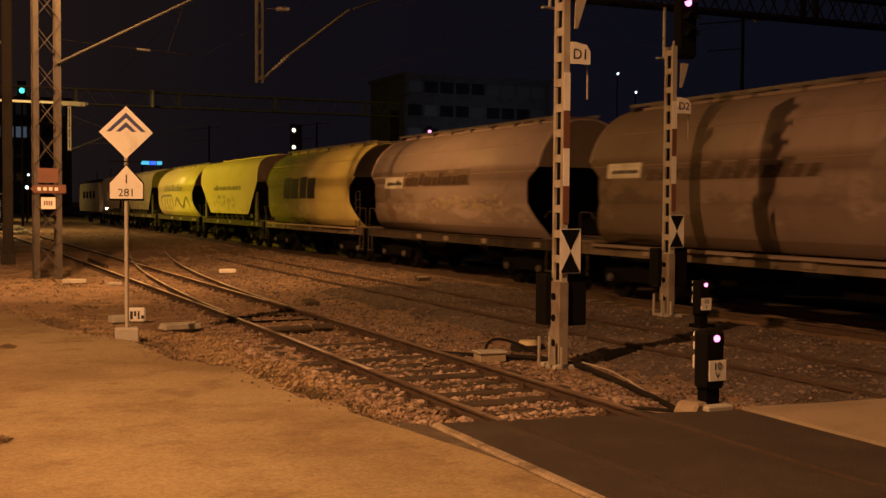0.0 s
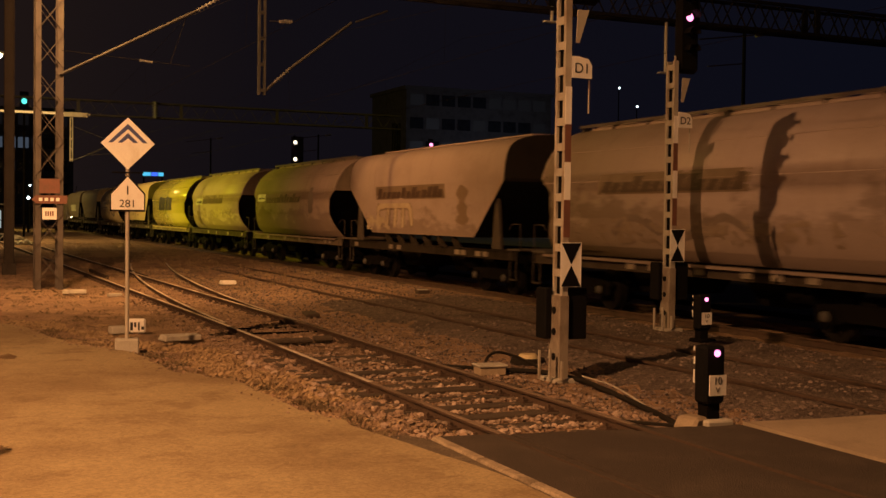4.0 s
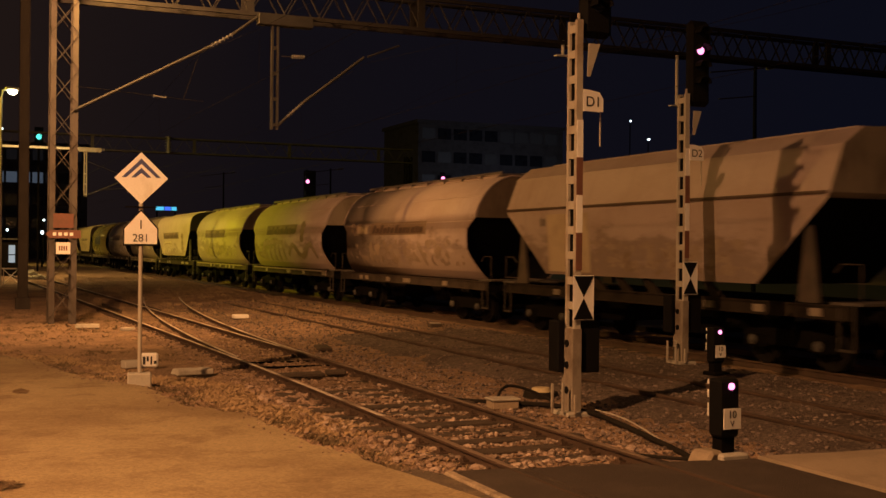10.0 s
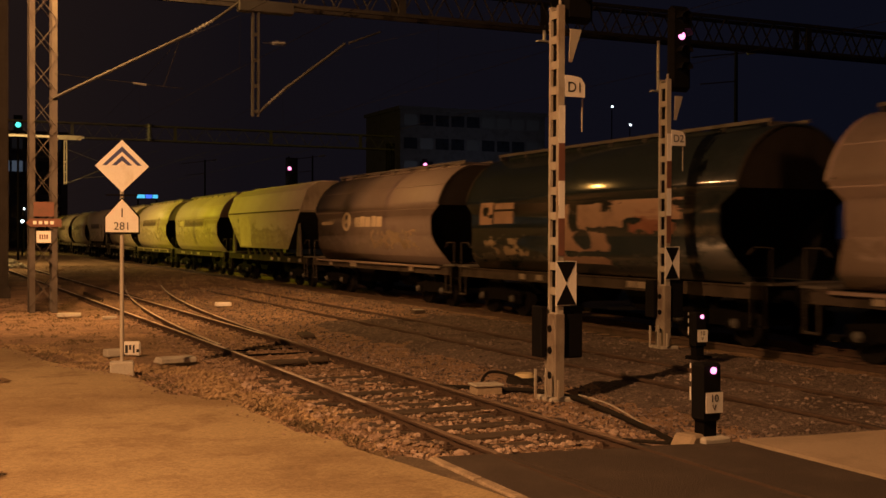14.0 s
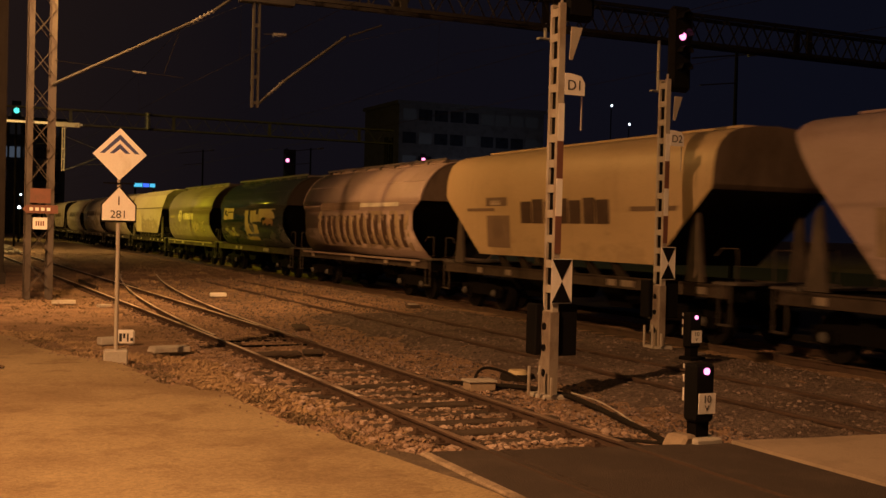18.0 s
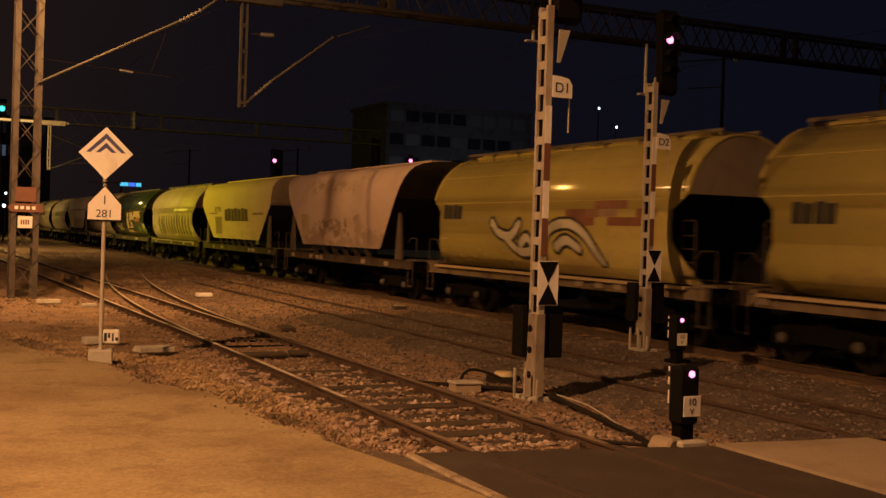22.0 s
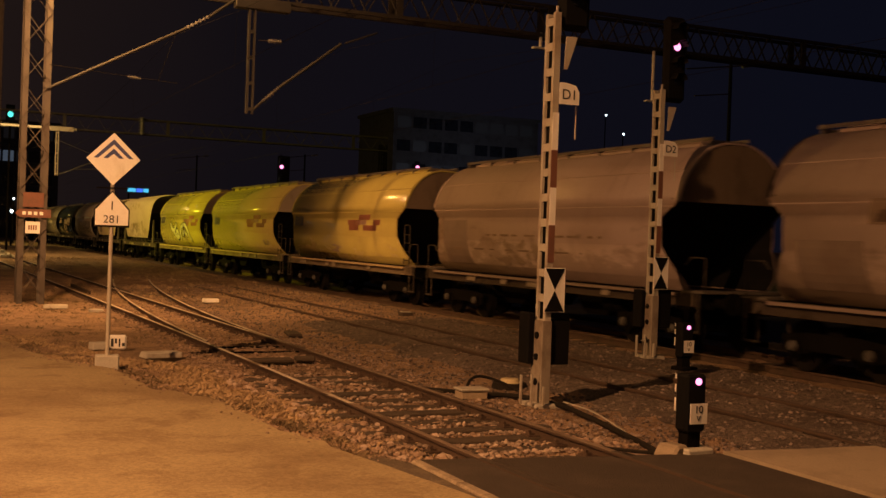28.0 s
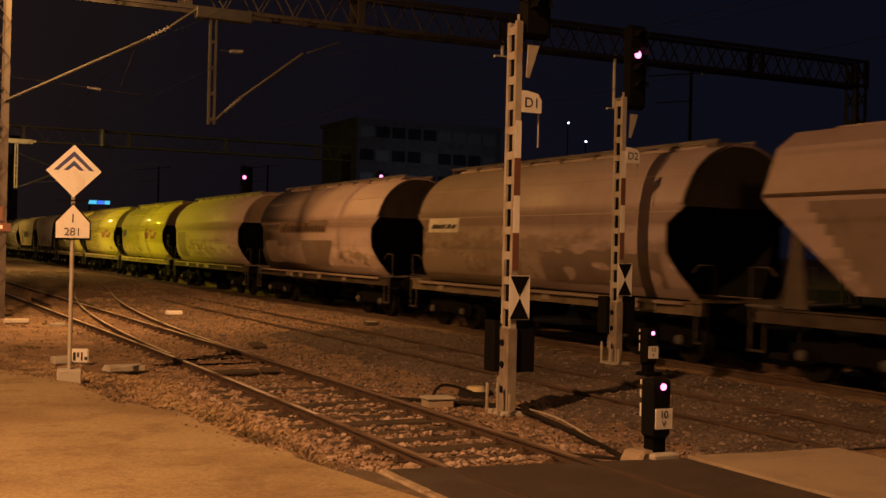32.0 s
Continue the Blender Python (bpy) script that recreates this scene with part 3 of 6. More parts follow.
    return mesh_of("rail_chair", bm, M_RAIL)


CHAIR = chair_mesh()


def track(label, near, far, y0, y1, step, count, extra=None, bend=0.0):
    tr = thing("track", (0, 0, 0), label, "track", kind="structure")
    head = M_RAILTOP if extra else M_RAIL
    for x in (near, far):
        rail(straight(x, -40, 9.9, bend), tr, M_ASPHALT)
        if extra:
            # the painted glint starts past this point on each rail
            dull = 13.6 if x == near else 24.0
            rail(straight(x, 9.9, dull, bend), tr, M_DULLHEAD)
            rail(straight(x, dull, y1, bend), tr, head)
        else:
            rail(straight(x, 9.9, y1, bend), tr, head)
    if extra:
        extra(tr)
    rng = random.Random(int(near * 10))
    for k in range(count):
        y = y0 + k * step
        wide = 1.0
        # the old beds are silted up with dirt
        sunk = -0.112 - 0.04 * min(1, max(0, (y - 15) / 4)) if extra else -0.155
        x = (near + far) / 2
        if extra and y > TOE + 4:
            wide = 1.0 + (y - TOE) ** 2 / (2 * RADIUS) / 2.5
            x += (y - TOE) ** 2 / (4 * RADIUS)
            if y > 46:
                wide, x = 1.0, (near + far) / 2
        ob = new("sleeper", SLEEPERS[k % 3])
        ob.parent = tr
        ob.matrix_basis = pose(x + rng.uniform(-0.04, 0.04), y, sunk + rng.uniform(-0.02, 0.012), 0, 0, rng.uniform(-1.2, 1.2)) @ Matrix.Diagonal((wide, 1, 1, 1))
        if extra and k < 50:
            for x in (near, far):
                ob = new("rail_chair", CHAIR)
                ob.parent = tr
                ob.matrix_basis = pose(x - bend * max(0, y - TOE) ** 1.1 * 0.011, y, 0)
    return tr


def points(tr):
    """The rails of the branch that leaves to the right, with its crossing and check rails."""
    rail(curve(A_NEAR + 0.06, TOE + 2, 56), tr)
    rail(curve(A_FAR, TOE, 56), tr)
    bm = bmesh.new()
    along(bm, [(-0.03, -0.1), (0.03, -0.1), (0.03, 0.01), (-0.03, 0.01)], [(A_FAR - 0.12, y) for y in spread(39, 45, 1)])
    along(bm, [(-0.03, -0.1), (0.03, -0.1), (0.03, 0.01), (-0.03, 0.01)], [(A_NEAR + 0.12, y) for y in spread(39, 45, 1)])
    part("check_rail", bm, M_RAIL, tr)
    for y in (20.6, 21.5):
        bm = bmesh.new()
        rod(bm, (A_NEAR, y, -0.09), (A_FAR, y, -0.09), 0.02)
        part("stretcher_bar", bm, M_DARKSTEEL, tr)


track("rusty track with timber sleepers and a set of points", A_NEAR, A_FAR, 10.25, 90, 0.62, 100, points, 1.0)
track("rusty through track on ballast", B_NEAR, B_FAR, 8.0, 140, 0.62, 110)
track("main track under the goods train", C_NEAR, C_FAR, 8.0, 200, 0.62, 80)

# ballast under the train, a raised bed
bm = bmesh.new()
prism(bm, [(13.0, -0.4), (13.6, -0.19), (17.0, -0.19), (17.6, -0.4)], "y", -40, 300)
solid("ballast_bed", bm, M_GROUND, "dark ballast bed under the goods train", "ballast", kind="structure")


def scatter(name, label, count, seed, region, size, material, lift=0.0):
    """Loose broken stones, joined, resting on the ground."""
    rng = random.Random(seed)
    verts, faces = [], []
    while count:
        x, y = region(rng)
        on = ground_height(x, y) if x > edge_x(y) else 0.0
        s = rng.uniform(*size)
        sx, sy, sz = s * rng.uniform(0.7, 1.3), s * rng.uniform(0.7, 1.3), s * rng.uniform(0.45, 0.9)
        a = rng.uniform(0, 6.28)
        c, d = math.cos(a), math.sin(a)
        b = len(verts)
        for ux, uy, uz in ((1, 0.2, 0), (-0.1, 1, 0.1), (-1, -0.2, 0), (0.1, -1, -0.1), (0.2, 0.1, 1), (0, 0, -1), (0.65, 0.6, 0.6), (-0.6, -0.5, 0.7)):
            ux, uy, uz = ux * sx * rng.uniform(0.8, 1.15), uy * sy * rng.uniform(0.8, 1.15), uz * sz
            verts.append((x + c * ux - d * uy, y + d * ux + c * uy, on + lift + sz * 0.35 + uz))
        for f in ((0, 6, 4), (6, 1, 4), (0, 1, 6), (1, 2, 4), (2, 7, 4), (7, 3, 4), (2, 3, 7), (3, 0, 4), (1, 0, 5), (2, 1, 5), (3, 2, 5), (0, 3, 5)):
            faces.append([b + i for i in f])
        count -= 1
    me = bpy.data.meshes.new(name)
    me.from_pydata(verts, [], faces)
    me.materials.append(material)
    return tagged(new(name, me), label, "stones", kind="stuff")


def strip(x0, x1, y0, y1, power=1.0):
    return lambda rng: (rng.uniform(x0, x1), y0 + (y1 - y0) * rng.random() ** power)


def beside(width, y0, y1):
    def pick(rng):
        y = rng.uniform(y0, y1)
        return edge_x(y) + rng.random() * width, y
    return pick


def between_sleepers(rng):
    return rng.uniform(5.0, 6.8), 10.56 + 0.62 * int(12 * rng.random() ** 1.4) + rng.gauss(0, 0.07)


scatter("ballast_stones", "broken ballast stones round the near track", 7000, 1, strip(4.3, 7.6, 9.9, 34, 1.6), (0.012, 0.04), M_STONE)
# dark stones, toned further down for the shade between them
scatter("ballast_stones", "broken ballast stones between the tracks", 16000, 2, strip(6.9, 13.4, 9.6, 45, 1.4), (0.013, 0.036), M_DARKSTONE)
scatter("ballast_stones", "pale broken stones between the sleepers", 750, 8, between_sleepers, (0.016, 0.045), M_PALESTONE, 0.015)
scatter("gravel", "loose gravel along the edge of the pavement", 420, 5, beside(1.4, 9.9, 24), (0.010, 0.036), M_STONE)
scatter("gravel", "fine grit strewn over the edge of the pavement", 320, 6, lambda rng: (lambda y: (edge_x(y) - 0.3 * rng.random() ** 2, y))(rng.uniform(9.9, 24)), (0.005, 0.02), M_STONE)

# the largest loose stones, one by one


def stone_mesh(seed):
    rng = random.Random(seed)
    bm = bmesh.new()
    bmesh.ops.create_icosphere(bm, subdivisions=1, radius=1.0)
    flat = rng.uniform(0.5, 0.8)
    for v in bm.verts:
        v.co *= 1 + 0.45 * noise.noise(v.co * 1.7 + Vector((seed * 5.1, 0, 0)))
        v.co.z *= flat
    return mesh_of("stone", bm, M_PALESTONE if seed % 3 == 0 else M_STONE)


STONES = [stone_mesh(k) for k in range(8)]
loose = thing("loose_stones", (4.7, 13.0, -0.15), "large loose stones lying beside the near rail", "stones", kind="structure")
rng = random.Random(3)
for k in range(210):
    x, y = rng.uniform(4.3, 5.02), 10.0 + 8 * rng.random() ** 1.3
    if k % 5 == 4:
        x, y = rng.uniform(6.8, 7.6), rng.uniform(9.9, 15)
    s = rng.uniform(0.025, 0.07) * rng.uniform(0.7, 1.25)
    ob = new("stone", STONES[k % 8])
    ob.parent = loose
    ob.matrix_basis = pose(x - 4.7, y - 13.0, ground_height(x, y) + 0.15 + s * 0.3, rng.uniform(-15, 15), rng.uniform(-15, 15), rng.uniform(0, 360)) @ Matrix.Diagonal((s, s, s, 1))

# unseen plain wall added to block low yard light from the ground
bm = bmesh.new()
box(bm, -3.3, -3.0, 50.0, 112.0, -0.4, 7.8)
solid("wall_shed", bm, M_SLAB, "unseen plain wall added to keep yard light off the ground", "wall", kind="structure")

# ballast sheet of the through track, toned down for weaker lamplight, with a ragged edge
xs, ys = spread(8.3, 13.5, 0.26), spread(9.45, 30.0, 0.26)
verts = [(x, y, ground_height(x, y) + 0.014 - 0.06 * max(0, 1 - (x - 8.3 + 0.5 * noise.noise((x, y * 0.8, 7))) / 0.7) - 0.08 * max(0, (y - 27.5) / 2.5 + 0.4 * noise.noise((x, y, 3)))) for y in ys for x in xs]
n = len(xs)
me = bpy.data.meshes.new("ballast_bed")
me.from_pydata(verts, [], [(j * n + i, j * n + i + 1, (j + 1) * n + i + 1, (j + 1) * n + i) for j in range(len(ys) - 1) for i in range(n - 1)])
me.materials.append(M_BALLAST)
for p in me.polygons:
    p.use_smooth = True
tagged(new("ballast_bed", me), "dark ballast bed of the through track", "ballast", kind="structure")

# sheet laid over the ground so the far side stays dark
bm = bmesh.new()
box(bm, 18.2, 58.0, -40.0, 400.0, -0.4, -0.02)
solid("dark_grass_verge", bm, M_DARKSHEET, "near-black sheet standing in for the dark beyond the train", "verge", kind="structure")

# ---- the goods train ----
SIDE, HALF, REACH = 1.5, 5.95, 7.1
TRAIN_X = 15.32


def barrel(z):
    """Half the width of a round-sided hopper at a height."""
    d = (z - 2.5) / (1.86 if z > 2.5 else 1.60)
    return SIDE * max(0.0, 1 - abs(d) ** 2.3) ** 0.5


def panel(z):
    """Half the width of a flat-sided hopper at a height."""
    for (za, wa), (zb, wb) in zip(PANEL, PANEL[1:]):
        if z <= zb:
            return wa + (wb - wa) * (z - za) / (zb - za)
    return PANEL[-1][1]


PANEL = [(1.2, 1.36), (3.2, 1.5), (4.05, 1.18), (4.36, 0.75), (4.40, 0.0)]
SOFT = [(1.2, 1.36), (2.9, 1.49), (3.2, 1.5), (3.55, 1.48), (3.85, 1.42), (4.05, 1.32), (4.2, 1.14), (4.3, 0.88), (4.37, 0.5), (4.40, 0.0)]


def soft_panel(z):
    """Half the width of a flat-sided hopper whose roof is rolled."""
    for (za, wa), (zb, wb) in zip(SOFT, SOFT[1:]):
        if z <= zb:
            return wa + (wb - wa) * (z - za) / (zb - za)
    return 0.0


ROUND_Z = [1.25 + 3.09 * (1 - math.cos(math.pi * k / 22)) / 2 for k in range(23)]


def shell_end(z, half=HALF):
    """How far the side reaches at a height: it is cut back round the open end bays."""
    for (za, ca), (zb, cb) in zip(CUT, CUT[1:]):
        if za <= z <= zb:
            return half - ca - (cb - ca) * (z - za) / (zb - za)
    return half


CUT = [(1.2, 0.05), (1.5, 0.08), (2.15, 0.5), (2.75, 0.5), (3.1, 0.0)]


def build_shell(half=HALF):
    zs = sorted([z for z in ROUND_Z if barrel(z) > 0.05] + [1.5, 2.15, 2.75, 3.1])
    outer = [(-barrel(z), z, shell_end(z)) for z in zs] + [(barrel(z), z, shell_end(z)) for z in reversed(zs)]
    inner = [(x * 0.972, 2.55 + (z - 2.55) * 0.975, e) for x, z, e in outer]
    bm = bmesh.new()
    loops = []
    for ring, s in ((outer, -1), (outer, 1), (inner, 1), (inner, -1)):
        loops.append([bm.verts.new((x, s * e, z)) for x, z, e in ring])
    n = len(outer)
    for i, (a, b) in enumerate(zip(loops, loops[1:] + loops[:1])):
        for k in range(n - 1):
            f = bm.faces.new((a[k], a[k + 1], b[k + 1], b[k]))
            # inner faces near-black: the bay's shade is put into their colour
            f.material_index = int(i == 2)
    for k in (0, n - 1):
        bm.faces.new([l[k] for l in loops])
    return bm


def side_patch(width, half, y0, y1, z0, z1, keep=None, steps=(24, 10), lift=0.006):
    """A thin painted patch that follows the side facing the pavement; keep(u, v) cuts its outline."""
    bm = bmesh.new()
    nu, nv = steps
    vs = {}
    for i in range(nu + 1):
        for j in range(nv + 1):
            z = z0 + (z1 - z0) * j / nv
            vs[i, j] = bm.verts.new((-width(z) - lift, y0 + (y1 - y0) * i / nu, z))
    for i in range(nu):
        for j in range(nv):
            if keep is None or keep((i + 0.5) / nu, (j + 0.5) / nv):
                bm.faces.new((vs[i, j], vs[i, j + 1], vs[i + 1, j + 1], vs[i + 1, j]))
    bmesh.ops.delete(bm, geom=[v for v in bm.verts if not v.link_faces], context="VERTS")
    return bm


def spray(seed, scale=3.0, level=0.0, wide=2.5):
    """An uneven sprayed outline."""
    def keep(u, v):
        edge = min(u, 1 - u) * 5 + 0.0, min(v, 1 - v) * 5
        return noise.noise((u * scale * wide + seed * 9.1, v * scale, seed)) + 0.6 * noise.noise((u * scale * wide * 2.3, v * scale * 2.3, seed + 5)) + 0.4 * noise.noise((u * scale * wide * 5.1, v * scale * 5.1, seed + 7)) > level + 0.5 * max(0, 1 - min(edge))
    return keep


def tall_blocks(u0, u1, z0, z1, count, seed):
    """Tall plain sprayed bars with pale edges, on a stained patch."""
    rng = random.Random(seed)
    step = (u1 - u0) / count
    out = [("stain", u0 - 0.02, u1 + 0.02, z0 - 0.05, z1 + 0.05, spray(seed, 2.5, -0.25, 4), (60, 24))]
    for k in range(count):
        a = u0 + step * (k + rng.uniform(0, 0.08))
        lo, hi = z0 + rng.uniform(0, 0.1), z1 - rng.uniform(0, 0.14)
        bars = [(a, a + step * 0.27), (a + step * rng.uniform(0.48, 0.56), a + step * 0.82)]
        for p, q in bars[:rng.choice((1, 2, 2, 2))]:
            out.append(("dark_edge", p, q, lo, hi, lambda u, v: noise.noise((u * 2 + seed, v * 5, k)) > -0.42, (5, 16)))
            out.append(("black_edge", p - step * 0.05, p, lo, hi - 0.03, None, (1, 8)))
    return out


@lru_cache(None)
def chassis_meshes():
    """Meshes that all wagons share."""
    out = {}
    bm = bmesh.new()
    box(bm, -1.33, -1.25, -6.45, 6.45, 0.98, 1.24)
    box(bm, -1.36, -1.33, -6.45, 6.45, 1.21, 1.24)
    box(bm, -1.36, -1.33, -6.45, 6.45, 0.98, 1.01)
    for tone, m in M_SOLE.items():
        out["solebar_" + tone] = mesh_of("solebar", bm.copy(), m)
    bm.free()
    bm = bmesh.new()
    box(bm, -1.25, 1.25, -6.5, -6.35, 0.92, 1.24)
    box(bm, -1.25, 1.25, 6.35, 6.5, 0.92, 1.24)
    for y in (-4.6, 0, 4.6):
        box(bm, -1.25, 1.25, y - 0.15, y + 0.15, 1.0, 1.22)
    box(bm, -0.25, 0.25, -6.4, 6.4, 0.95, 1.2)
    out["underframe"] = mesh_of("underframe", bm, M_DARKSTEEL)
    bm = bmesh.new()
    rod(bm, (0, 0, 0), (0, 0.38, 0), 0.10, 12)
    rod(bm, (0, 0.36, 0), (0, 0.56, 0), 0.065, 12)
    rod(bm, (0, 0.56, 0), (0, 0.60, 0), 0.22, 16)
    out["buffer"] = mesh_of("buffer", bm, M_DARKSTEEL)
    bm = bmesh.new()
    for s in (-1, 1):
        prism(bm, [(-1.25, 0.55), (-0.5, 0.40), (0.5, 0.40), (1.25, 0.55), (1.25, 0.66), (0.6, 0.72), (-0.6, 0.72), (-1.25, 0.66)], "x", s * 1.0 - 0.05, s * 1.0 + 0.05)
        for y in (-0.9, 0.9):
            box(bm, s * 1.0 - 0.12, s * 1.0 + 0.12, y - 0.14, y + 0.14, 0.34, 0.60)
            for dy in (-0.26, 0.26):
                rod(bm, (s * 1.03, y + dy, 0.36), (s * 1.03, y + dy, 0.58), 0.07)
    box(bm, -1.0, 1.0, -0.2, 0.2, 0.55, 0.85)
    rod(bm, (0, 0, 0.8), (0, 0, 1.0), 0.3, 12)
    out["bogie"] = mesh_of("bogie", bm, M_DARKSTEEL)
    bm = bmesh.new()
    rod(bm, (0, 0, 0), (-0.05, 0, 0), 0.10, 12, 0.09)
    rod(bm, (-0.05, 0, 0), (-0.075, 0, 0), 0.05, 10)
    for k in range(4):
        a = k * math.pi / 2 + 0.4
        rod(bm, (-0.05, 0.072 * math.cos(a), 0.072 * math.sin(a)), (-0.065, 0.072 * math.cos(a), 0.072 * math.sin(a)), 0.016, 6)
    out["axle_cap"] = mesh_of("axle_cap", bm, M_CAP)
    bm = bmesh.new()
    rod(bm, (-0.95, 0, 0), (0.95, 0, 0), 0.08)
    for s in (-1, 1):
        rod(bm, (s * 0.69, 0, 0), (s * 0.82, 0, 0), 0.46, 28)
        rod(bm, (s * 0.66, 0, 0), (s * 0.69, 0, 0), 0.49, 28)
        for k in range(5):
            a = k * 2 * math.pi / 5
            rod(bm, (s * 0.815, 0.3 * math.cos(a), 0.3 * math.sin(a)), (s * 0.835, 0.3 * math.cos(a), 0.3 * math.sin(a)), 0.05, 6)
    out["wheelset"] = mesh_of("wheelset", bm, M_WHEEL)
    bm = bmesh.new()
    sweep(bm, [(0, -0.22, 0), (0, -0.22, 1.2), (0, -0.18, 1.26), (0, 0.18, 1.26), (0, 0.22, 1.2), (0, 0.22, 0)], 0.018, 6)
    out["ladder"] = mesh_of("ladder", bm, M_HANDRAIL)
    bm = bmesh.new()
    rod(bm, (0, -0.22, 0), (0, 0.22, 0), 0.014, 6)
    out["rung"] = mesh_of("rung", bm, M_HANDRAIL)
    for key, s in (("step_near", -1), ("step_far", 1)):
        bm = bmesh.new()
        box(bm, s * 1.32 - 0.03, s * 1.32 + 0.03, 6.2, 6.6, 0.45, 0.49)
        for y in (6.22, 6.58):
            rod(bm, (s * 1.32, y, 0.47), (s * 1.32, y, 1.25), 0.02, 6)
        out[key] = mesh_of("step", bm, M_HANDRAIL)
        bm = bmesh.new()
        sweep(bm, [(s * 1.25, 6.66, 1.28), (s * 1.25, 6.66, 1.95), (s * 1.25, 6.2, 1.95), (s * 1.25, 6.02, 1.8)], 0.016)
        out[key.replace("step", "rail")] = mesh_of("handrail", bm, M_HANDRAIL)
    bm = bmesh.new()
    box(bm, -1.3, 1.3, 5.98, 6.72, 1.245, 1.29)
    for tone, m in M_SOLE.items():
        out["end_platform_" + tone] = mesh_of("end_platform", bm.copy(), m if tone == "pale" else M_BROWN)
    bm.free()
    bm = bmesh.new()
    prism(bm, [(-1.2, 1.24), (1.2, 1.24), (0.45, 0.5), (-0.45, 0.5)], "x", -0.75, 0.75)
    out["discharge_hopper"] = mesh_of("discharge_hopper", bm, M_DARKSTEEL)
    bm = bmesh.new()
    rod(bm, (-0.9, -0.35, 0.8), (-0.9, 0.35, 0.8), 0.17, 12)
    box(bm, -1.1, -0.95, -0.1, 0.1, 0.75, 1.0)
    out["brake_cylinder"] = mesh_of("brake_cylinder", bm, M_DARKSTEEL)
    bm = bmesh.new()
    box(bm, -1.375, -1.345, -0.15, 0.15, 1.03, 1.17)
    out["data_panel"] = mesh_of("data_panel", bm, MARKS["plate"])
    return out


def use(name, me, parent, m=None, label=""):
    ob = new(name, me)
    ob.parent = parent
    if m is not None:
        ob.matrix_basis = m
    return tagged(ob, label) if label else ob


WHEELSETS, WAGONS = [], []


def chassis(w, seed, sole="brown"):
    c = chassis_meshes()
    rng = random.Random(seed)
    for e in (0, 180):
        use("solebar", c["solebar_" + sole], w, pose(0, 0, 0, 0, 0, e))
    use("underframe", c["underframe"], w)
    for s in (-1, 1):
        for e in (0, 180):
            use("buffer", c["buffer"], w, pose(0, 0, 0, 0, 0, e) @ pose(s * 0.87, 6.5, 1.06))
    for y in (-4.6, 4.6):
        b = use("bogie", c["bogie"], w, pose(0, y, 0))
        for dy in (-0.9, 0.9):
            WHEELSETS.append((use("wheelset", c["wheelset"], b, pose(0, dy, 0.46)), dy))
            for side in (0, 180):
                use("axle_cap", c["axle_cap"], b, pose(0, dy, 0.47, 0, 0, side) @ pose(-1.12, 0, 0))
    for e in (0, 180):
        m = pose(0, 0, 0, 0, 0, e)
        use("end_platform", c["end_platform_" + sole], w, m)
        for s in ("near", "far"):
            use("step", c["step_" + s], w, m)
            use("handrail", c["rail_" + s], w, m)
    for y in (-2.0, 2.0):
        use("discharge_hopper", c["discharge_hopper"], w, pose(0, y, 0))
    use("brake_cylinder", c["brake_cylinder"], w, pose(0, rng.uniform(-3.2, -2.6), 0))
    for y in sorted(rng.uniform(-5.8, 5.8) for _ in range(rng.randint(4, 7))):
        use("data_panel", c["data_panel"], w, pose(0, y, 0), "small pale data panel on the frame")


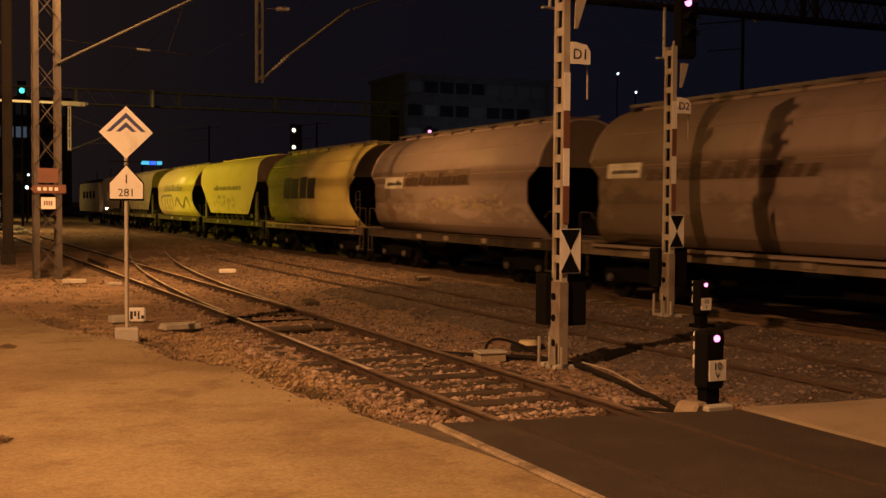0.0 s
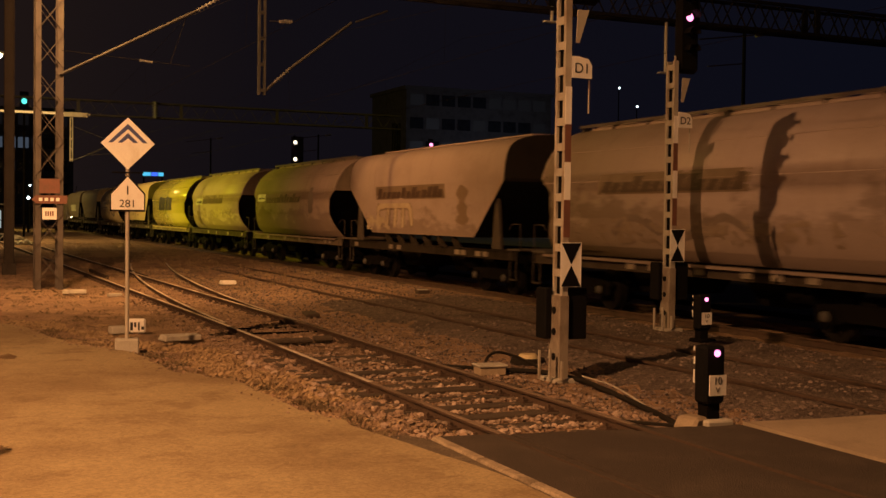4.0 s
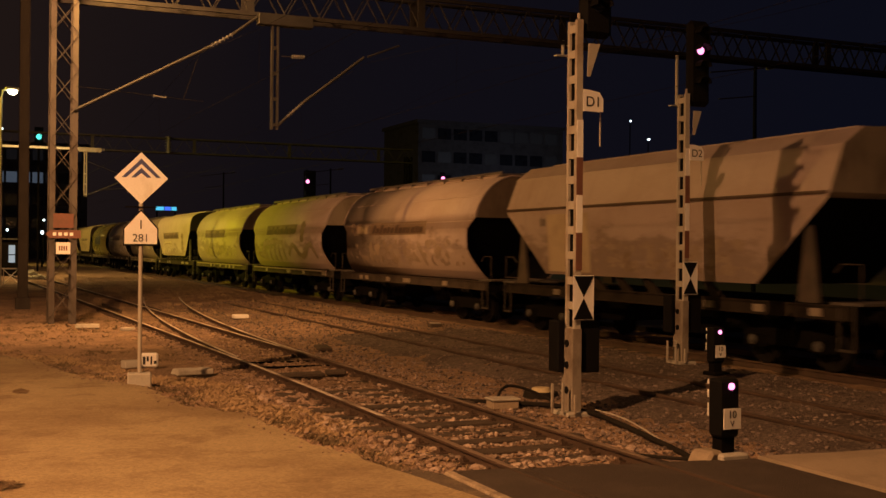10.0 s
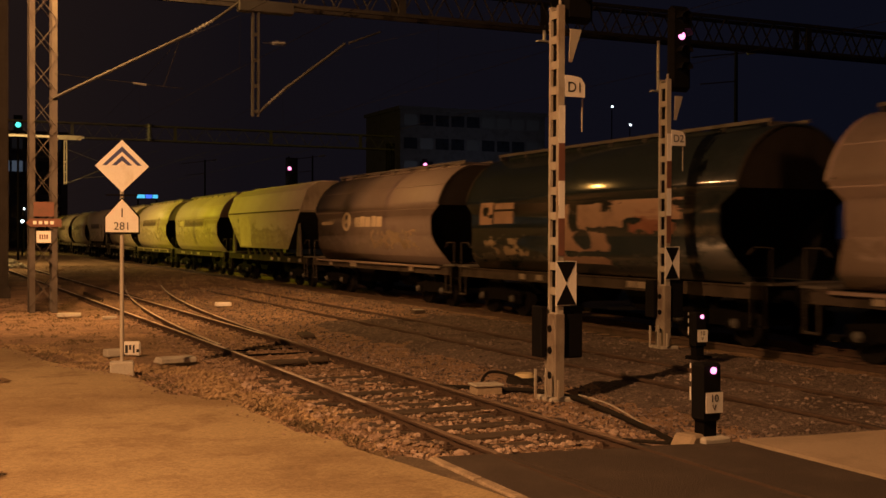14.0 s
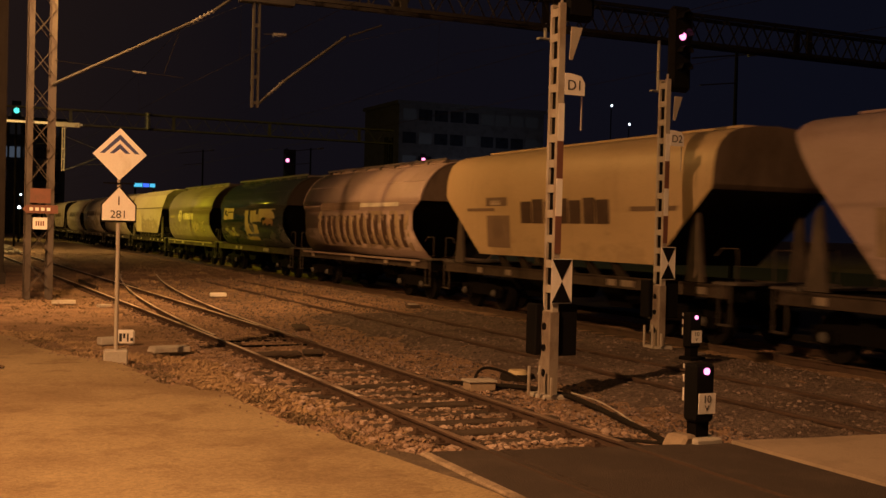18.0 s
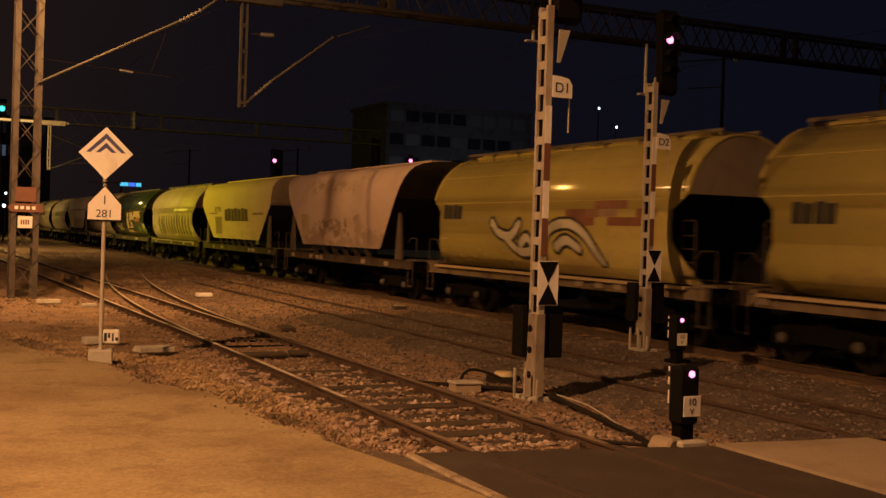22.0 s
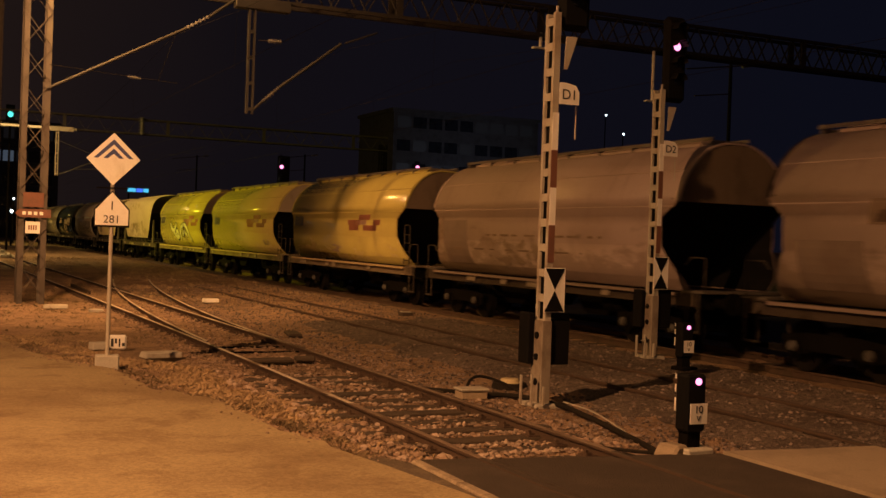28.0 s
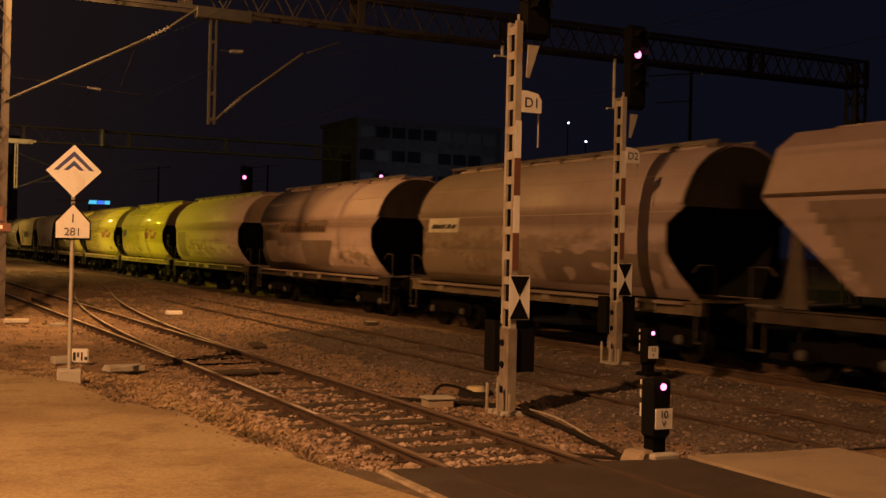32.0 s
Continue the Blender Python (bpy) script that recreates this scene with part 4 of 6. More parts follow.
@lru_cache(None)
def round_meshes(colour, end="dim"):
    paint = PAINTS[colour]
    out = {"body": mesh_of("body", build_shell(), paint, smooth=True)}
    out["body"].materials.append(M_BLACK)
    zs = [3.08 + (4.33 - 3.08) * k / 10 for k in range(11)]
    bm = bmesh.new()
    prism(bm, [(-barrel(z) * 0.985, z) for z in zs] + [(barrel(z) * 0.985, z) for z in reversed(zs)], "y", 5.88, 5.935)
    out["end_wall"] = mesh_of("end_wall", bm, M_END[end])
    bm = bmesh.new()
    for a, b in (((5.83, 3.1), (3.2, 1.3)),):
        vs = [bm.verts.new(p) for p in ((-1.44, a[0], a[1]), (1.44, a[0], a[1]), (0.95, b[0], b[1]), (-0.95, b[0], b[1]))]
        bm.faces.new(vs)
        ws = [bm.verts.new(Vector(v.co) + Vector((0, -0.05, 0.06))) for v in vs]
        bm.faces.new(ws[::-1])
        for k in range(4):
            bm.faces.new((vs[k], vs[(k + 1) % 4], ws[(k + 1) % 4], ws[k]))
    # slope coloured as the shade inside the open bay
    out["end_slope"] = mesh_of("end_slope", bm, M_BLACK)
    bm = bmesh.new()
    box(bm, -0.42, 0.42, -5.3, 5.3, 4.30, 4.37)
    for k in range(5):
        box(bm, -0.30, 0.30, -5.2 + k * 2.2, -3.6 + k * 2.2, 4.37, 4.44)
    out["roof_hatch"] = mesh_of("roof_hatch", bm, paint)
    bm = bmesh.new()
    for x in (-0.47, 0.47):
        box(bm, x - 0.02, x + 0.02, -5.75, 5.75, 4.39, 4.46)
    for k in range(9):
        box(bm, -0.47, 0.47, -5.7 + k * 1.42, -5.66 + k * 1.42, 4.30, 4.40)
    out["roof_rail"] = mesh_of("roof_rail", bm, M_WALKWAY)
    bm = bmesh.new()
    zs = [3.1] + [z for z in ROUND_Z if barrel(z) > 0.3 and z > 3.12]
    ring = [(-barrel(z) - 0.012, z) for z in zs] + [(barrel(z) + 0.012, z) for z in reversed(zs)]
    inner = [(-barrel(z) + 0.05, z) for z in zs] + [(barrel(z) - 0.05, z) for z in reversed(zs)]
    loops = [[bm.verts.new((x, y, z)) for x, z in r] for r, y in ((ring, 5.88), (ring, 5.955), (inner, 5.955), (inner, 5.88))]
    for a, b in zip(loops, loops[1:] + loops[:1]):
        for k in range(len(ring) - 1):
            bm.faces.new((a[k], a[k + 1], b[k + 1], b[k]))
    for k in (0, len(ring) - 1):
        bm.faces.new([l[k] for l in loops])
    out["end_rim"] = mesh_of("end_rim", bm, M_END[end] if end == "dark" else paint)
    # weld bead along the side
    bm = bmesh.new()
    for z in (2.98, 3.72):
        for x in (-1, 1):
            w0, w1 = barrel(z - 0.012), barrel(z + 0.012)
            prism(bm, [(x * w0, z - 0.012), (x * (barrel(z) + 0.007), z), (x * w1, z + 0.012), (x * (w1 - 0.02), z)], "y", -5.85, 5.85)
    out["weld_seam"] = mesh_of("weld_seam", bm, paint)
    return out


@lru_cache(None)
def flat_meshes(colour, kind, end="dim"):
    """A flat-sided hopper whose ends slope in below."""
    paint = PAINTS[colour]
    if kind == "crease":
        width = panel
        levels = [(1.55, 4.1), (3.1, 6.1), (3.2, 6.15), (4.05, 6.15), (4.36, 6.15), (4.40, 6.15)]
    else:
        width = soft_panel
        foot, shoulder = ((4.0, 1.55), (5.45, 3.2)) if kind == "steep" else ((4.1, 1.55), (6.1, 3.1))
        levels = [(1.55, foot[0]), (2.3, foot[0] + (shoulder[0] - foot[0]) * 0.75 / (shoulder[1] - 1.55)), (shoulder[1], shoulder[0])]
        levels += [(z, 6.15 if kind == "flat" else min(6.15, 5.45 + (z - 3.2) * 0.78)) for z, _ in SOFT if z > shoulder[1] + 0.01]
    bm = bmesh.new()
    rings = []
    for z, e in levels:
        w = max(width(z), 0.02)
        rings.append([bm.verts.new(p) for p in ((-w, -e, z), (w, -e, z), (w, e, z), (-w, e, z))])
    for a, b in zip(rings, rings[1:]):
        for k in range(4):
            bm.faces.new((a[k], a[(k + 1) % 4], b[(k + 1) % 4], b[k]))
    bm.faces.new(rings[0][::-1])
    bm.faces.new(rings[-1])
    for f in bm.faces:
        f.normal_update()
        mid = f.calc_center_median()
        # lower end faces near-black for shade, upper ones in the end wall tone
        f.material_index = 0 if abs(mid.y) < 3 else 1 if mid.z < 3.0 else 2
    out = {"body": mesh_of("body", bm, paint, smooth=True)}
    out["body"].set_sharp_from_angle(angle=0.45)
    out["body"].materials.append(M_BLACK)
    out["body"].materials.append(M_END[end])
    bm = bmesh.new()
    prism(bm, [(0, 1.24), (0.4, 1.24), (0.7, 1.56), (0.5, 1.56)], "x", -1.30, -1.22)
    out["strut"] = mesh_of("strut", bm, M_SOLE["dark"])
    bm = bmesh.new()
    prism(bm, [(5.2, 1.26), (5.75, 1.26), (5.55, 2.6), (5.42, 2.75)], "x", -1.36, -1.28)
    out["end_post"] = mesh_of("end_post", bm, M_ENDPOST)
    bm = bmesh.new()
    box(bm, -0.36, 0.36, -5.6, 5.6, 4.40, 4.45)
    out["roof_hatch"] = mesh_of("roof_hatch", bm, paint)
    bm = bmesh.new()
    for s in (-1, 1):
        box(bm, s * 1.505 - 0.02, s * 1.505 + 0.02, -6.1, 6.1, 3.17, 3.23)
    out["crease"] = mesh_of("crease", bm, MARKS["name"])
    return out


def put_mark(w, width, half, m, label=""):
    """A painted mark: colour, from and to along the side (0 is the leading end), low and high, outline."""
    colour, u0, u1, z0, z1, keep = m[:6]
    if width is barrel and z0 < 3.0:
        u0, u1 = max(u0, 0.055), min(u1, 0.945)
    steps = m[6] if len(m) > 6 else (40, 12)
    over = colour in ("black", "black_edge", "dark_edge", "white_edge", "name", "pale_wear")
    colour = {"black_edge": "pale", "dark_edge": "name", "white_edge": "white", "ink": "black", "black_mark": "black"}.get(colour, colour)
    bm = side_patch(width, half, half * (1 - 2 * u1), half * (1 - 2 * u0), z0, z1, keep, steps, 0.010 if over else 0.006)
    if bm.faces:
        ob = part("marking", bm, MARKS[colour], w, label)
        if keep is not None:
            tagged(ob, kind="stuff")
    else:
        bm.free()


def wagon(kind, colour, centre, marks, label, sill="", seed=0, end="dim", sole="brown"):
    w = thing("hopper_wagon", (TRAIN_X, centre, 0), label, "wagon", "wagons of the goods train")
    chassis(w, seed, sole)
    if kind == "round":
        r = round_meshes(colour, end)
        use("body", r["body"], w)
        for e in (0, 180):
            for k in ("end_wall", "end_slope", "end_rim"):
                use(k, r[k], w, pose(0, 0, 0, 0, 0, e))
        use("roof_hatch", r["roof_hatch"], w)
        use("roof_rail", r["roof_rail"], w)
        use("weld_seam", r["weld_seam"], w)
        if colour == "yellow":
            for e in (0, 180):
                m = pose(0, 0, 0, 0, 0, e)
                for x in (-1.0, 1.0):
                    up = use("ladder", chassis_meshes()["ladder"], w, m @ pose(x * 1.22, 5.72, 1.29))
                    for k in range(4):
                        use("rung", chassis_meshes()["rung"], up, pose(0, 0, 0.15 + k * 0.27))
        width = barrel
    else:
        r = flat_meshes(colour, kind, end)
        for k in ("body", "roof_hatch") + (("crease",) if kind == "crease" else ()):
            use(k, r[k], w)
        for y in (-3.0, -1.9, -0.8, 0.3, 1.4, 2.5):
            use("strut", r["strut"], w, pose(0, y, 0))
        for e in (0, 180):
            for x in (0, 2.64):
                use("end_post", r["end_post"], w, pose(0, 0, 0, 0, 0, e) @ pose(x, 0, 0))
        width = panel if kind == "crease" else soft_panel
    if sill:
        bm = bmesh.new()
        box(bm, -1.42, -1.37, -5.9, 5.9, 1.17, 1.23)
        part("sill_rail", bm, PAINTS[sill], w, "pale sill rail")
    for m in marks:
        put_mark(w, width, HALF, m)
    WAGONS.append((w, centre))
    return w


def label_box(u0, u1, z0, z1, seed):
    return [("white", u0, u1, z0, z1, None, (6, 4)), *name_bar(u0 + 0.015, u1 - 0.01, z0 + 0.1, z1 - 0.1, seed, "black", 5)]


def name_bar(u0, u1, z0, z1, seed, colour="dark", n=10):
    """Plain slanted bars in a row for a painted name that is not spelt out."""
    rng = random.Random(seed)
    n = n if n < 8 else n + 3
    few = n < 8 and (colour != "black" or n == 4)
    n = n * 2 if few else n
    cells = [(rng.uniform(0.35, 0.85), rng.uniform(0.7, 1.0)) if few else (rng.uniform(0.72, 0.95), rng.choice((0.6, 0.6, 0.68, 0.95))) for _ in range(n + 1)]

    def keep(u, v):
        s = (1 - u) * n - (0.08 if few else 0.45) * v
        k = int(s)
        wide, high = cells[k % n]
        return s > 0 and s - k < wide and v < high
    return [("name" if colour == "dark" else colour, u0, u1, z0, z1, keep, (n * 8, 12))]


def square(u0, u1, z0, z1, colour="dark"):
    return [(colour, u0, u1, z0, z1, None, (8, 6))]


def flag(u0, u1, z0, z1, seed):
    """Broken red blocks of a logo round a pale one."""
    def red(u, v):
        if v > 0.68:
            return 0.3 < u < 0.65
        if 0.36 < v < 0.65:
            return u < 0.22 or u > 0.62
        return v < 0.33 and (0.1 < u < 0.5 or 0.66 < u < 0.95)
    return [("red", u0, u1, z0, z1, red, (20, 12)), ("pink", u0 + 0.25 * (u1 - u0), u0 + 0.6 * (u1 - u0), z0 + 0.36 * (z1 - z0), z0 + 0.65 * (z1 - z0), None, (4, 3))]


def named(u0, u1, z0, z1, seed):
    """A faded name on a bleached band with a worn outline."""
    return [("band", u0 - 0.012, u1 + 0.012, z0 - 0.04, z1 + 0.04, lambda u, v: noise.noise((u * 9 + seed, v * 4, seed)) > -0.34 - 2 * min(u, 1 - u, v, 1 - v), (60, 10))] + name_bar(u0, u1, z0, z1, seed)


def blocks(u0, u1, z0, z1, count, colour="black_mark"):
    """Tall plain blocks in a row, each with a slit, for a large painted trade mark."""
    def keep(u, v):
        s = u * count
        f = s - int(s)
        return f < (0.92, 0.84, 0.88)[int(s) % 3] and v < (0.92, 1.0)[int(s) % 2]
    return [(colour, u0, u1, z0, z1, keep, (count * 12, 12))]


def figure(u, z0, z1, seed, colour="smudge"):
    """A tall brown blot."""
    return [(colour, u - 0.045, u + 0.045, z0, z1, lambda a, v: abs(a - 0.5 + 0.25 * noise.noise((v * 3, seed, 0))) < 0.16 + 0.26 * noise.noise((v * 4.2, seed, 3)) + 0.16 * math.sin(v * 3.1), (24, 40))]


def strokes(paths, width, height, r):
    """Fat sprayed lines along paths in metres, on a patch of that size."""
    segs = [(a, b) for path in paths for a, b in zip(path, path[1:])]

    def keep(u, v):
        x, y = (1 - u) * width, v * height
        for (ax, ay), (bx, by) in segs:
            dx, dy = bx - ax, by - ay
            f = max(0.0, min(1.0, ((x - ax) * dx + (y - ay) * dy) / (dx * dx + dy * dy)))
            if (x - ax - f * dx) ** 2 + (y - ay - f * dy) ** 2 < r * r:
                return True
        return False
    return keep


def bends(points, n=5):
    """A smooth line through points."""
    out = []
    for k in range(len(points) - 1):
        p0, p1, p2, p3 = (Vector((*points[max(0, min(len(points) - 1, k + d))], 0)) for d in (-1, 0, 1, 2))
        for i in range(n):
            f = i / n
            q = 0.5 * (2 * p1 + (p2 - p0) * f + (2 * p0 - 5 * p1 + 4 * p2 - p3) * f * f + (3 * p1 - p0 - 3 * p2 + p3) * f ** 3)
            out.append((q.x, q.y))
    return out + [points[-1]]


TAG = [bends([(0.15, 0.86), (0.45, 0.62), (0.95, 0.58), (1.3, 0.84)]), bends([(0.75, 0.5), (1.2, 0.22), (1.75, 0.3), (1.6, 0.55), (1.3, 0.4)]), bends([(2.1, 0.2), (2.5, 0.72), (3.2, 0.86), (3.8, 0.62), (4.2, 0.12)]), bends([(2.7, 0.36), (3.1, 0.52), (3.5, 0.36)])]
BOX_TAG = [bends([(0.15, 0.1), (0.12, 0.75), (0.5, 0.92), (1.5, 0.94), (1.75, 0.8), (1.8, 0.2)]), [(0.55, 0.12), (0.68, 0.68)], [(0.95, 0.12), (1.05, 0.68)], [(1.35, 0.12), (1.42, 0.68)]]
LOW_TAG = [bends([(0.1, 0.3), (0.6, 0.75), (1.1, 0.35)]), bends([(0.9, 0.65), (1.5, 0.2), (2.1, 0.7)]), bends([(1.9, 0.3), (2.4, 0.8), (2.9, 0.25)])]


def sprayed(paths, u0, u1, z0, z1, fill, r, edge="", more=0.05):
    """Sprayed shapes, with a darker outline where there is one."""
    w, h = (u1 - u0) * 2 * HALF, z1 - z0
    top = max(p[0] for path in paths for p in path) + 0.25
    scaled = [[(x * w / top, y * h) for x, y in path] for path in paths]
    n = (int(w / 0.03), int(h / 0.03))
    out = [(edge, u0, u1, z0, z1, strokes(scaled, w, h, r + more), n)] if edge else []
    return out + [(fill, u0, u1, z0, z1, strokes(scaled, w, h, r), n)]


def lumps(u0, u1, z0, z1, colour, seed, level=0.0):
    """Pale or brown clouds of worn paint."""
    n = max(40, int((u1 - u0) * 2 * HALF / 0.04))
    return [(colour, u0, u1, z0, z1, spray(seed, 2.6, level + 0.02, 12 * (u1 - u0)), (n, 28))]


def emblem(u, v):
    """A worn block with a round hole."""
    return (u - 0.55) ** 2 + (v - 0.6) ** 2 > 0.05 + 0.04 * noise.noise((u * 4, v * 4, 3)) and not (u < 0.3 and 0.3 < v < 0.45)


def letters(u, v):
    """Fat sprayed forms run together, with a hole and slits between them."""
    p, w = 1 - u + 0.03 * noise.noise((u * 9, v * 9, 1)), v + 0.03 * noise.noise((u * 9, v * 9, 6))
    if (p - 0.42) ** 2 / 0.016 + (w - 0.38) ** 2 / 0.024 < 1 or 0.11 < w < 0.2 and p > 0.1:
        return False
    if p < 0.28:
        return w < 0.93 and not (p > 0.22 and w > 0.56) and p > 0.03
    if w > 0.5:
        return p > 0.36 and w < (0.93 if p < 0.7 else 0.8) and not (p > 0.5 and w < 0.57)
    return p < 0.78 - 0.25 * abs(w - 0.3)


BEIGE = "weathered beige round-sided grain hopper wagon, grimy below"
wagon("flat", "brown", 220.8, square(0.3, 0.7, 2.2, 2.9, "white"), "brown flat-sided hopper wagon behind the engine", seed=1)
wagon("flat", "brown", 206.6, [], "dark brown flat-sided hopper wagon", seed=2)
wagon("round", "cream", 192.4, name_bar(0.2, 0.7, 2.8, 3.25, 3, "grey") + sprayed(BOX_TAG, 0.12, 0.5, 1.6, 2.6, "grey", 0.09) + sprayed(LOW_TAG, 0.5, 0.92, 1.6, 2.6, "grey", 0.09), "cream round-sided hopper wagon with faded sprayed marks", seed=3)
wagon("flat", "cream", 178.2, name_bar(0.25, 0.75, 2.75, 3.05, 4, "grey") + lumps(0.2, 0.7, 1.8, 2.5, "stain", 4, 0.1), "cream flat-sided hopper wagon with sloped ends", seed=4)
wagon("round", "yellow", 164.6, blocks(0.24, 0.62, 2.3, 3.2, 4), "yellow round-sided hopper wagon with large dark blocks", "cream", seed=5, end="dark", sole="pale")
wagon("round", "tan", 150.9, label_box(0.12, 0.25, 2.62, 2.98, 6) + named(0.27, 0.66, 2.7, 3.1, 6) + lumps(0.42, 0.86, 1.9, 2.4, "pale_wear", 6, -0.05) + figure(0.15, 1.5, 2.3, 6), BEIGE, seed=6, sole="brown")
wagon("round", "umber", 136.5, label_box(0.07, 0.18, 2.72, 3.05, 7) + name_bar(0.2, 0.64, 2.65, 3.05, 7) + figure(0.76, 2.2, 3.25, 7, "primer"), "dirty brown-stained round-sided hopper wagon with a faded name", "tan", seed=7, sole="pale")
wagon("flat", "tan", 122.4, named(0.22, 0.68, 2.72, 3.08, 8) + figure(0.79, 1.9, 3.05, 8) + sprayed(BOX_TAG, 0.2, 0.5, 1.75, 2.55, "pale_wear", 0.1, "smudge", 0.06) + lumps(0.1, 0.3, 1.6, 2.2, "pale_wear", 18, -0.1), "tan flat-sided hopper wagon with sprayed shapes", seed=8, sole="dark", end="dark")
wagon("round", "beige", 108.3, named(0.24, 0.66, 2.72, 3.1, 9) + sprayed(LOW_TAG, 0.26, 0.72, 1.6, 2.35, "primer", 0.08) + lumps(0.1, 0.95, 1.5, 2.2, "grime", 9, 0.05), "beige round-sided hopper wagon with sprayed marks along its foot", "beige", seed=9, sole="brown")
wagon("round", "beige", 94.0, named(0.24, 0.64, 2.78, 3.15, 10) + figure(0.73, 2.4, 3.3, 10) + sprayed(BOX_TAG, 0.17, 0.52, 1.55, 2.5, "stain", 0.09, "grime", 0.05) + sprayed(LOW_TAG, 0.53, 0.92, 1.6, 2.5, "stain", 0.08, "grime", 0.05) + lumps(0.06, 0.22, 1.5, 2.1, "grime", 10), "beige round-sided hopper wagon with large sprayed shapes", "tan", seed=10, end="pale", sole="brown")
wagon("round", "beige", 79.8, lumps(0.09, 0.2, 2.6, 3.05, "smudge", 11, -0.3) + square(0.15, 0.24, 2.68, 2.95, "pale_wear") + [("band", 0.26, 0.7, 2.62, 3.05, None, (40, 6))] + name_bar(0.28, 0.68, 2.68, 3.0, 11) + lumps(0.05, 0.95, 1.6, 2.45, "grime", 11, 0.0), "beige round-sided hopper wagon with a brown name band and stains", seed=11, sole="brown")
wagon("crease", "beige", 65.55, name_bar(0.14, 0.24, 2.75, 3.0, 12, "grey", 5) + [("pale_wear", 0.17, 0.34, 1.62, 3.05, None, (12, 14))] + lumps(0.32, 0.85, 1.65, 2.4, "grime", 12, -0.05) + lumps(0.4, 0.8, 1.6, 2.2, "smudge", 13, 0.2), "beige flat-sided hopper wagon with a crease and stained foot", seed=12, end="pale", sole="dark")
wagon("round", "brown", 51.55, [("pale", 0.28, 0.36, 2.3, 3.0, lambda u, v: (u - 0.5) ** 2 + (v - 0.5) ** 2 < 0.24 and (u - 0.5) ** 2 + (v - 0.3) ** 2 > 0.02 and (u - 0.5) ** 2 + (v - 0.7) ** 2 > 0.02, (28, 28))] + blocks(0.39, 0.62, 2.45, 2.82, 5, "pale") + name_bar(0.08, 0.2, 2.55, 2.75, 13, "stain", 9) + lumps(0.52, 0.86, 1.7, 2.35, "stain", 13, -0.15), "dull brown round-sided hopper wagon with a pale round emblem", "tan", seed=13, end="dark", sole="brown")
wagon("round", "green", 37.75, [("pink", 0.085, 0.15, 2.45, 3.05, emblem, (24, 24)), ("pink", 0.158, 0.25, 2.47, 3.02, lambda u, v: not 0.6 < v < 0.7, (10, 20))] + [("pink", 0.43, 0.68, 1.5, 3.0, letters, (70, 50)), ("pink", 0.6, 0.86, 2.5, 2.95, spray(78, 2.0, -0.6, 1.5), (40, 16)), ("red", 0.7, 0.84, 2.2, 2.75, spray(79, 2.0, -0.3, 1.5), (24, 16))] + lumps(0.1, 0.3, 1.6, 2.2, "stain", 14, 0.05), "dark green glossy round-sided hopper wagon with sprayed shapes", seed=14, end="dark", sole="brown")
wagon("round", "tan", 23.55, [("white", 0.56, 0.86, 2.92, 3.05, None, (20, 3)), ("band", 0.2, 0.56, 2.82, 3.1, None, (20, 4))] + tall_blocks(0.2, 0.92, 1.55, 2.72, 6, 15), "tan round-sided hopper wagon with tall sprayed letters", "tan", seed=15, sole="brown")
wagon("flat", "cream", 9.35, square(0.2, 0.3, 2.85, 3.08, "band") + square(0.22, 0.27, 2.88, 3.0, "pale") + square(0.1, 0.24, 2.72, 2.8, "smudge") + blocks(0.36, 0.71, 2.4, 3.0, 7, "name") + square(0.78, 0.92, 2.68, 2.78, "smudge") + square(0.2, 0.31, 1.75, 2.6, "smudge") + square(0.23, 0.28, 2.0, 2.5, "band"), "cream flat-sided hopper wagon with dark name blocks", seed=16, sole="brown")
wagon("steep", "tan", -5.0, lumps(0.3, 0.6, 1.8, 2.6, "band", 17, -0.05) + figure(0.68, 1.9, 2.7, 17, "grime") + square(0.16, 0.24, 1.9, 2.7, "stain") + lumps(0.2, 0.7, 3.4, 4.0, "stain", 27, 0.0), "dull tan hopper wagon with steep sloped ends", seed=17, end="dark", sole="brown")
wagon("round", "yellow", -19.3, blocks(0.06, 0.16, 2.55, 2.95, 4) + flag(0.62, 0.92, 2.42, 2.98, 18) + sprayed(TAG, 0.30, 0.76, 1.48, 2.62, "white_edge", 0.105, "ink", 0.075), "yellow round-sided hopper wagon with a red emblem and sprayed lettering", "cream", seed=18, end="pale", sole="pale")
wagon("round", "yellow", -33.2, blocks(0.08, 0.17, 2.5, 2.88, 4) + flag(0.6, 0.88, 2.4, 2.95, 19) + lumps(0.8, 0.9, 1.6, 1.9, "grime", 19, -0.1), "yellow round-sided hopper wagon with a red emblem", "cream", seed=19, end="pale", sole="pale")
wagon("round", "yellow", -47.15, blocks(0.06, 0.15, 2.5, 2.88, 4) + flag(0.58, 0.84, 2.35, 2.9, 20) + lumps(0.4, 0.5, 1.55, 1.85, "grime", 20, -0.1), "yellow round-sided hopper wagon with a red chequered emblem", "cream", seed=20, end="dim", sole="pale")
wagon("round", "tan", -61.3, square(0.07, 0.2, 1.5, 2.7, "primer") + [("smudge", 0.3, 0.8, 2.28, 2.33, lambda u, v: noise.noise((u * 14, 0, 2)) > -0.05, (80, 2)), ("smudge", 0.12, 0.7, 1.9, 1.94, lambda u, v: noise.noise((u * 11, 5, 2)) > 0.0, (80, 2))] + lumps(0.3, 0.6, 1.5, 2.2, "grime", 21), "tan round-sided hopper wagon with primer patches", "tan", seed=21, end="dim", sole="brown")
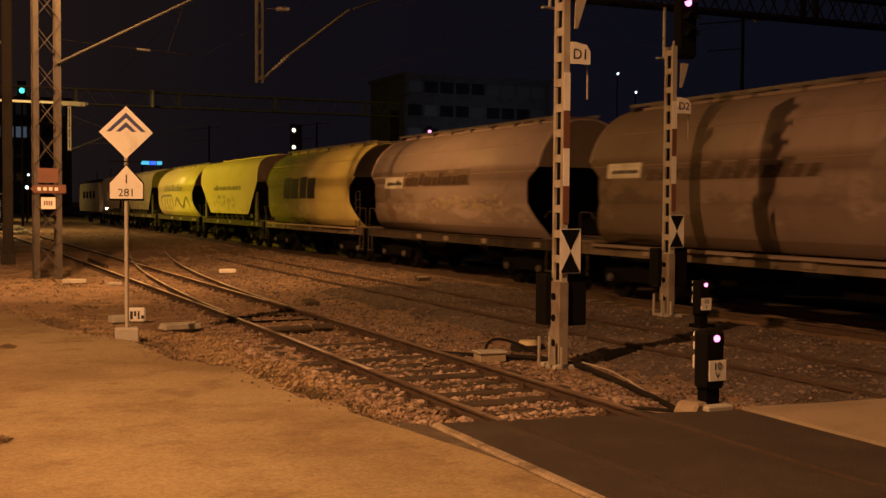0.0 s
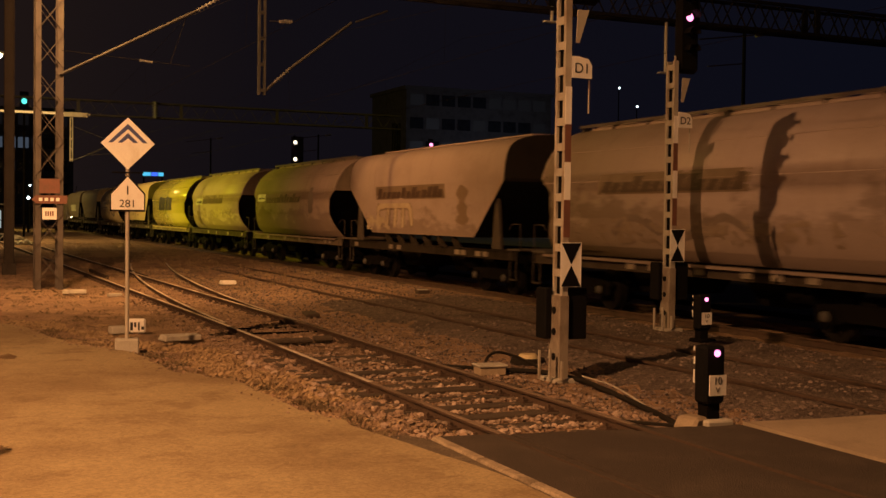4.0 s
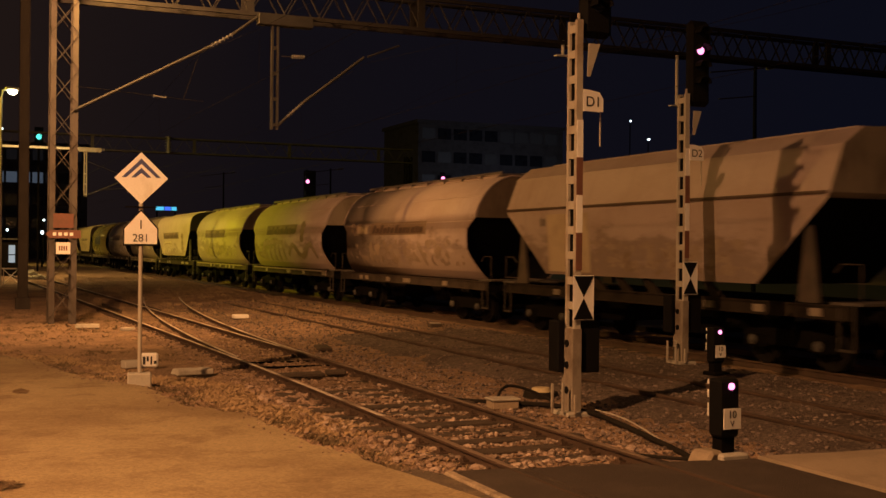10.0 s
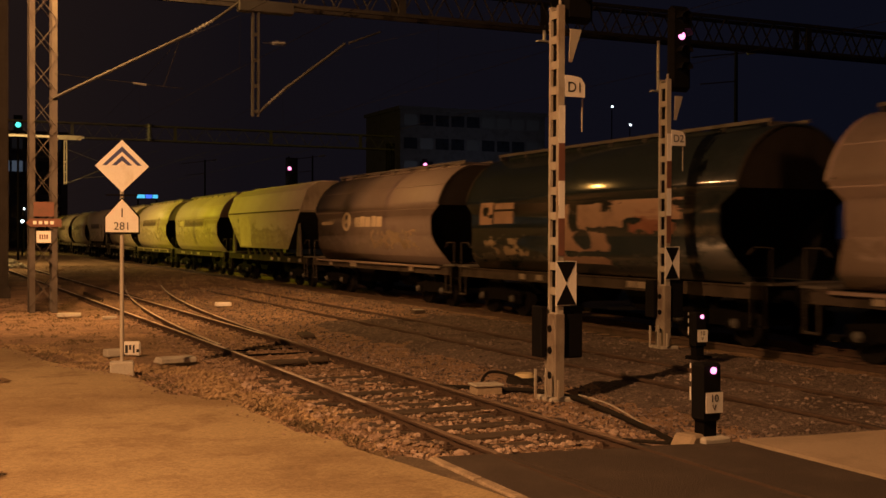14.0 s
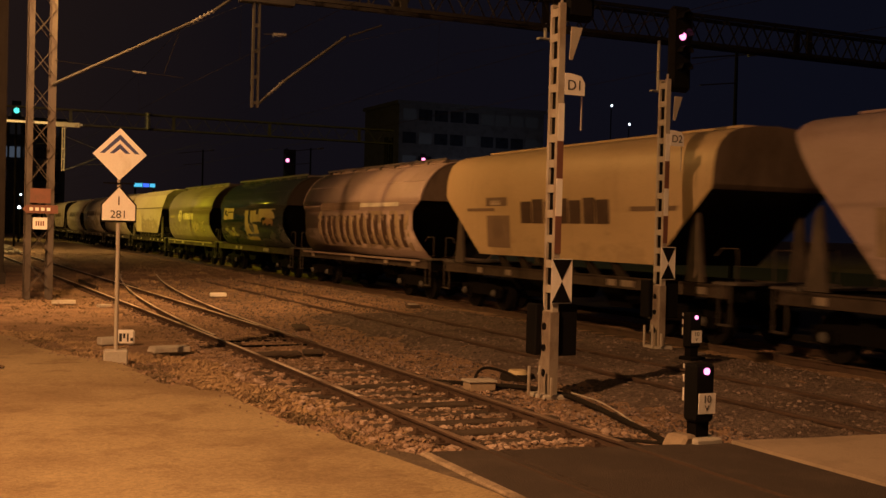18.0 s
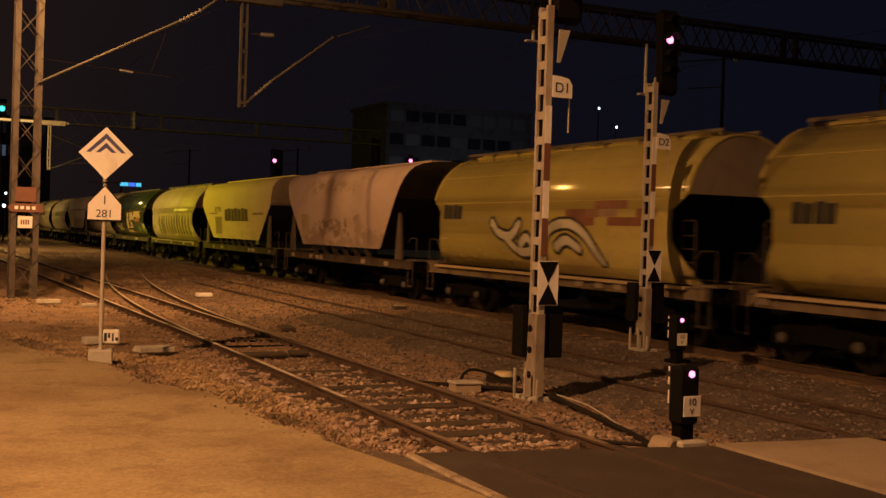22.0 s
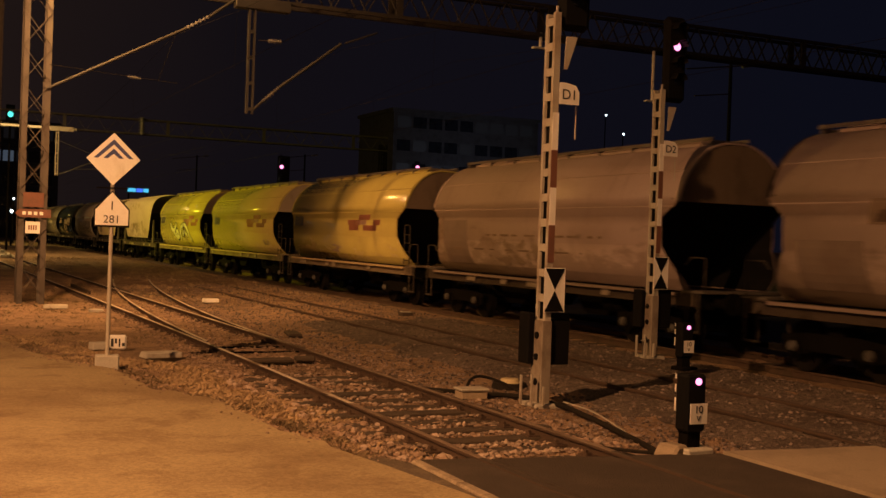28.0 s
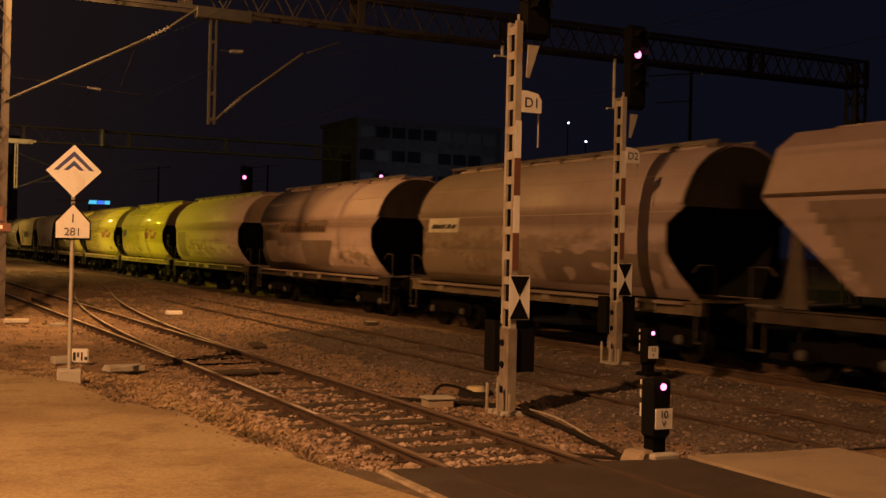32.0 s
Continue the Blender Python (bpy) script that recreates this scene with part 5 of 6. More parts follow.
wagon("round", "tan", -75.85, named(0.22, 0.62, 2.66, 3.0, 22) + square(0.07, 0.2, 1.5, 2.35, "primer") + [("primer", 0.42, 0.68, 1.45, 2.35, lambda u, v: u + 0.35 * v > 0.3, (30, 20))] + lumps(0.7, 0.95, 1.5, 2.1, "grime", 22), "tan round-sided hopper wagon with a dark name bar and primer patches", "tan", seed=22, end="dark", sole="brown")
wagon("round", "beige", -90.6, label_box(0.07, 0.22, 2.6, 2.98, 23) + [("primer", 0.56, 0.95, 1.45, 2.3, lambda u, v: v < 0.86 + 0.2 * noise.noise((u * 7, 3, 1)) and noise.noise((u * 6, v * 3, 9)) > -0.4, (60, 26))] + lumps(0.2, 0.6, 1.5, 2.1, "grime", 23), "beige round-sided hopper wagon with a dark stained rear foot", "beige", seed=23, end="dark", sole="pale")
# the brown panel is shade below an overhanging upper side, painted on
wagon("crease", "tan", -104.9, [("primer", 0.06, 0.94, 1.56, 3.08, lambda u, v: abs(u - 0.5) < 0.36 + 0.13 * v, (60, 16))], "tan flat-sided hopper wagon, lower side darkened for shade under its overhang", seed=24)
wagon("round", "tan", -119.1, [], BEIGE, seed=25)


def engine(centre):
    e = thing("locomotive", (TRAIN_X, centre, 0), "dark boxy electric locomotive at the head of the train", "locomotive")
    bm = bmesh.new()
    prism(bm, [(-7.6, 1.1), (7.6, 1.1), (7.9, 2.2), (7.3, 3.7), (6.9, 3.9), (-6.9, 3.9), (-7.3, 3.7), (-7.9, 2.2)], "x", -1.48, 1.48)
    part("body", bm, PAINTS["brown"], e, bevel=0.06)
    for k in range(4):
        bm = bmesh.new()
        box(bm, -1.50, -1.485, -5 + k * 2.6, -3.6 + k * 2.6, 2.4, 3.1)
        part("side_window", bm, M_WINDOW, e)
    bm = bmesh.new()
    box(bm, -1.1, 1.1, -6, 6, 3.9, 4.2)
    for y in (-5, 5):
        sweep(bm, [(0, y - 0.8, 4.2), (0, y + 0.6, 4.7), (0, y - 0.4, 5.2)], 0.04)
    part("roof_gear", bm, M_DARKSTEEL, e)
    c = chassis_meshes()
    for y in (-4.6, 4.6):
        b = use("bogie", c["bogie"], e, pose(0, y, 0))
        for dy in (-0.9, 0.9):
            WHEELSETS.append((use("wheelset", c["wheelset"], b, pose(0, dy, 0.46)), dy))
            for side in (0, 180):
                use("axle_cap", c["axle_cap"], b, pose(0, dy, 0.47, 0, 0, side) @ pose(-1.12, 0, 0))
    for s in (-1, 1):
        bm = bmesh.new()
        rod(bm, (s * 0.8, -7.85, 1.5), (s * 0.8, -7.90, 1.5), 0.1, 10)
        part("tail_lamp", bm, M_LAMPLIGHT if s < 0 else M_BLACK, e)
    WAGONS.append((e, centre))


engine(236.5)
# ---- the kilometre sign ----


def chevron(bm, cx, cz, half, drop, thick, y0, y1):
    for s in (-1, 1):
        prism(bm, [(cx, cz), (cx + s * half, cz - drop), (cx + s * (half - thick * 1.1), cz - drop), (cx, cz - thick * 1.35)][::s], "y", y0, y1)


def kilometre_sign():
    g = thing("track_sign", (2.75, 18.34, 0), "white diamond sign with blue chevrons above a kilometre plate", "sign", turn=-8)
    bm = bmesh.new()
    box(bm, -0.185, 0.185, -0.15, 0.15, -0.12, 0.14)
    part("foot", bm, M_CONC, g, "pale concrete foot block", bevel=0.02)
    bm = bmesh.new()
    rod(bm, (0, 0, 0.14), (0, 0, 3.3), 0.032, 12)
    part("pole", bm, M_STEEL, g)
    bm = bmesh.new()
    prism(bm, [(0, 2.81), (0.41, 3.22), (0, 3.63), (-0.41, 3.22)], "y", -0.06, -0.045)
    d = part("diamond_plate", bm, M_WHITE, g)
    bm = bmesh.new()
    chevron(bm, 0, 3.53, 0.30, 0.30, 0.062, -0.064, -0.060)
    part("chevron", bm, M_BLUE, d)
    bm = bmesh.new()
    chevron(bm, 0, 3.385, 0.155, 0.155, 0.062, -0.064, -0.060)
    part("chevron", bm, M_BLUE, d)
    bm = bmesh.new()
    box(bm, -0.24, 0.24, -0.05, 0.02, 2.755, 2.775)
    part("bracket", bm, M_DARKSTEEL, g)
    bm = bmesh.new()
    prism(bm, [(-0.27, 2.15), (0.27, 2.15), (0.27, 2.43), (0, 2.73), (-0.27, 2.43)], "y", -0.045, 0.0)
    part("backing", bm, M_BLACK, g)
    bm = bmesh.new()
    prism(bm, [(-0.25, 2.18), (0.25, 2.18), (0.25, 2.42), (0, 2.70), (-0.25, 2.42)], "y", -0.06, -0.046)
    k = part("kilometre_plate", bm, M_WHITE, g)
    lettering("number", "1", 0.20, M_LETTER, k, (0, -0.063, 2.48))
    lettering("number", "281", 0.172, M_LETTER, k, (0, -0.063, 2.27))


kilometre_sign()

# ---- the catenary portals ----
PORTAL_Y, FAR_PORTAL_Y = 35.0, 93.0


def lattice_leg(parent, x, y, w, height, material, panels):
    h = w / 2
    for sx in (-1, 1):
        for sy in (-1, 1):
            bm = bmesh.new()
            box(bm, x + sx * (h - 0.075) - 0.075, x + sx * (h - 0.075) + 0.075, y + sy * h - 0.008, y + sy * h + 0.008, GROUND_Z - 0.1, height)
            box(bm, x + sx * h - 0.008, x + sx * h + 0.008, y + sy * (h - 0.085) - 0.075, y + sy * (h - 0.085) + 0.075, GROUND_Z - 0.1, height)
            part("corner_angle", bm, material, parent)
    step = height / panels
    for k in range(panels):
        z0, z1 = 0.05 + k * step, (k + 1) * step
        for sy in (-1, 1):
            for a, b in ((-h, h), (h, -h)):
                bm = bmesh.new()
                bar(bm, (x + a, y + sy * h, z0), (x + b, y + sy * h, z1), 0.10, 0.012)
                part("brace", bm, material, parent)
        for sx in (-1, 1):
            bm = bmesh.new()
            s = 1 if k % 2 else -1
            bar(bm, (x + sx * h, y - s * h, z0), (x + sx * h, y + s * h, z1), 0.012, 0.05)
            part("brace", bm, material, parent)


def lattice_beam(parent, x0, x1, y, z0, z1, depth, material, step, detail):
    for dy in (-depth / 2, depth / 2):
        for z in (z0, z1):
            bm = bmesh.new()
            box(bm, x0, x1, y + dy - 0.06, y + dy + 0.06, z - 0.06, z + 0.06)
            part("chord", bm, material, parent)
        if dy > 0 and not detail:
            continue
        n = round((x1 - x0) / step)
        for k in range(n):
            xa, xb = x0 + k * step, x0 + (k + 1) * step
            bm = bmesh.new()
            bar(bm, (xa, y + dy, z0), ((xa + xb) / 2, y + dy, z1), 0.06, 0.03)
            part("web_bar", bm, material, parent)
            bm = bmesh.new()
            bar(bm, ((xa + xb) / 2, y + dy, z1), (xb, y + dy, z0), 0.06, 0.03)
            part("web_bar", bm, material, parent)
            if k % 5 == 4:
                bm = bmesh.new()
                box(bm, xb - 0.12, xb + 0.12, y + dy - 0.05, y + dy + 0.05, z0, z1)
                part("splice_plate", bm, material, parent)


def insulator(parent, a, b, r=0.07):
    a, b = Vector(a), Vector(b)
    bm = bmesh.new()
    q = (b - a).to_track_quat("Z", "Y").to_matrix()
    rings = []
    for k in range(6):
        for f, w in ((0.0, 0.45), (0.35, 0.45), (0.45, 1.0), (0.6, 0.95), (0.85, 0.5)):
            p = a.lerp(b, (k + f) / 6)
            rings.append([bm.verts.new(p + q @ Vector((r * w * math.cos(math.pi * i / 4), r * w * math.sin(math.pi * i / 4), 0))) for i in range(8)])
    for c, d in zip(rings, rings[1:]):
        for i in range(8):
            bm.faces.new((c[i], c[(i + 1) % 8], d[(i + 1) % 8], d[i]))
    bm.faces.new(rings[0][::-1])
    bm.faces.new(rings[-1])
    part("insulator", bm, M_GLASSIN, parent, "pale ribbed insulator")


def drop_post(parent, x, y, z0, z1, material):
    bm = bmesh.new()
    for s in (-1, 1):
        box(bm, x + s * 0.085 - 0.03, x + s * 0.085 + 0.03, y - 0.08, y + 0.08, z0, z1)
    part("drop_post", bm, material, parent)
    z = z0 + 0.1
    while z < z1:
        bm = bmesh.new()
        box(bm, x - 0.055, x + 0.055, y - 0.06, y + 0.06, z, z + 0.1)
        part("batten", bm, material, parent)
        z += 0.8
    bm = bmesh.new()
    box(bm, x - 0.55, x + 1.2, y - 0.18, y + 0.18, z1 - 0.02, z1 + 0.33)
    part("mounting_plate", bm, material, parent, bevel=0.02)


def cantilever(parent, y, a, i0, i1, b, r=0.045):
    """A sloped tube from its foot a, over an insulator i0 to i1, to its head b."""
    bm = bmesh.new()
    rod(bm, (a[0], y, a[1]), (i0[0], y, i0[1]), r)
    part("tube", bm, M_TUBE, parent)
    insulator(parent, (i0[0], y, i0[1]), (i1[0], y, i1[1]))
    bm = bmesh.new()
    rod(bm, (i1[0], y, i1[1]), (b[0], y, b[1]), r)
    part("tube", bm, M_TUBE, parent)


def near_portal():
    g = thing("catenary_portal", (0, 0, 0), "rusty lattice portal spanning the tracks with hanging catenary gear", "portal", "catenary portals")
    y = PORTAL_Y
    lattice_leg(g, 2.98, y, 0.76, 10.4, M_BROWN, 10)
    # right leg coloured darker than the left, as if lamplight missed it
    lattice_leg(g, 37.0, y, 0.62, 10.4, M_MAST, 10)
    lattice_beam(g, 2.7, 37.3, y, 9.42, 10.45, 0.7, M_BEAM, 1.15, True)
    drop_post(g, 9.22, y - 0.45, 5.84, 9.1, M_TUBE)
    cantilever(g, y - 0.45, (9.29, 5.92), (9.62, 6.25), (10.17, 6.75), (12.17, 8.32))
    bm = bmesh.new()
    rod(bm, (12.3, y - 0.45, 8.35), (13.4, y - 0.45, 8.8), 0.03)
    part("tube", bm, M_TUBE, g)
    cantilever(g, y - 0.45, (3.25, 6.1), (7.2, 8.28), (7.9, 8.72), (8.8, 9.42))
    bm = bmesh.new()
    rod(bm, (6.4, y - 0.45, 6.6), (6.9, y - 0.45, 8.1), 0.008)
    rod(bm, (3.3, y - 0.45, 6.8), (7.0, y - 0.45, 6.58), 0.008)
    part("stay", bm, M_WIRE, g)
    bm = bmesh.new()
    rod(bm, (9.45, y - 0.45, 8.15), (9.9, y - 0.45, 8.17), 0.014)
    part("stay", bm, M_TUBE, g)
    insulator(g, (9.75, y - 0.45, 8.16), (10.2, y - 0.45, 8.18), 0.075)
    insulator(g, (5.5, y - 0.45, 6.66), (5.9, y - 0.45, 6.63), 0.05)
    for x, z0 in ((24.4, 7.53), (19.6, 9.0)):
        bm = bmesh.new()
        rod(bm, (x, y - 0.3, z0), (x, y - 0.3, 9.5), 0.06)
        box(bm, x - 0.3, x + 0.35, y - 0.4, y - 0.2, z0 - 0.06, z0)
        part("hanger", bm, M_WHITE, g)
    # boards on the leg
    for name, w, z0, z1, m, lab in (("warning_board", 0.56, 2.66, 3.08, M_RED, "faded red warning board"), ("arrow_board", 0.98, 2.36, 2.60, M_RED, "pale red arrow board"),
                                    ("notice", 0.40, 1.90, 2.24, M_WHITE, "small white notice")):
        bm = bmesh.new()
        if name == "arrow_board":
            prism(bm, [(2.98 - w / 2, (z0 + z1) / 2), (2.98 - w / 2 + 0.12, z0), (2.98 + w / 2, z0), (2.98 + w / 2, z1), (2.98 - w / 2 + 0.12, z1)], "y", y - 0.44, y - 0.42)
        else:
            box(bm, 2.98 - w / 2, 2.98 + w / 2, y - 0.44, y - 0.42, z0, z1)
        b = part(name, bm, m, g, lab)
        if name != "warning_board":
            for k in range(4):
                bm = bmesh.new()
                box(bm, 2.98 - w * 0.3 + k * w * 0.16, 2.98 - w * 0.3 + k * w * 0.16 + w * 0.1, y - 0.446, y - 0.441, z0 + (z1 - z0) * 0.3, z0 + (z1 - z0) * 0.7)
                part("writing_bar", bm, M_RED if name == "notice" else M_WHITE, b)


def far_portal():
    g = thing("catenary_portal", (0, 0, 0), "distant pale lattice portal over the tracks", "portal", "catenary portals")
    y = FAR_PORTAL_Y
    lattice_leg(g, 2.4, y, 0.6, 10.3, M_STEEL, 12)
    # right leg near-black, its lack of light put into the colour
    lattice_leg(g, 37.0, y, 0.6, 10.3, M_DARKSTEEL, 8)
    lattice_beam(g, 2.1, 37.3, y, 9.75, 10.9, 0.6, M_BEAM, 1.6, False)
    # pale strip in place of lamplight on this stretch of chord
    bm = bmesh.new()
    box(bm, 2.1, 11.0, y - 0.37, y - 0.362, 9.66, 9.84)
    part("cover_strip", bm, M_WHITE, g, "pale strip standing in for the beam's lamplit chord")
    drop_post(g, 9.58, y - 0.4, 6.06, 9.55, M_STEEL)
    cantilever(g, y - 0.4, (9.65, 6.15), (10.1, 6.3), (10.7, 6.55), (13.0, 7.6), 0.06)
    bm = bmesh.new()
    rod(bm, (9.7, y - 0.4, 8.8), (13.5, y - 0.4, 7.4), 0.03)
    rod(bm, (10.8, y - 0.4, 6.6), (13.2, y - 0.4, 6.8), 0.03)
    part("tube", bm, M_TUBE, g)
    insulator(g, (16.0, y - 0.5, 9.7), (16.0, y - 0.5, 11.1), 0.3)


near_portal()
far_portal()

mast = thing("steel_mast", (2.36, 43.3, 0), "dark rusty steel mast beside the track", "mast")
for name, x0, x1, d, top in (("flange", -0.17, -0.15, 0.17, 12), ("flange", 0.15, 0.17, 0.17, 12), ("web", -0.15, 0.15, 0.012, 12), ("foot", -0.24, 0.24, 0.22, 0.25)):
    bm = bmesh.new()
    box(bm, x0, x1, -d, d, GROUND_Z - 0.1, top)
    part(name, bm, M_MAST, mast)


def wire_run(label, x, z_contact, z_carrier):
    g = thing("overhead_wire", (0, 0, 0), label, "wire", "overhead wires")
    spans = [-23.0, PORTAL_Y, FAR_PORTAL_Y, 151.0]
    carrier = []
    for a, b in zip(spans, spans[1:]):
        for k in range(8):
            f = k / 8
            carrier.append((x + 0.15 * math.sin(a + f), a + (b - a) * f, z_carrier - 1.1 * 4 * f * (1 - f)))
    bm = bmesh.new()
    sweep(bm, carrier, 0.005, 4)
    part("carrier_wire", bm, M_WIRE, g)
    bm = bmesh.new()
    sweep(bm, [(x + 0.2, -23, z_contact), (x - 0.2, PORTAL_Y, z_contact), (x + 0.2, FAR_PORTAL_Y, z_contact), (x, 151, z_contact)], 0.006, 4)
    part("contact_wire", bm, M_WIRE, g)
    for (cx, cy, cz) in carrier[1::2]:
        bm = bmesh.new()
        rod(bm, (cx, cy, cz), (x, cy, z_contact), 0.003, 4)
        part("dropper", bm, M_WIRE, g)


wire_run("overhead wires above the near track", 7.0, 6.2, 8.1)
wire_run("overhead wires above the through track", 12.4, 6.2, 8.2)
wire_run("overhead wires above the goods train", 16.4, 6.2, 8.2)

# ---- the light signals ----


def signal_mast(place, code, top, label):
    g = thing("signal_mast", place, label, "signal", "mast signals")
    z0 = 0.95
    # ladder-like post: two flats with battens, open between
    for y in (-0.135, 0.075):
        bm = bmesh.new()
        box(bm, -0.05, 0.045, y, y + 0.06, z0, top)
        part("upright", bm, M_STEEL, g)
    z = z0 + 0.02
    while z < top - 0.1:
        bm = bmesh.new()
        box(bm, -0.052, -0.035, -0.075, 0.075, z, z + 0.11)
        part("batten", bm, M_STEEL, g)
        z += 0.35
    # back plate near-black so the openings look shaded
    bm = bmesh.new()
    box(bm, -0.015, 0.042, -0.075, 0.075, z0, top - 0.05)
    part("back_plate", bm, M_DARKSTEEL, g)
    # red and white bands on the face towards the road
    z, k = 1.87, 1
    while z + 0.5 < top - 0.9:
        bm = bmesh.new()
        box(bm, -0.045, 0.05, -0.150, -0.137, z, z + 0.52)
        part("band", bm, M_RED if k % 2 else M_WHITE, g, "faded red band" if k % 2 else "white band")
        z, k = z + 0.522, k + 1
    # thick lower column with bolts
    bm = bmesh.new()
    box(bm, -0.09, 0.06, -0.15, -0.11, -0.15, 1.06)
    box(bm, -0.09, 0.06, 0.11, 0.15, -0.15, 1.06)
    box(bm, -0.09, -0.07, -0.11, 0.11, -0.15, 1.06)
    part("lower_column", bm, M_COLUMN, g, bevel=0.008)
    for zz in (0.2, 0.55, 0.85):
        # black discs drawn for the dark of the holes
        bm = bmesh.new()
        rod(bm, (-0.105, 0, zz), (-0.075, 0, zz), 0.05, 10)
        part("hole", bm, M_BLACK, g)
        bm = bmesh.new()
        rod(bm, (-0.13, 0.09, zz - 0.02), (0.0, 0.09, zz - 0.02), 0.016, 6)
        part("bolt", bm, M_STEEL, g)
    bm = bmesh.new()
    box(bm, -0.2, 0.2, -0.22, 0.22, -0.25, -0.09)
    part("base", bm, M_CONC, g, "concrete base", bevel=0.02)
    for x, y, h in ((-0.24, -0.16, 0.32), (-0.33, -0.02, 0.3), (-0.1, -0.25, 0.16)):
        bm = bmesh.new()
        box(bm, x - 0.012, x + 0.012, y - 0.02, y + 0.02, -0.1, h)
        part("anchor_bar", bm, M_STEEL, g)
    # hourglass board
    bm = bmesh.new()
    box(bm, -0.10, 0.23, -0.175, -0.165, 1.18, 1.80)
    x = part("hourglass_board", bm, M_WHITE, g, "white board with black hourglass")
    for zz in ((1.79, 1.50), (1.19, 1.48)):
        bm = bmesh.new()
        prism(bm, [(-0.09, zz[0]), (0.22, zz[0]), (0.065, zz[1])], "y", -0.181, -0.176)
        part("triangle", bm, M_BLACK, x)
    # relay boxes
    for xa, xb, ya in ((-0.20, -0.10, 0.06), (0.10, 0.38, -0.1)):
        bm = bmesh.new()
        box(bm, xa, xb, ya, ya + 0.28, 0.44, 1.16)
        part("relay_box", bm, M_BLACK, g, "black relay box", bevel=0.015)
    # name plate
    zc = top - 1.12
    bm = bmesh.new()
    prism(bm, [(0.04, zc - 0.15), (0.36, zc - 0.15), (0.36, zc + 0.03), (0.30, zc + 0.12), (0.13, zc + 0.15), (0.04, zc + 0.15)], "y", -0.16, -0.15)
    p = part("name_plate", bm, M_WHITE, g)
    lettering("code", code, 0.20, M_LETTER, p, (0.20, -0.163, zc - 0.02))
    # head, gusset and hoods
    bm = bmesh.new()
    prism(bm, [(0.12, top - 0.78), (0.17, top - 0.78), (0.32, top - 0.32), (0.14, top - 0.32)], "y", -0.13, -0.11)
    part("gusset", bm, M_STEEL, g)
    bm = bmesh.new()
    box(bm, 0.06, 0.56, -0.10, 0.10, top - 0.22, top + 1.42)
    part("signal_head", bm, M_BLACK, g, "tall black signal head", bevel=0.08)
    bm = bmesh.new()
    rod(bm, (0.02, -0.05, top - 0.35), (0.02, -0.05, top + 0.1), 0.022)
    part("stub", bm, M_STEEL, g)
    bm = bmesh.new()
    rod(bm, (0.38, -0.05, zc - 0.62), (0.38, -0.05, zc - 0.15), 0.012, 6)
    part("conduit", bm, M_STEEL, g)
    for k in range(4):
        zz = top + 0.20 + k * 0.32
        bm = bmesh.new()
        rod(bm, (0.30, -0.101, zz), (0.30, -0.115, zz), 0.075, 20)
        lit = k == 3 if code == "D1" else k == 2
        part("lens", bm, M_REDLIGHT if lit else M_WINDOW, g, "glowing red lens" if lit else "", smooth=False)
        bm = bmesh.new()
        seg = 10
        for a in range(seg):
            a0, a1 = math.pi * a / seg, math.pi * (a + 1) / seg
            vs = [(0.30 + 0.13 * math.cos(q), yy, zz + 0.13 * math.sin(q)) for q, yy in ((a0, -0.10), (a1, -0.10), (a1, -0.30), (a0, -0.30))]
            us = [(0.30 + 0.12 * math.cos(q), yy, zz + 0.12 * math.sin(q)) for q, yy in ((a0, -0.10), (a1, -0.10), (a1, -0.30), (a0, -0.30))]
            va, ua = [bm.verts.new(v) for v in vs], [bm.verts.new(v) for v in us]
            bm.faces.new(va)
            bm.faces.new(ua[::-1])
            bm.faces.new((va[2], va[3], ua[3], ua[2]))
        bmesh.ops.remove_doubles(bm, verts=bm.verts, dist=0.0005)
        part("hood", bm, M_BLACK, g)
    return g


signal_mast((7.97, 13.75, 0), "D1", 5.35, "grey signal mast with red and white bands, black head")
signal_mast((12.8, 17.97, 0.15), "D2", 5.0, "slim grey signal mast with bands and a glowing red light")


def dwarf_signal(place, size, label):
    g = thing("dwarf_signal", place, label, "signal", "dwarf signals")
    s = size
    bm = bmesh.new()
    box(bm, -0.125 * s, 0.14 * s, -0.10 * s, 0.10 * s, 0.21 * s, 0.82 * s)
    part("housing", bm, M_BLACK, g, "black housing", bevel=0.03)
    bm = bmesh.new()
    box(bm, -0.07 * s, 0.09 * s, -0.07 * s, 0.09 * s, 0.02, 0.22 * s)
    part("pedestal", bm, M_DARKSTEEL, g)
    bm = bmesh.new()
    box(bm, -0.14 * s, 0.20 * s, -0.18 * s, 0.18 * s, -0.2, 0.05)
    # far signal's base coloured near-black to sink into the dark
    part("base", bm, M_CONC if place[0] < 10 else M_DARKSTEEL, g, bevel=0.02)
    bm = bmesh.new()
    rod(bm, (0.02 * s, -0.101 * s, 0.745 * s), (0.02 * s, -0.115 * s, 0.745 * s), 0.036 * s, 18)
    part("lens", bm, M_REDLIGHT, g, "glowing red lens")
    bm = bmesh.new()
    box(bm, -0.075 * s, 0.14 * s, -0.112 * s, -0.102 * s, 0.30 * s, 0.515 * s)
    p = part("number_plate", bm, M_WHITE, g)
    lettering("number", "10", 0.11 * s, M_LETTER, p, (0.03 * s, -0.114 * s, 0.45 * s))
    lettering("letter", "V", 0.085 * s, M_LETTER, p, (0.03 * s, -0.114 * s, 0.355 * s))
    for z0, z1 in ((0.42, 0.56), (0.62, 0.70), (0.76, 0.81)):
        bm = bmesh.new()
        box(bm, -0.133 * s, -0.126 * s, 0.075 * s, 0.095 * s, z0 * s, z1 * s)
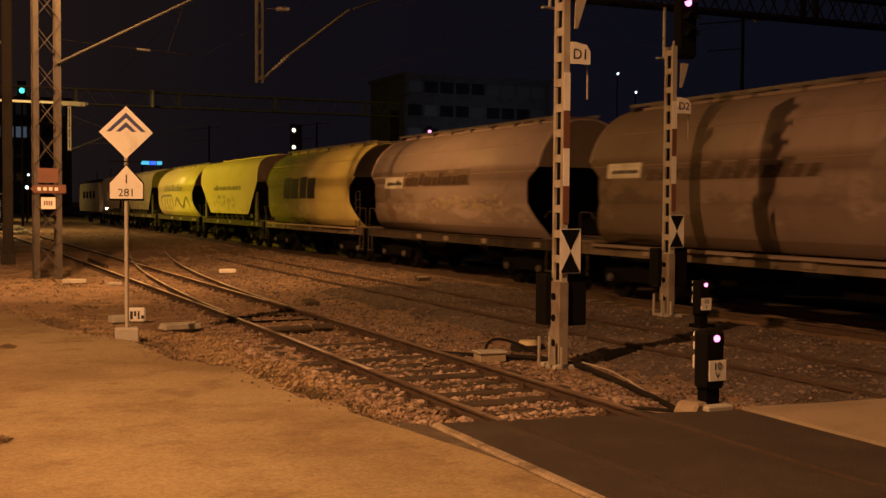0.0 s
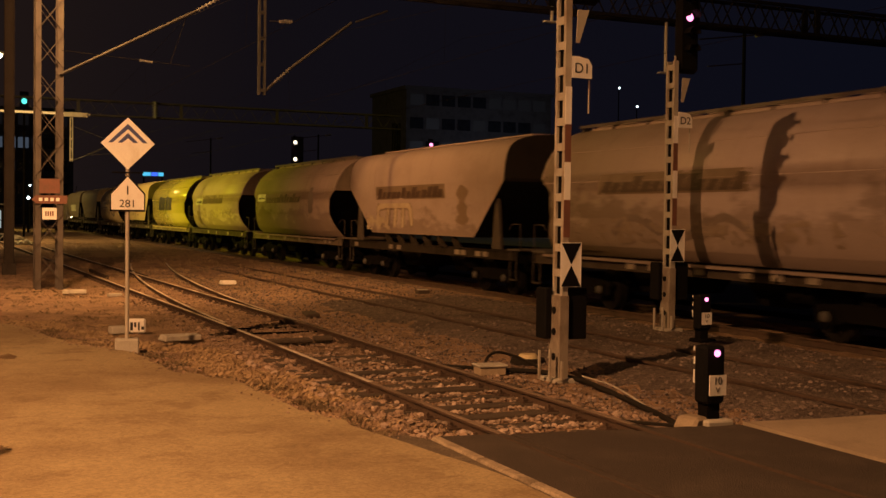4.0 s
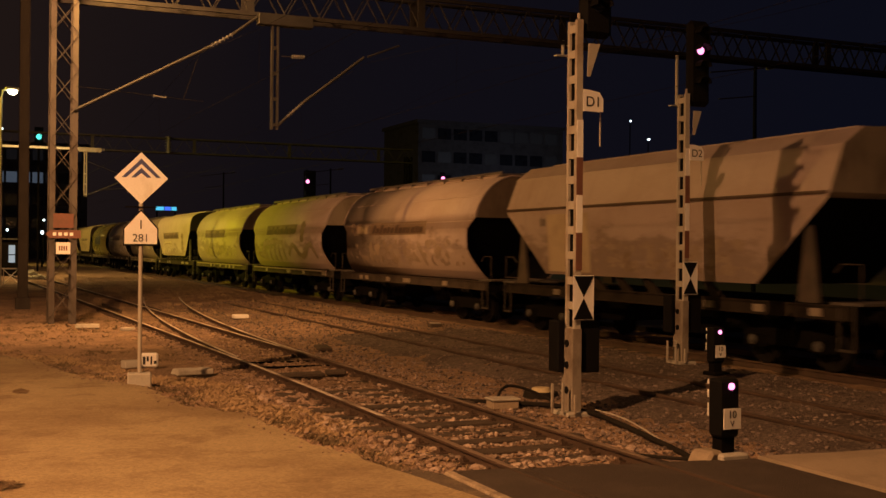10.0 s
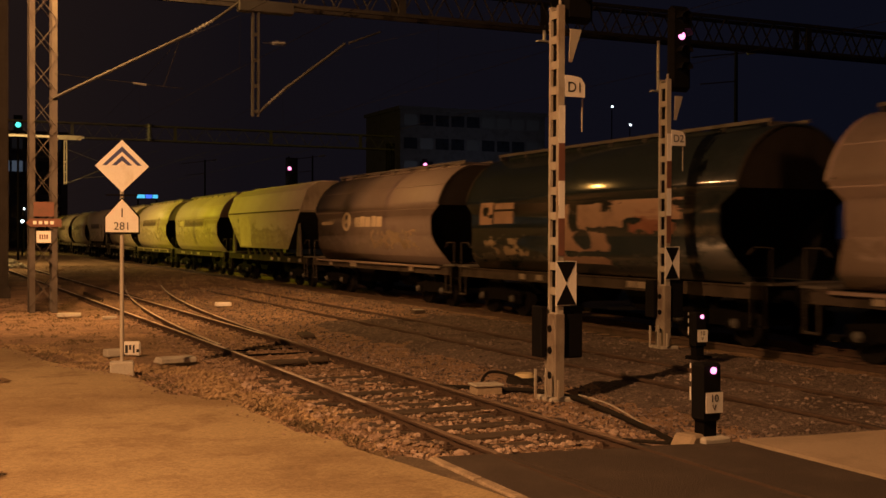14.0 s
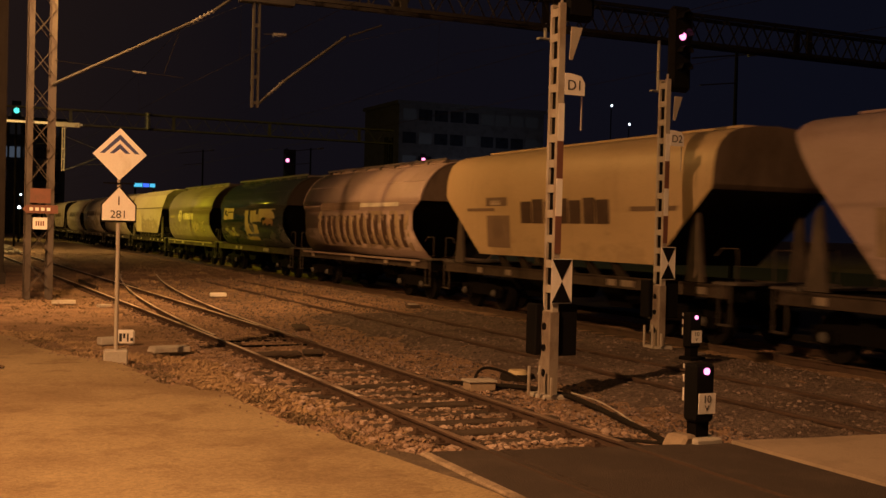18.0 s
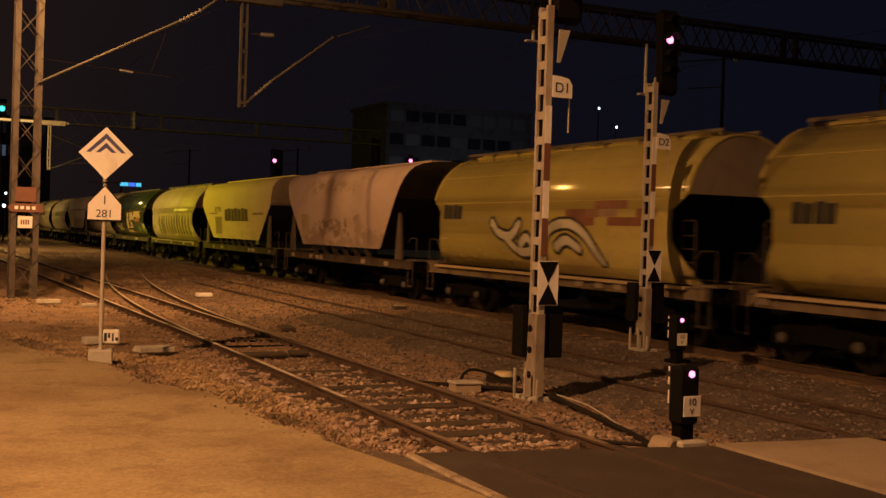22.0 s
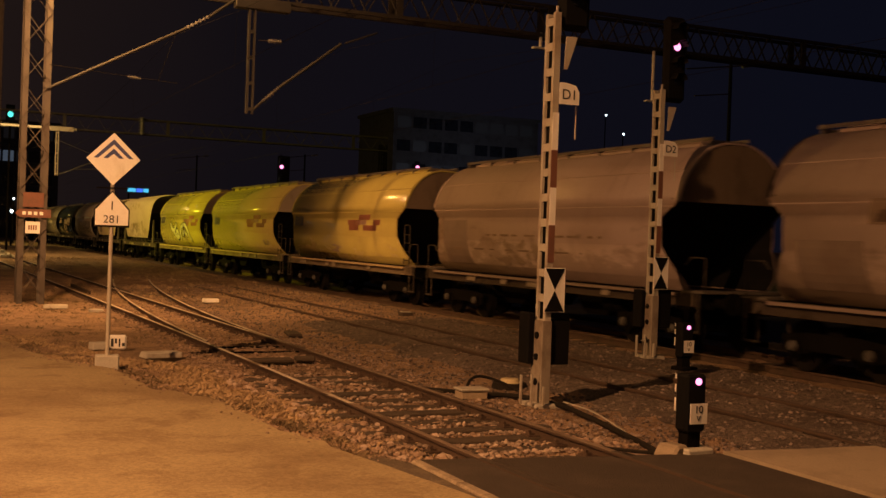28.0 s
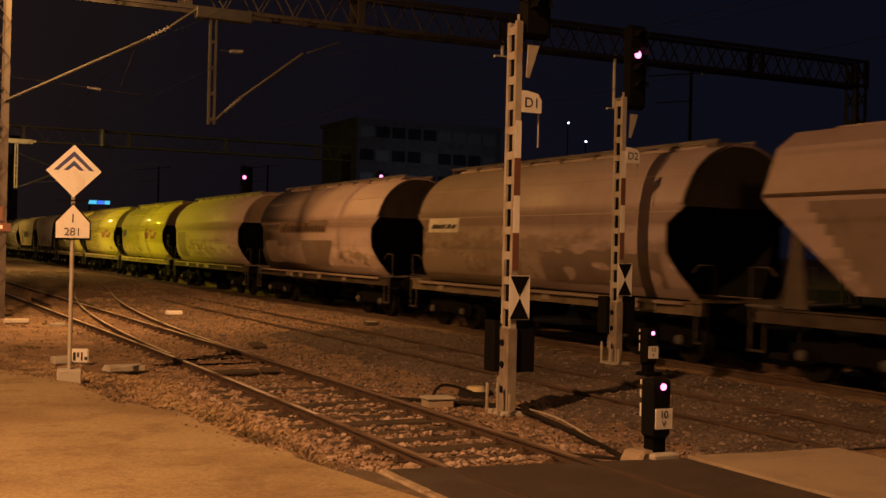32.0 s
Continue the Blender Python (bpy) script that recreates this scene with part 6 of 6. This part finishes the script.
        part("edge_mark", bm, M_WHITE, g)
    return g


dwarf_signal((7.43, 9.68, 0), 1.0, "black dwarf signal with a red light beside the crossing")
dwarf_signal((12.28, 16.24, 0), 1.0, "black dwarf signal with a red light between the tracks")

# ---- small things on the ground ----


def slab(x, y, w, d, h, turn, material, label, category="slab", z=-0.12):
    bm = bmesh.new()
    box(bm, -w / 2, w / 2, -d / 2, d / 2, 0, h)
    for v in bm.verts:
        v.co.x += 0.06 * w * noise.noise(v.co * 9 + Vector((x, y, 0)))
        v.co.y += 0.12 * d * noise.noise(v.co * 9 + Vector((y, x, 0)))
    return solid("concrete_slab" if category == "slab" else category, bm, material, label, category, place=(x, y, z), bevel=0.015, turn=turn)


slab(3.92, 20.0, 0.66, 0.34, 0.10, 8, M_CONC, "broken pale concrete slab lying beside the rail", z=-0.1)
slab(3.05, 21.4, 0.30, 0.22, 0.14, 12, M_CONC, "small pale concrete block in the weeds", z=-0.1)
slab(3.47, 32.6, 0.62, 0.4, 0.10, -6, M_CONC, "pale concrete slab at the foot of the lattice mast", z=-0.12)
slab(4.35, 31.2, 0.34, 0.25, 0.08, 14, M_CONC, "pale stone slab by the track", z=-0.12)
slab(8.49, 35.7, 0.5, 0.3, 0.12, 0, M_WHITE, "short white painted stone between the tracks", z=-0.12)
slab(9.37, 53.6, 1.0, 0.4, 0.12, 0, M_CONC, "pale concrete trough cover", z=-0.12)
slab(10.4, 20.3, 0.9, 0.35, 0.06, 0, M_CONC, "flat pale slab behind the signal mast", z=-0.12)
slab(5.55, 18.95, 0.85, 0.26, 0.07, 3, M_SLEEPER, "dark wooden board lying between the rails", "board", z=-0.09)
slab(6.25, 19.1, 0.35, 0.22, 0.08, -12, M_SLEEPER, "short dark wooden board by the points", "board", z=-0.09)
slab(7.62, 24.2, 0.9, 0.3, 0.07, 80, M_SLEEPER, "dark wooden board beside the points", "board", z=-0.11)


def painted_stone():
    g = thing("marker_stone", (3.42, 21.6, -0.12), "white painted marker stone with black marks", "stone", turn=-10)
    bm = bmesh.new()
    box(bm, -0.16, 0.16, -0.08, 0.08, 0, 0.27)
    body = part("body", bm, M_WHITE, g, bevel=0.03)
    for x0, z0, w, h in ((-0.12, 0.06, 0.05, 0.15), (-0.05, 0.12, 0.04, 0.09), (0.02, 0.06, 0.03, 0.15), (0.08, 0.07, 0.05, 0.06)):
        bm = bmesh.new()
        box(bm, x0, x0 + w, -0.085, -0.081, z0, z0 + h)
        part("paint_bar", bm, M_LETTER, body)


painted_stone()


def cable_box():
    g = thing("cable_box", (7.27, 14.52, -0.13), "pale concrete cable box beside the rail", "box", turn=-4)
    bm = bmesh.new()
    box(bm, -0.20, 0.20, -0.14, 0.14, 0, 0.12)
    part("body", bm, M_SLAB, g, bevel=0.012)
    bm = bmesh.new()
    box(bm, -0.22, 0.22, -0.16, 0.16, 0.12, 0.155)
    part("lid", bm, M_CONC, g, bevel=0.01)


cable_box()


def hose(label, path, r, material=None):
    bm = bmesh.new()
    pts = []
    n = len(path)
    for k in range(n - 1):
        p0, p1, p2, p3 = (Vector(path[max(0, min(n - 1, k + d))]) for d in (-1, 0, 1, 2))
        for s in range(6):
            f = s / 6
            pts.append(0.5 * (2 * p1 + (p2 - p0) * f + (2 * p0 - 5 * p1 + 4 * p2 - p3) * f * f + (3 * p1 - p0 - 3 * p2 + p3) * f ** 3))
    pts.append(Vector(path[-1]))
    sweep(bm, pts, r, 8)
    return solid("cable", bm, material or M_RUBBER, label, "cable", "cables at the signal")


hose("black hose looping beside the manhole", [(7.42, 15.0, -0.1), (7.5, 15.05, 0.05), (7.68, 15.1, 0.11), (7.95, 15.05, 0.05), (8.15, 14.9, -0.05), (8.2, 14.7, -0.1)], 0.022)
hose("thick black cable along the ground from the signal", [(6.95, 15.5, -0.12), (7.5, 14.75, -0.1), (7.95, 14.3, -0.09), (8.12, 13.42, -0.1), (7.98, 12.6, -0.1), (7.82, 11.87, -0.1), (7.66, 11.2, -0.1), (7.54, 10.64, -0.11), (7.4, 10.1, -0.12)], 0.036)
hose("thin pale cable beside the black one", [(8.2, 13.5, -0.06), (8.04, 12.6, -0.03), (7.90, 11.95, -0.05), (7.74, 11.3, -0.09)], 0.010, M_CONC)
hose("black cable between dwarf signal and rail", [(7.45, 9.6, -0.02), (7.1, 9.95, -0.05), (6.9, 10.6, -0.1)], 0.02)

cap = thing("manhole_cap", (8.38, 15.42, -0.13), "low manhole with a pale domed lid beside the signal mast", "manhole")
# rim takes black cable colour as the shade below the lid
bm = bmesh.new()
rod(bm, (0, 0, -0.05), (0, 0, 0.09), 0.30, 20, 0.26)
part("rim", bm, M_RUBBER, cap, "rim coloured black for the shade under the lid")
bm = bmesh.new()
rod(bm, (0, 0, 0.09), (0, 0, 0.15), 0.17, 20, 0.13)
part("lid", bm, M_PALELID, cap)

bm = bmesh.new()
prism(bm, [(-0.15, 0), (0.15, 0), (0.19, 0.1), (0.12, 0.2), (-0.1, 0.21), (-0.18, 0.1)], "y", -0.14, 0.14)
solid("boulder", bm, M_SLAB, "pale angular boulder by the dwarf signal", "stone", place=(7.27, 9.72, -0.13), bevel=0.03, turn=15)


def track_box(place, label):
    g = thing("track_box", place, label, "box")
    bm = bmesh.new()
    box(bm, -0.18, 0.18, -0.14, 0.14, 0, 0.20)
    part("body", bm, M_SLEEPER, g, bevel=0.03)
    bm = bmesh.new()
    box(bm, -0.13, 0.13, -0.11, 0.11, 0.20, 0.225)
    part("lid", bm, M_CONC, g, bevel=0.01)


track_box((12.35, 28.9, -0.12), "small dark track box with a pale lid")


def weeds(name, label, count, seed, pick, height, material=None, lean=0.6):
    """Dry stems in tufts, joined."""
    rng = random.Random(seed)
    verts, faces = [], []
    for _ in range(count):
        x0, y0 = pick(rng)
        base = ground_height(x0, y0)
        for _ in range(rng.randint(5, 9)):
            x, y = x0 + rng.gauss(0, 0.07), y0 + rng.gauss(0, 0.07)
            a, h = rng.uniform(0, 6.28), rng.uniform(*height)
            lx, ly = math.cos(a) * h * lean, math.sin(a) * h * lean
            w = 0.006
            b = len(verts)
            px, py = -math.sin(a) * w, math.cos(a) * w
            verts += [(x - px, y - py, base - 0.01), (x + px, y + py, base - 0.01), (x + lx * 0.4 + px, y + ly * 0.4 + py, base + h * 0.7), (x + lx, y + ly, base + h)]
            faces += [(b, b + 1, b + 2), (b, b + 2, b + 3)]
    me = bpy.data.meshes.new(name)
    me.from_pydata(verts, [], faces)
    me.materials.append(material or M_WEED)
    return tagged(new(name, me), label, "weeds", kind="stuff")


weeds("dry_weeds", "dry brown weeds along the edge of the pavement", 330, 11, beside(1.6, 10.2, 25), (0.012, 0.04), None, 1.8)


def patches(rng):
    """Mats of weeds that leave bare dirt between them."""
    while True:
        y = rng.uniform(10.4, 27)
        x = edge_x(y) + rng.uniform(0.0, 2.0)
        if x < 4.85 and noise.noise((x * 0.9, y * 0.7, 21)) > 0.02:
            return x, y


def clumps(rng):
    k = rng.randrange(26)
    y = 10.6 + 0.47 * k + 0.5 * math.sin(k * 2.3)
    return edge_x(y) + 0.05 + 0.3 * abs(math.sin(k * 1.7)) + rng.gauss(0, 0.10), y + rng.gauss(0, 0.14)


weeds("withered_weeds", "dark withered weed clumps at the edge of the pavement", 420, 14, clumps, (0.012, 0.045), M_DARKWEED, 1.6)
weeds("dry_weeds", "low matted weeds in the dirt beside the near rail", 1700, 15, patches, (0.014, 0.05), None, 1.6)
weeds("dry_weeds", "sparse dry weeds round the lattice mast", 330, 12, strip(0.5, 4.6, 22, 42), (0.02, 0.07), M_DARKWEED, 1.5)
weeds("dry_weeds", "low weeds between the far tracks", 1100, 13, strip(5.0, 13.0, 34, 80), (0.03, 0.11))

# ---- the yard lamp and the distance ----


def yard_lamp():
    g = thing("yard_lamp", (2.40, 66.0, 0), "tall pale lamp post with a bright lantern", "lamp post")
    bm = bmesh.new()
    rod(bm, (0, 0, GROUND_Z - 0.1), (0, 0, 10.2), 0.11, 12, 0.07)
    part("pole", bm, M_STEEL, g)
    bm = bmesh.new()
    sweep(bm, [(0, 0, 10.1), (0.08, 0, 10.55), (0.35, 0, 10.7)], 0.05, 8)
    part("arm", bm, M_STEEL, g)
    bm = bmesh.new()
    box(bm, 0.2, 0.95, -0.2, 0.2, 10.62, 10.76)
    part("lantern", bm, M_STEEL, g, bevel=0.05)
    bm = bmesh.new()
    bmesh.ops.create_uvsphere(bm, u_segments=14, v_segments=8, radius=0.23, matrix=Matrix.Translation((0.58, 0, 10.54)) @ Matrix.Diagonal((1.1, 0.8, 0.75, 1)))
    part("bowl", bm, M_LAMPLIGHT, g, "glowing bowl", smooth=True)


yard_lamp()


def far_light(name, place, r, material, label, mast=True):
    g = thing(name, (place[0], place[1], 0), label, "light", "distant lights")
    bm = bmesh.new()
    bmesh.ops.create_uvsphere(bm, u_segments=10, v_segments=6, radius=r, matrix=Matrix.Translation((0, 0, place[2])))
    part("bulb", bm, material, g, smooth=True)
    if mast:
        bm = bmesh.new()
        rod(bm, (0, r, GROUND_Z - 0.2), (0, r, place[2] + 0.5), 0.09, 8)
        part("mast", bm, M_DARKSTEEL, g)
        if name == "distant_signal":
            bm = bmesh.new()
            box(bm, -0.35, 0.35, r * 0.5, r * 0.5 + 0.15, place[2] - 0.7, place[2] + 0.8)
            part("board", bm, M_BLACK, g)




def changing_signal():
    """A far signal that drops from two white lights to red: added sliding shutters cover and clear its lenses."""
    g = thing("distant_signal", (41.86, 140, 0), "distant signal changing from two white lights to red", "light", "distant lights")
    bm = bmesh.new()
    rod(bm, (0, 0.35, GROUND_Z - 0.2), (0, 0.35, 12.3), 0.09, 8)
    part("mast", bm, M_DARKSTEEL, g)
    bm = bmesh.new()
    box(bm, -0.45, 1.1, 0.1, 0.3, 8.5, 12.1)
    part("board", bm, M_BLACK, g)
    for z, m, early in ((11.35, M_WARMWHITE, True), (10.7, M_REDLIGHT, False), (9.2, M_WARMWHITE, True)):
        bm = bmesh.new()
        bmesh.ops.create_uvsphere(bm, u_segments=10, v_segments=6, radius=0.25, matrix=Matrix.Translation((0, 0, z)) @ Matrix.Diagonal((1, 0.5, 1, 1)))
        part("lens", bm, m, g, smooth=True)
        # added cover; the lens behind it stays lit throughout
        bm = bmesh.new()
        box(bm, -0.31, 0.31, -0.2, -0.16, -0.31, 0.31)
        SHUTTERS.append((part("shutter", bm, M_BLACK, g), z, 0.68 if early else 0.0, 0.0 if early else 0.68))


SHUTTERS = []
changing_signal()
far_light("distant_signal", (60.8, 140, 11.75), 0.25, M_REDLIGHT, "distant signal glowing red above the wagons")
far_light("distant_lamp", (103.4, 160, 23.8), 0.16, M_COLD, "distant cold white lamp")
far_light("distant_lamp", (107.0, 160, 20.9), 0.18, M_COLD, "distant cold white lamp")
far_light("distant_signal", (6.62, 100, 11.24), 0.24, M_GREENLIGHT, "distant signal glowing blue-green above the portal")
far_light("distant_lamp", (3.7, 100, 11.74), 0.12, M_COLD, "distant faint cold lamp")
far_light("distant_lamp", (8.34, 120, 3.45), 0.16, M_COLD, "low distant white lamp beside the yard")
far_light("distant_lamp", (9.9, 140, 5.13), 0.12, M_COLD, "low distant white lamp beyond the yard")
far_light("distant_lamp", (5.06, 120, 3.67), 0.12, M_COLD, "low distant white lamp by the kiosk")
far_light("distant_lamp", (22.8, 220, 1.6), 0.34, M_COLD, "bright cold lamp low beyond the train")
far_light("distant_lamp", (25.6, 220, 1.4), 0.2, M_COLD, "cold lamp low beyond the train")
# post and bulb added for the facade's fill light
far_light("unseen_street_lamp", (74.0, 134.0, 9.0), 0.2, M_COLD, "added cold lamp hidden behind the train to light the building")
far_light("distant_lamp", (73.0, 160, 17.0), 0.12, M_COLD, "distant small cold white lamp")


def building(place, w, d, h, floors, bays, lit, label):
    g = thing("office_building", place, label, "building", "distant buildings")
    bm = bmesh.new()
    box(bm, 0, w, 0, d, -0.4, h)
    part("wall", bm, M_DUST, g)
    bm = bmesh.new()
    box(bm, -0.3, w + 0.3, -0.3, d + 0.3, h, h + 0.5)
    part("roof", bm, M_DUST, g)
    rng = random.Random(int(w * 7))
    fh = h / floors
    for f in range(floors):
        for b in range(bays):
            x0 = 0.6 + b * (w - 1.2) / bays
            x1 = x0 + (w - 1.2) / bays * 0.82
            bm = bmesh.new()
            box(bm, x0, x1, -0.06, 0.05, f * fh + fh * 0.35, f * fh + fh * 0.82)
            part("window", bm, M_HALL if (f, b) in lit else M_ROOM if rng.random() < 0.3 else M_WINDOW, g)


building((62.0, 152.0, 0), 24.0, 14.0, 20.5, 6, 9, set(), "dark distant office block with dim windows")
building((-20.0, 190.0, 0), 40.0, 12.0, 18.0, 5, 20, {(3, 13), (3, 14), (3, 15), (3, 16)}, "dark distant building with a lit window row")


def lit_sign():
    g = thing("lit_sign", (28.3, 165.0, 0), "distant lit sign in cyan and blue", "sign")
    bm = bmesh.new()
    box(bm, -1.55, 1.55, 0, 0.4, 7.3, 7.98)
    part("case", bm, M_BLACK, g)
    for x0, x1, m in ((-1.5, -0.35, M_CYAN), (-0.25, 0.6, M_BLUELIGHT), (0.7, 1.45, M_CYAN)):
        bm = bmesh.new()
        box(bm, x0, x1, -0.05, -0.01, 7.38, 7.90)
        part("panel", bm, m, g)
    for x in (-1.3, 1.3):
        bm = bmesh.new()
        rod(bm, (x, 0.2, -0.3), (x, 0.2, 7.3), 0.12)
        part("post", bm, M_DARKSTEEL, g)


lit_sign()


def far_mast(x, y, h, label):
    g = thing("catenary_mast", (x, y, 0), label, "mast", "distant catenary masts")
    bm = bmesh.new()
    rod(bm, (0, 0, -0.3), (0, 0, h), 0.13, 8, 0.09)
    part("post", bm, M_DARKSTEEL, g)
    bm = bmesh.new()
    rod(bm, (-3.0, 0, h - 0.6), (0.6, 0, h - 0.1), 0.04, 6)
    rod(bm, (-2.4, 0, h - 2.0), (0, 0, h - 1.7), 0.035, 6)
    part("bracket", bm, M_MAST, g)
    insulator(g, (0.75, 0, h - 0.1), (1.5, 0, h + 0.05), 0.12)


far_mast(40.3, 50, 12.4, "slim grey mast beyond the goods train")
far_mast(31.0, 140, 11.5, "slim distant catenary mast")
far_mast(38.5, 120, 11.0, "slim distant catenary mast behind the wagons")


def litter(x, y, w, d, seed, label):
    """A small flat heap of dead leaves and grit."""
    rng = random.Random(seed)
    verts, faces = [], []
    for _ in range(320):
        a, r = rng.uniform(0, 6.28), rng.random() ** 0.9
        px, py = w * r * math.cos(a), d * r * math.sin(a)
        z = 0.004 + 0.045 * (1 - r) * rng.random()
        t, s, tilt = rng.uniform(0, 6.28), rng.uniform(0.012, 0.03), rng.uniform(0, 0.012)
        b = len(verts)
        for k in range(4):
            q = t + k * 1.57
            verts.append((px + s * math.cos(q), py + s * (0.6 if k % 2 else 1) * math.sin(q), z + (tilt if k == 0 else 0)))
        faces.append((b, b + 1, b + 2, b + 3))
    me = bpy.data.meshes.new("leaf_litter")
    me.from_pydata(verts, [], faces)
    me.materials.append(M_LITTER)
    ob = tagged(new("leaf_litter", me), label, "litter", kind="stuff")
    ob.matrix_basis = pose(x, y, 0.001)


litter(0.95, 17.6, 0.11, 0.28, 31, "small dark heap of dead leaves on the pavement")
# flakes added in place of a soft brown stain
litter(0.42, 10.75, 0.18, 0.22, 32, "leaf flakes standing in for a brown stain on the pavement")


def kiosk():
    g = thing("kiosk", (4.15, 90.0, -0.15), "small dark kiosk with a lit white window", "kiosk")
    bm = bmesh.new()
    box(bm, -0.9, 0.6, 0, 1.4, 0, 2.7)
    part("body", bm, M_DARKSTEEL, g, bevel=0.03)
    bm = bmesh.new()
    box(bm, -1.05, 0.75, -0.15, 1.55, 2.7, 2.82)
    part("roof", bm, M_TUBE, g)
    for z0, z1 in ((1.0, 1.55), (1.62, 2.3)):
        bm = bmesh.new()
        box(bm, -0.25, 0.2, -0.03, -0.005, z0, z1)
        part("window", bm, M_HALL_BRIGHT, g, "lit white window")


kiosk()


def barrier():
    g = thing("road_barrier", (3.25, 72.0, -0.15), "low white crossed barrier at the edge of the yard", "barrier")
    for a, b in (((-0.4, 0.05), (0.4, 0.85)), ((0.4, 0.05), (-0.4, 0.85))):
        bm = bmesh.new()
        bar(bm, (a[0], 0, a[1]), (b[0], 0, b[1]), 0.10, 0.04)
        part("diagonal", bm, M_WHITE, g)
    for x in (-0.4, 0.4):
        bm = bmesh.new()
        bar(bm, (x, 0.05, 0), (x, 0.05, 0.95), 0.06, 0.06)
        part("leg", bm, M_STEEL, g)
    bm = bmesh.new()
    bar(bm, (-0.5, 0, 0.9), (0.5, 0, 0.9), 0.04, 0.08)
    part("top_rail", bm, M_WHITE, g)


barrier()

heap_rng = random.Random(44)
for k in range(7):
    bm = bmesh.new()
    bmesh.ops.create_icosphere(bm, subdivisions=2, radius=0.3)
    sc = Vector((heap_rng.uniform(0.8, 1.6), heap_rng.uniform(0.7, 1.2), heap_rng.uniform(0.6, 1.1)))
    for v in bm.verts:
        v.co = Vector((v.co.x * sc.x, v.co.y * sc.y, max(-0.1, v.co.z * sc.z))) * (1 + 0.5 * noise.noise(v.co * 4 + Vector((k * 3, 0, 0))))
    solid("boulder", bm, M_CONC, "grey rubble boulder in a heap beside the yard", "stone", "rubble heap",
          place=(4.55 + 0.17 * k, 80 + heap_rng.uniform(-0.5, 0.5), heap_rng.choice((-0.05, -0.05, 0.3)) if 0 < k < 6 else -0.05))


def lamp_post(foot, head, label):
    """A post added out of view, whose lantern hangs over its light."""
    g = thing("unseen_street_lamp", (foot[0], foot[1], 0), label, "lamp post", "street lamps")
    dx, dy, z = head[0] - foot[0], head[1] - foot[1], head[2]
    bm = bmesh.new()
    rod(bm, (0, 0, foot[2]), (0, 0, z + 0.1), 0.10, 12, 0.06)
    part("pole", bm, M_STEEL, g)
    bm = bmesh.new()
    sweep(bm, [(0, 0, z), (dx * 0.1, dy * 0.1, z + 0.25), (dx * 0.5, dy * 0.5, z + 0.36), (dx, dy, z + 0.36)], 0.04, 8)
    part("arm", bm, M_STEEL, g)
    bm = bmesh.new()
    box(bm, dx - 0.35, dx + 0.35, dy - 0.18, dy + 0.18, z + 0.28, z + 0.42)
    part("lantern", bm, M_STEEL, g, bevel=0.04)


# posts are added to go with the lights; none stands in view
lamp_post((-1.0, 26.5, -0.3), (1.3, 26.5, 11.6), "unseen street lamp post added over the left ground's fill light")
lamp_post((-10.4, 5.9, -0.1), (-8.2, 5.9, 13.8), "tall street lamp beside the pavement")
lamp_post((-16.0, -16.4, -0.1), (-14.0, -16.4, 11.5), "unseen street lamp post added over the rear fill light")
lamp_post((-16.0, 67.0, -0.3), (-14.0, 67.0, 12.5), "unseen yard lamp post added behind the light-blocking wall")
lamp_post((-3.0, 132.0, -0.3), (-1.0, 132.0, 8.5), "unseen yard lamp post added over the farthest fill light")
lamp_post((0.4, 84.0, -0.3), (2.5, 84.0, 10.6), "unseen yard lamp post added by the far portal")
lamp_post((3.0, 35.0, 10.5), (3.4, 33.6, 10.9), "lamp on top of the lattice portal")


# ---- what moves: the train draws away along its track ----
def gone(t):
    """How far the train has come at a time, against half way through."""
    b = (t - 16) / 16
    return 116.863 * b - 2.980 * b * b


def motions():
    for ob, centre in WAGONS:
        walk(ob, [(t, pose(TRAIN_X, centre + gone(t), 0)) for t in range(33)])
    for ob, z, before, after in SHUTTERS:
        walk(ob, [(t, pose(x, 0, z)) for t, x in ((0, before), (4.2, before), (4.8, after), (32, after))])
    lead = {}
    for ob, dy in WHEELSETS:
        if dy not in lead:
            walk(ob, [(k / 15, pose(0, dy, 0.46, -math.degrees(gone(k / 15) / 0.46))) for k in range(481)])
            lead[dy] = ob
        else:
            ob.rotation_mode = "QUATERNION"
            ob.animation_data_create()
            ob.animation_data.action = lead[dy].animation_data.action
            ob.animation_data.action_slot = lead[dy].animation_data.action_slot


motions()
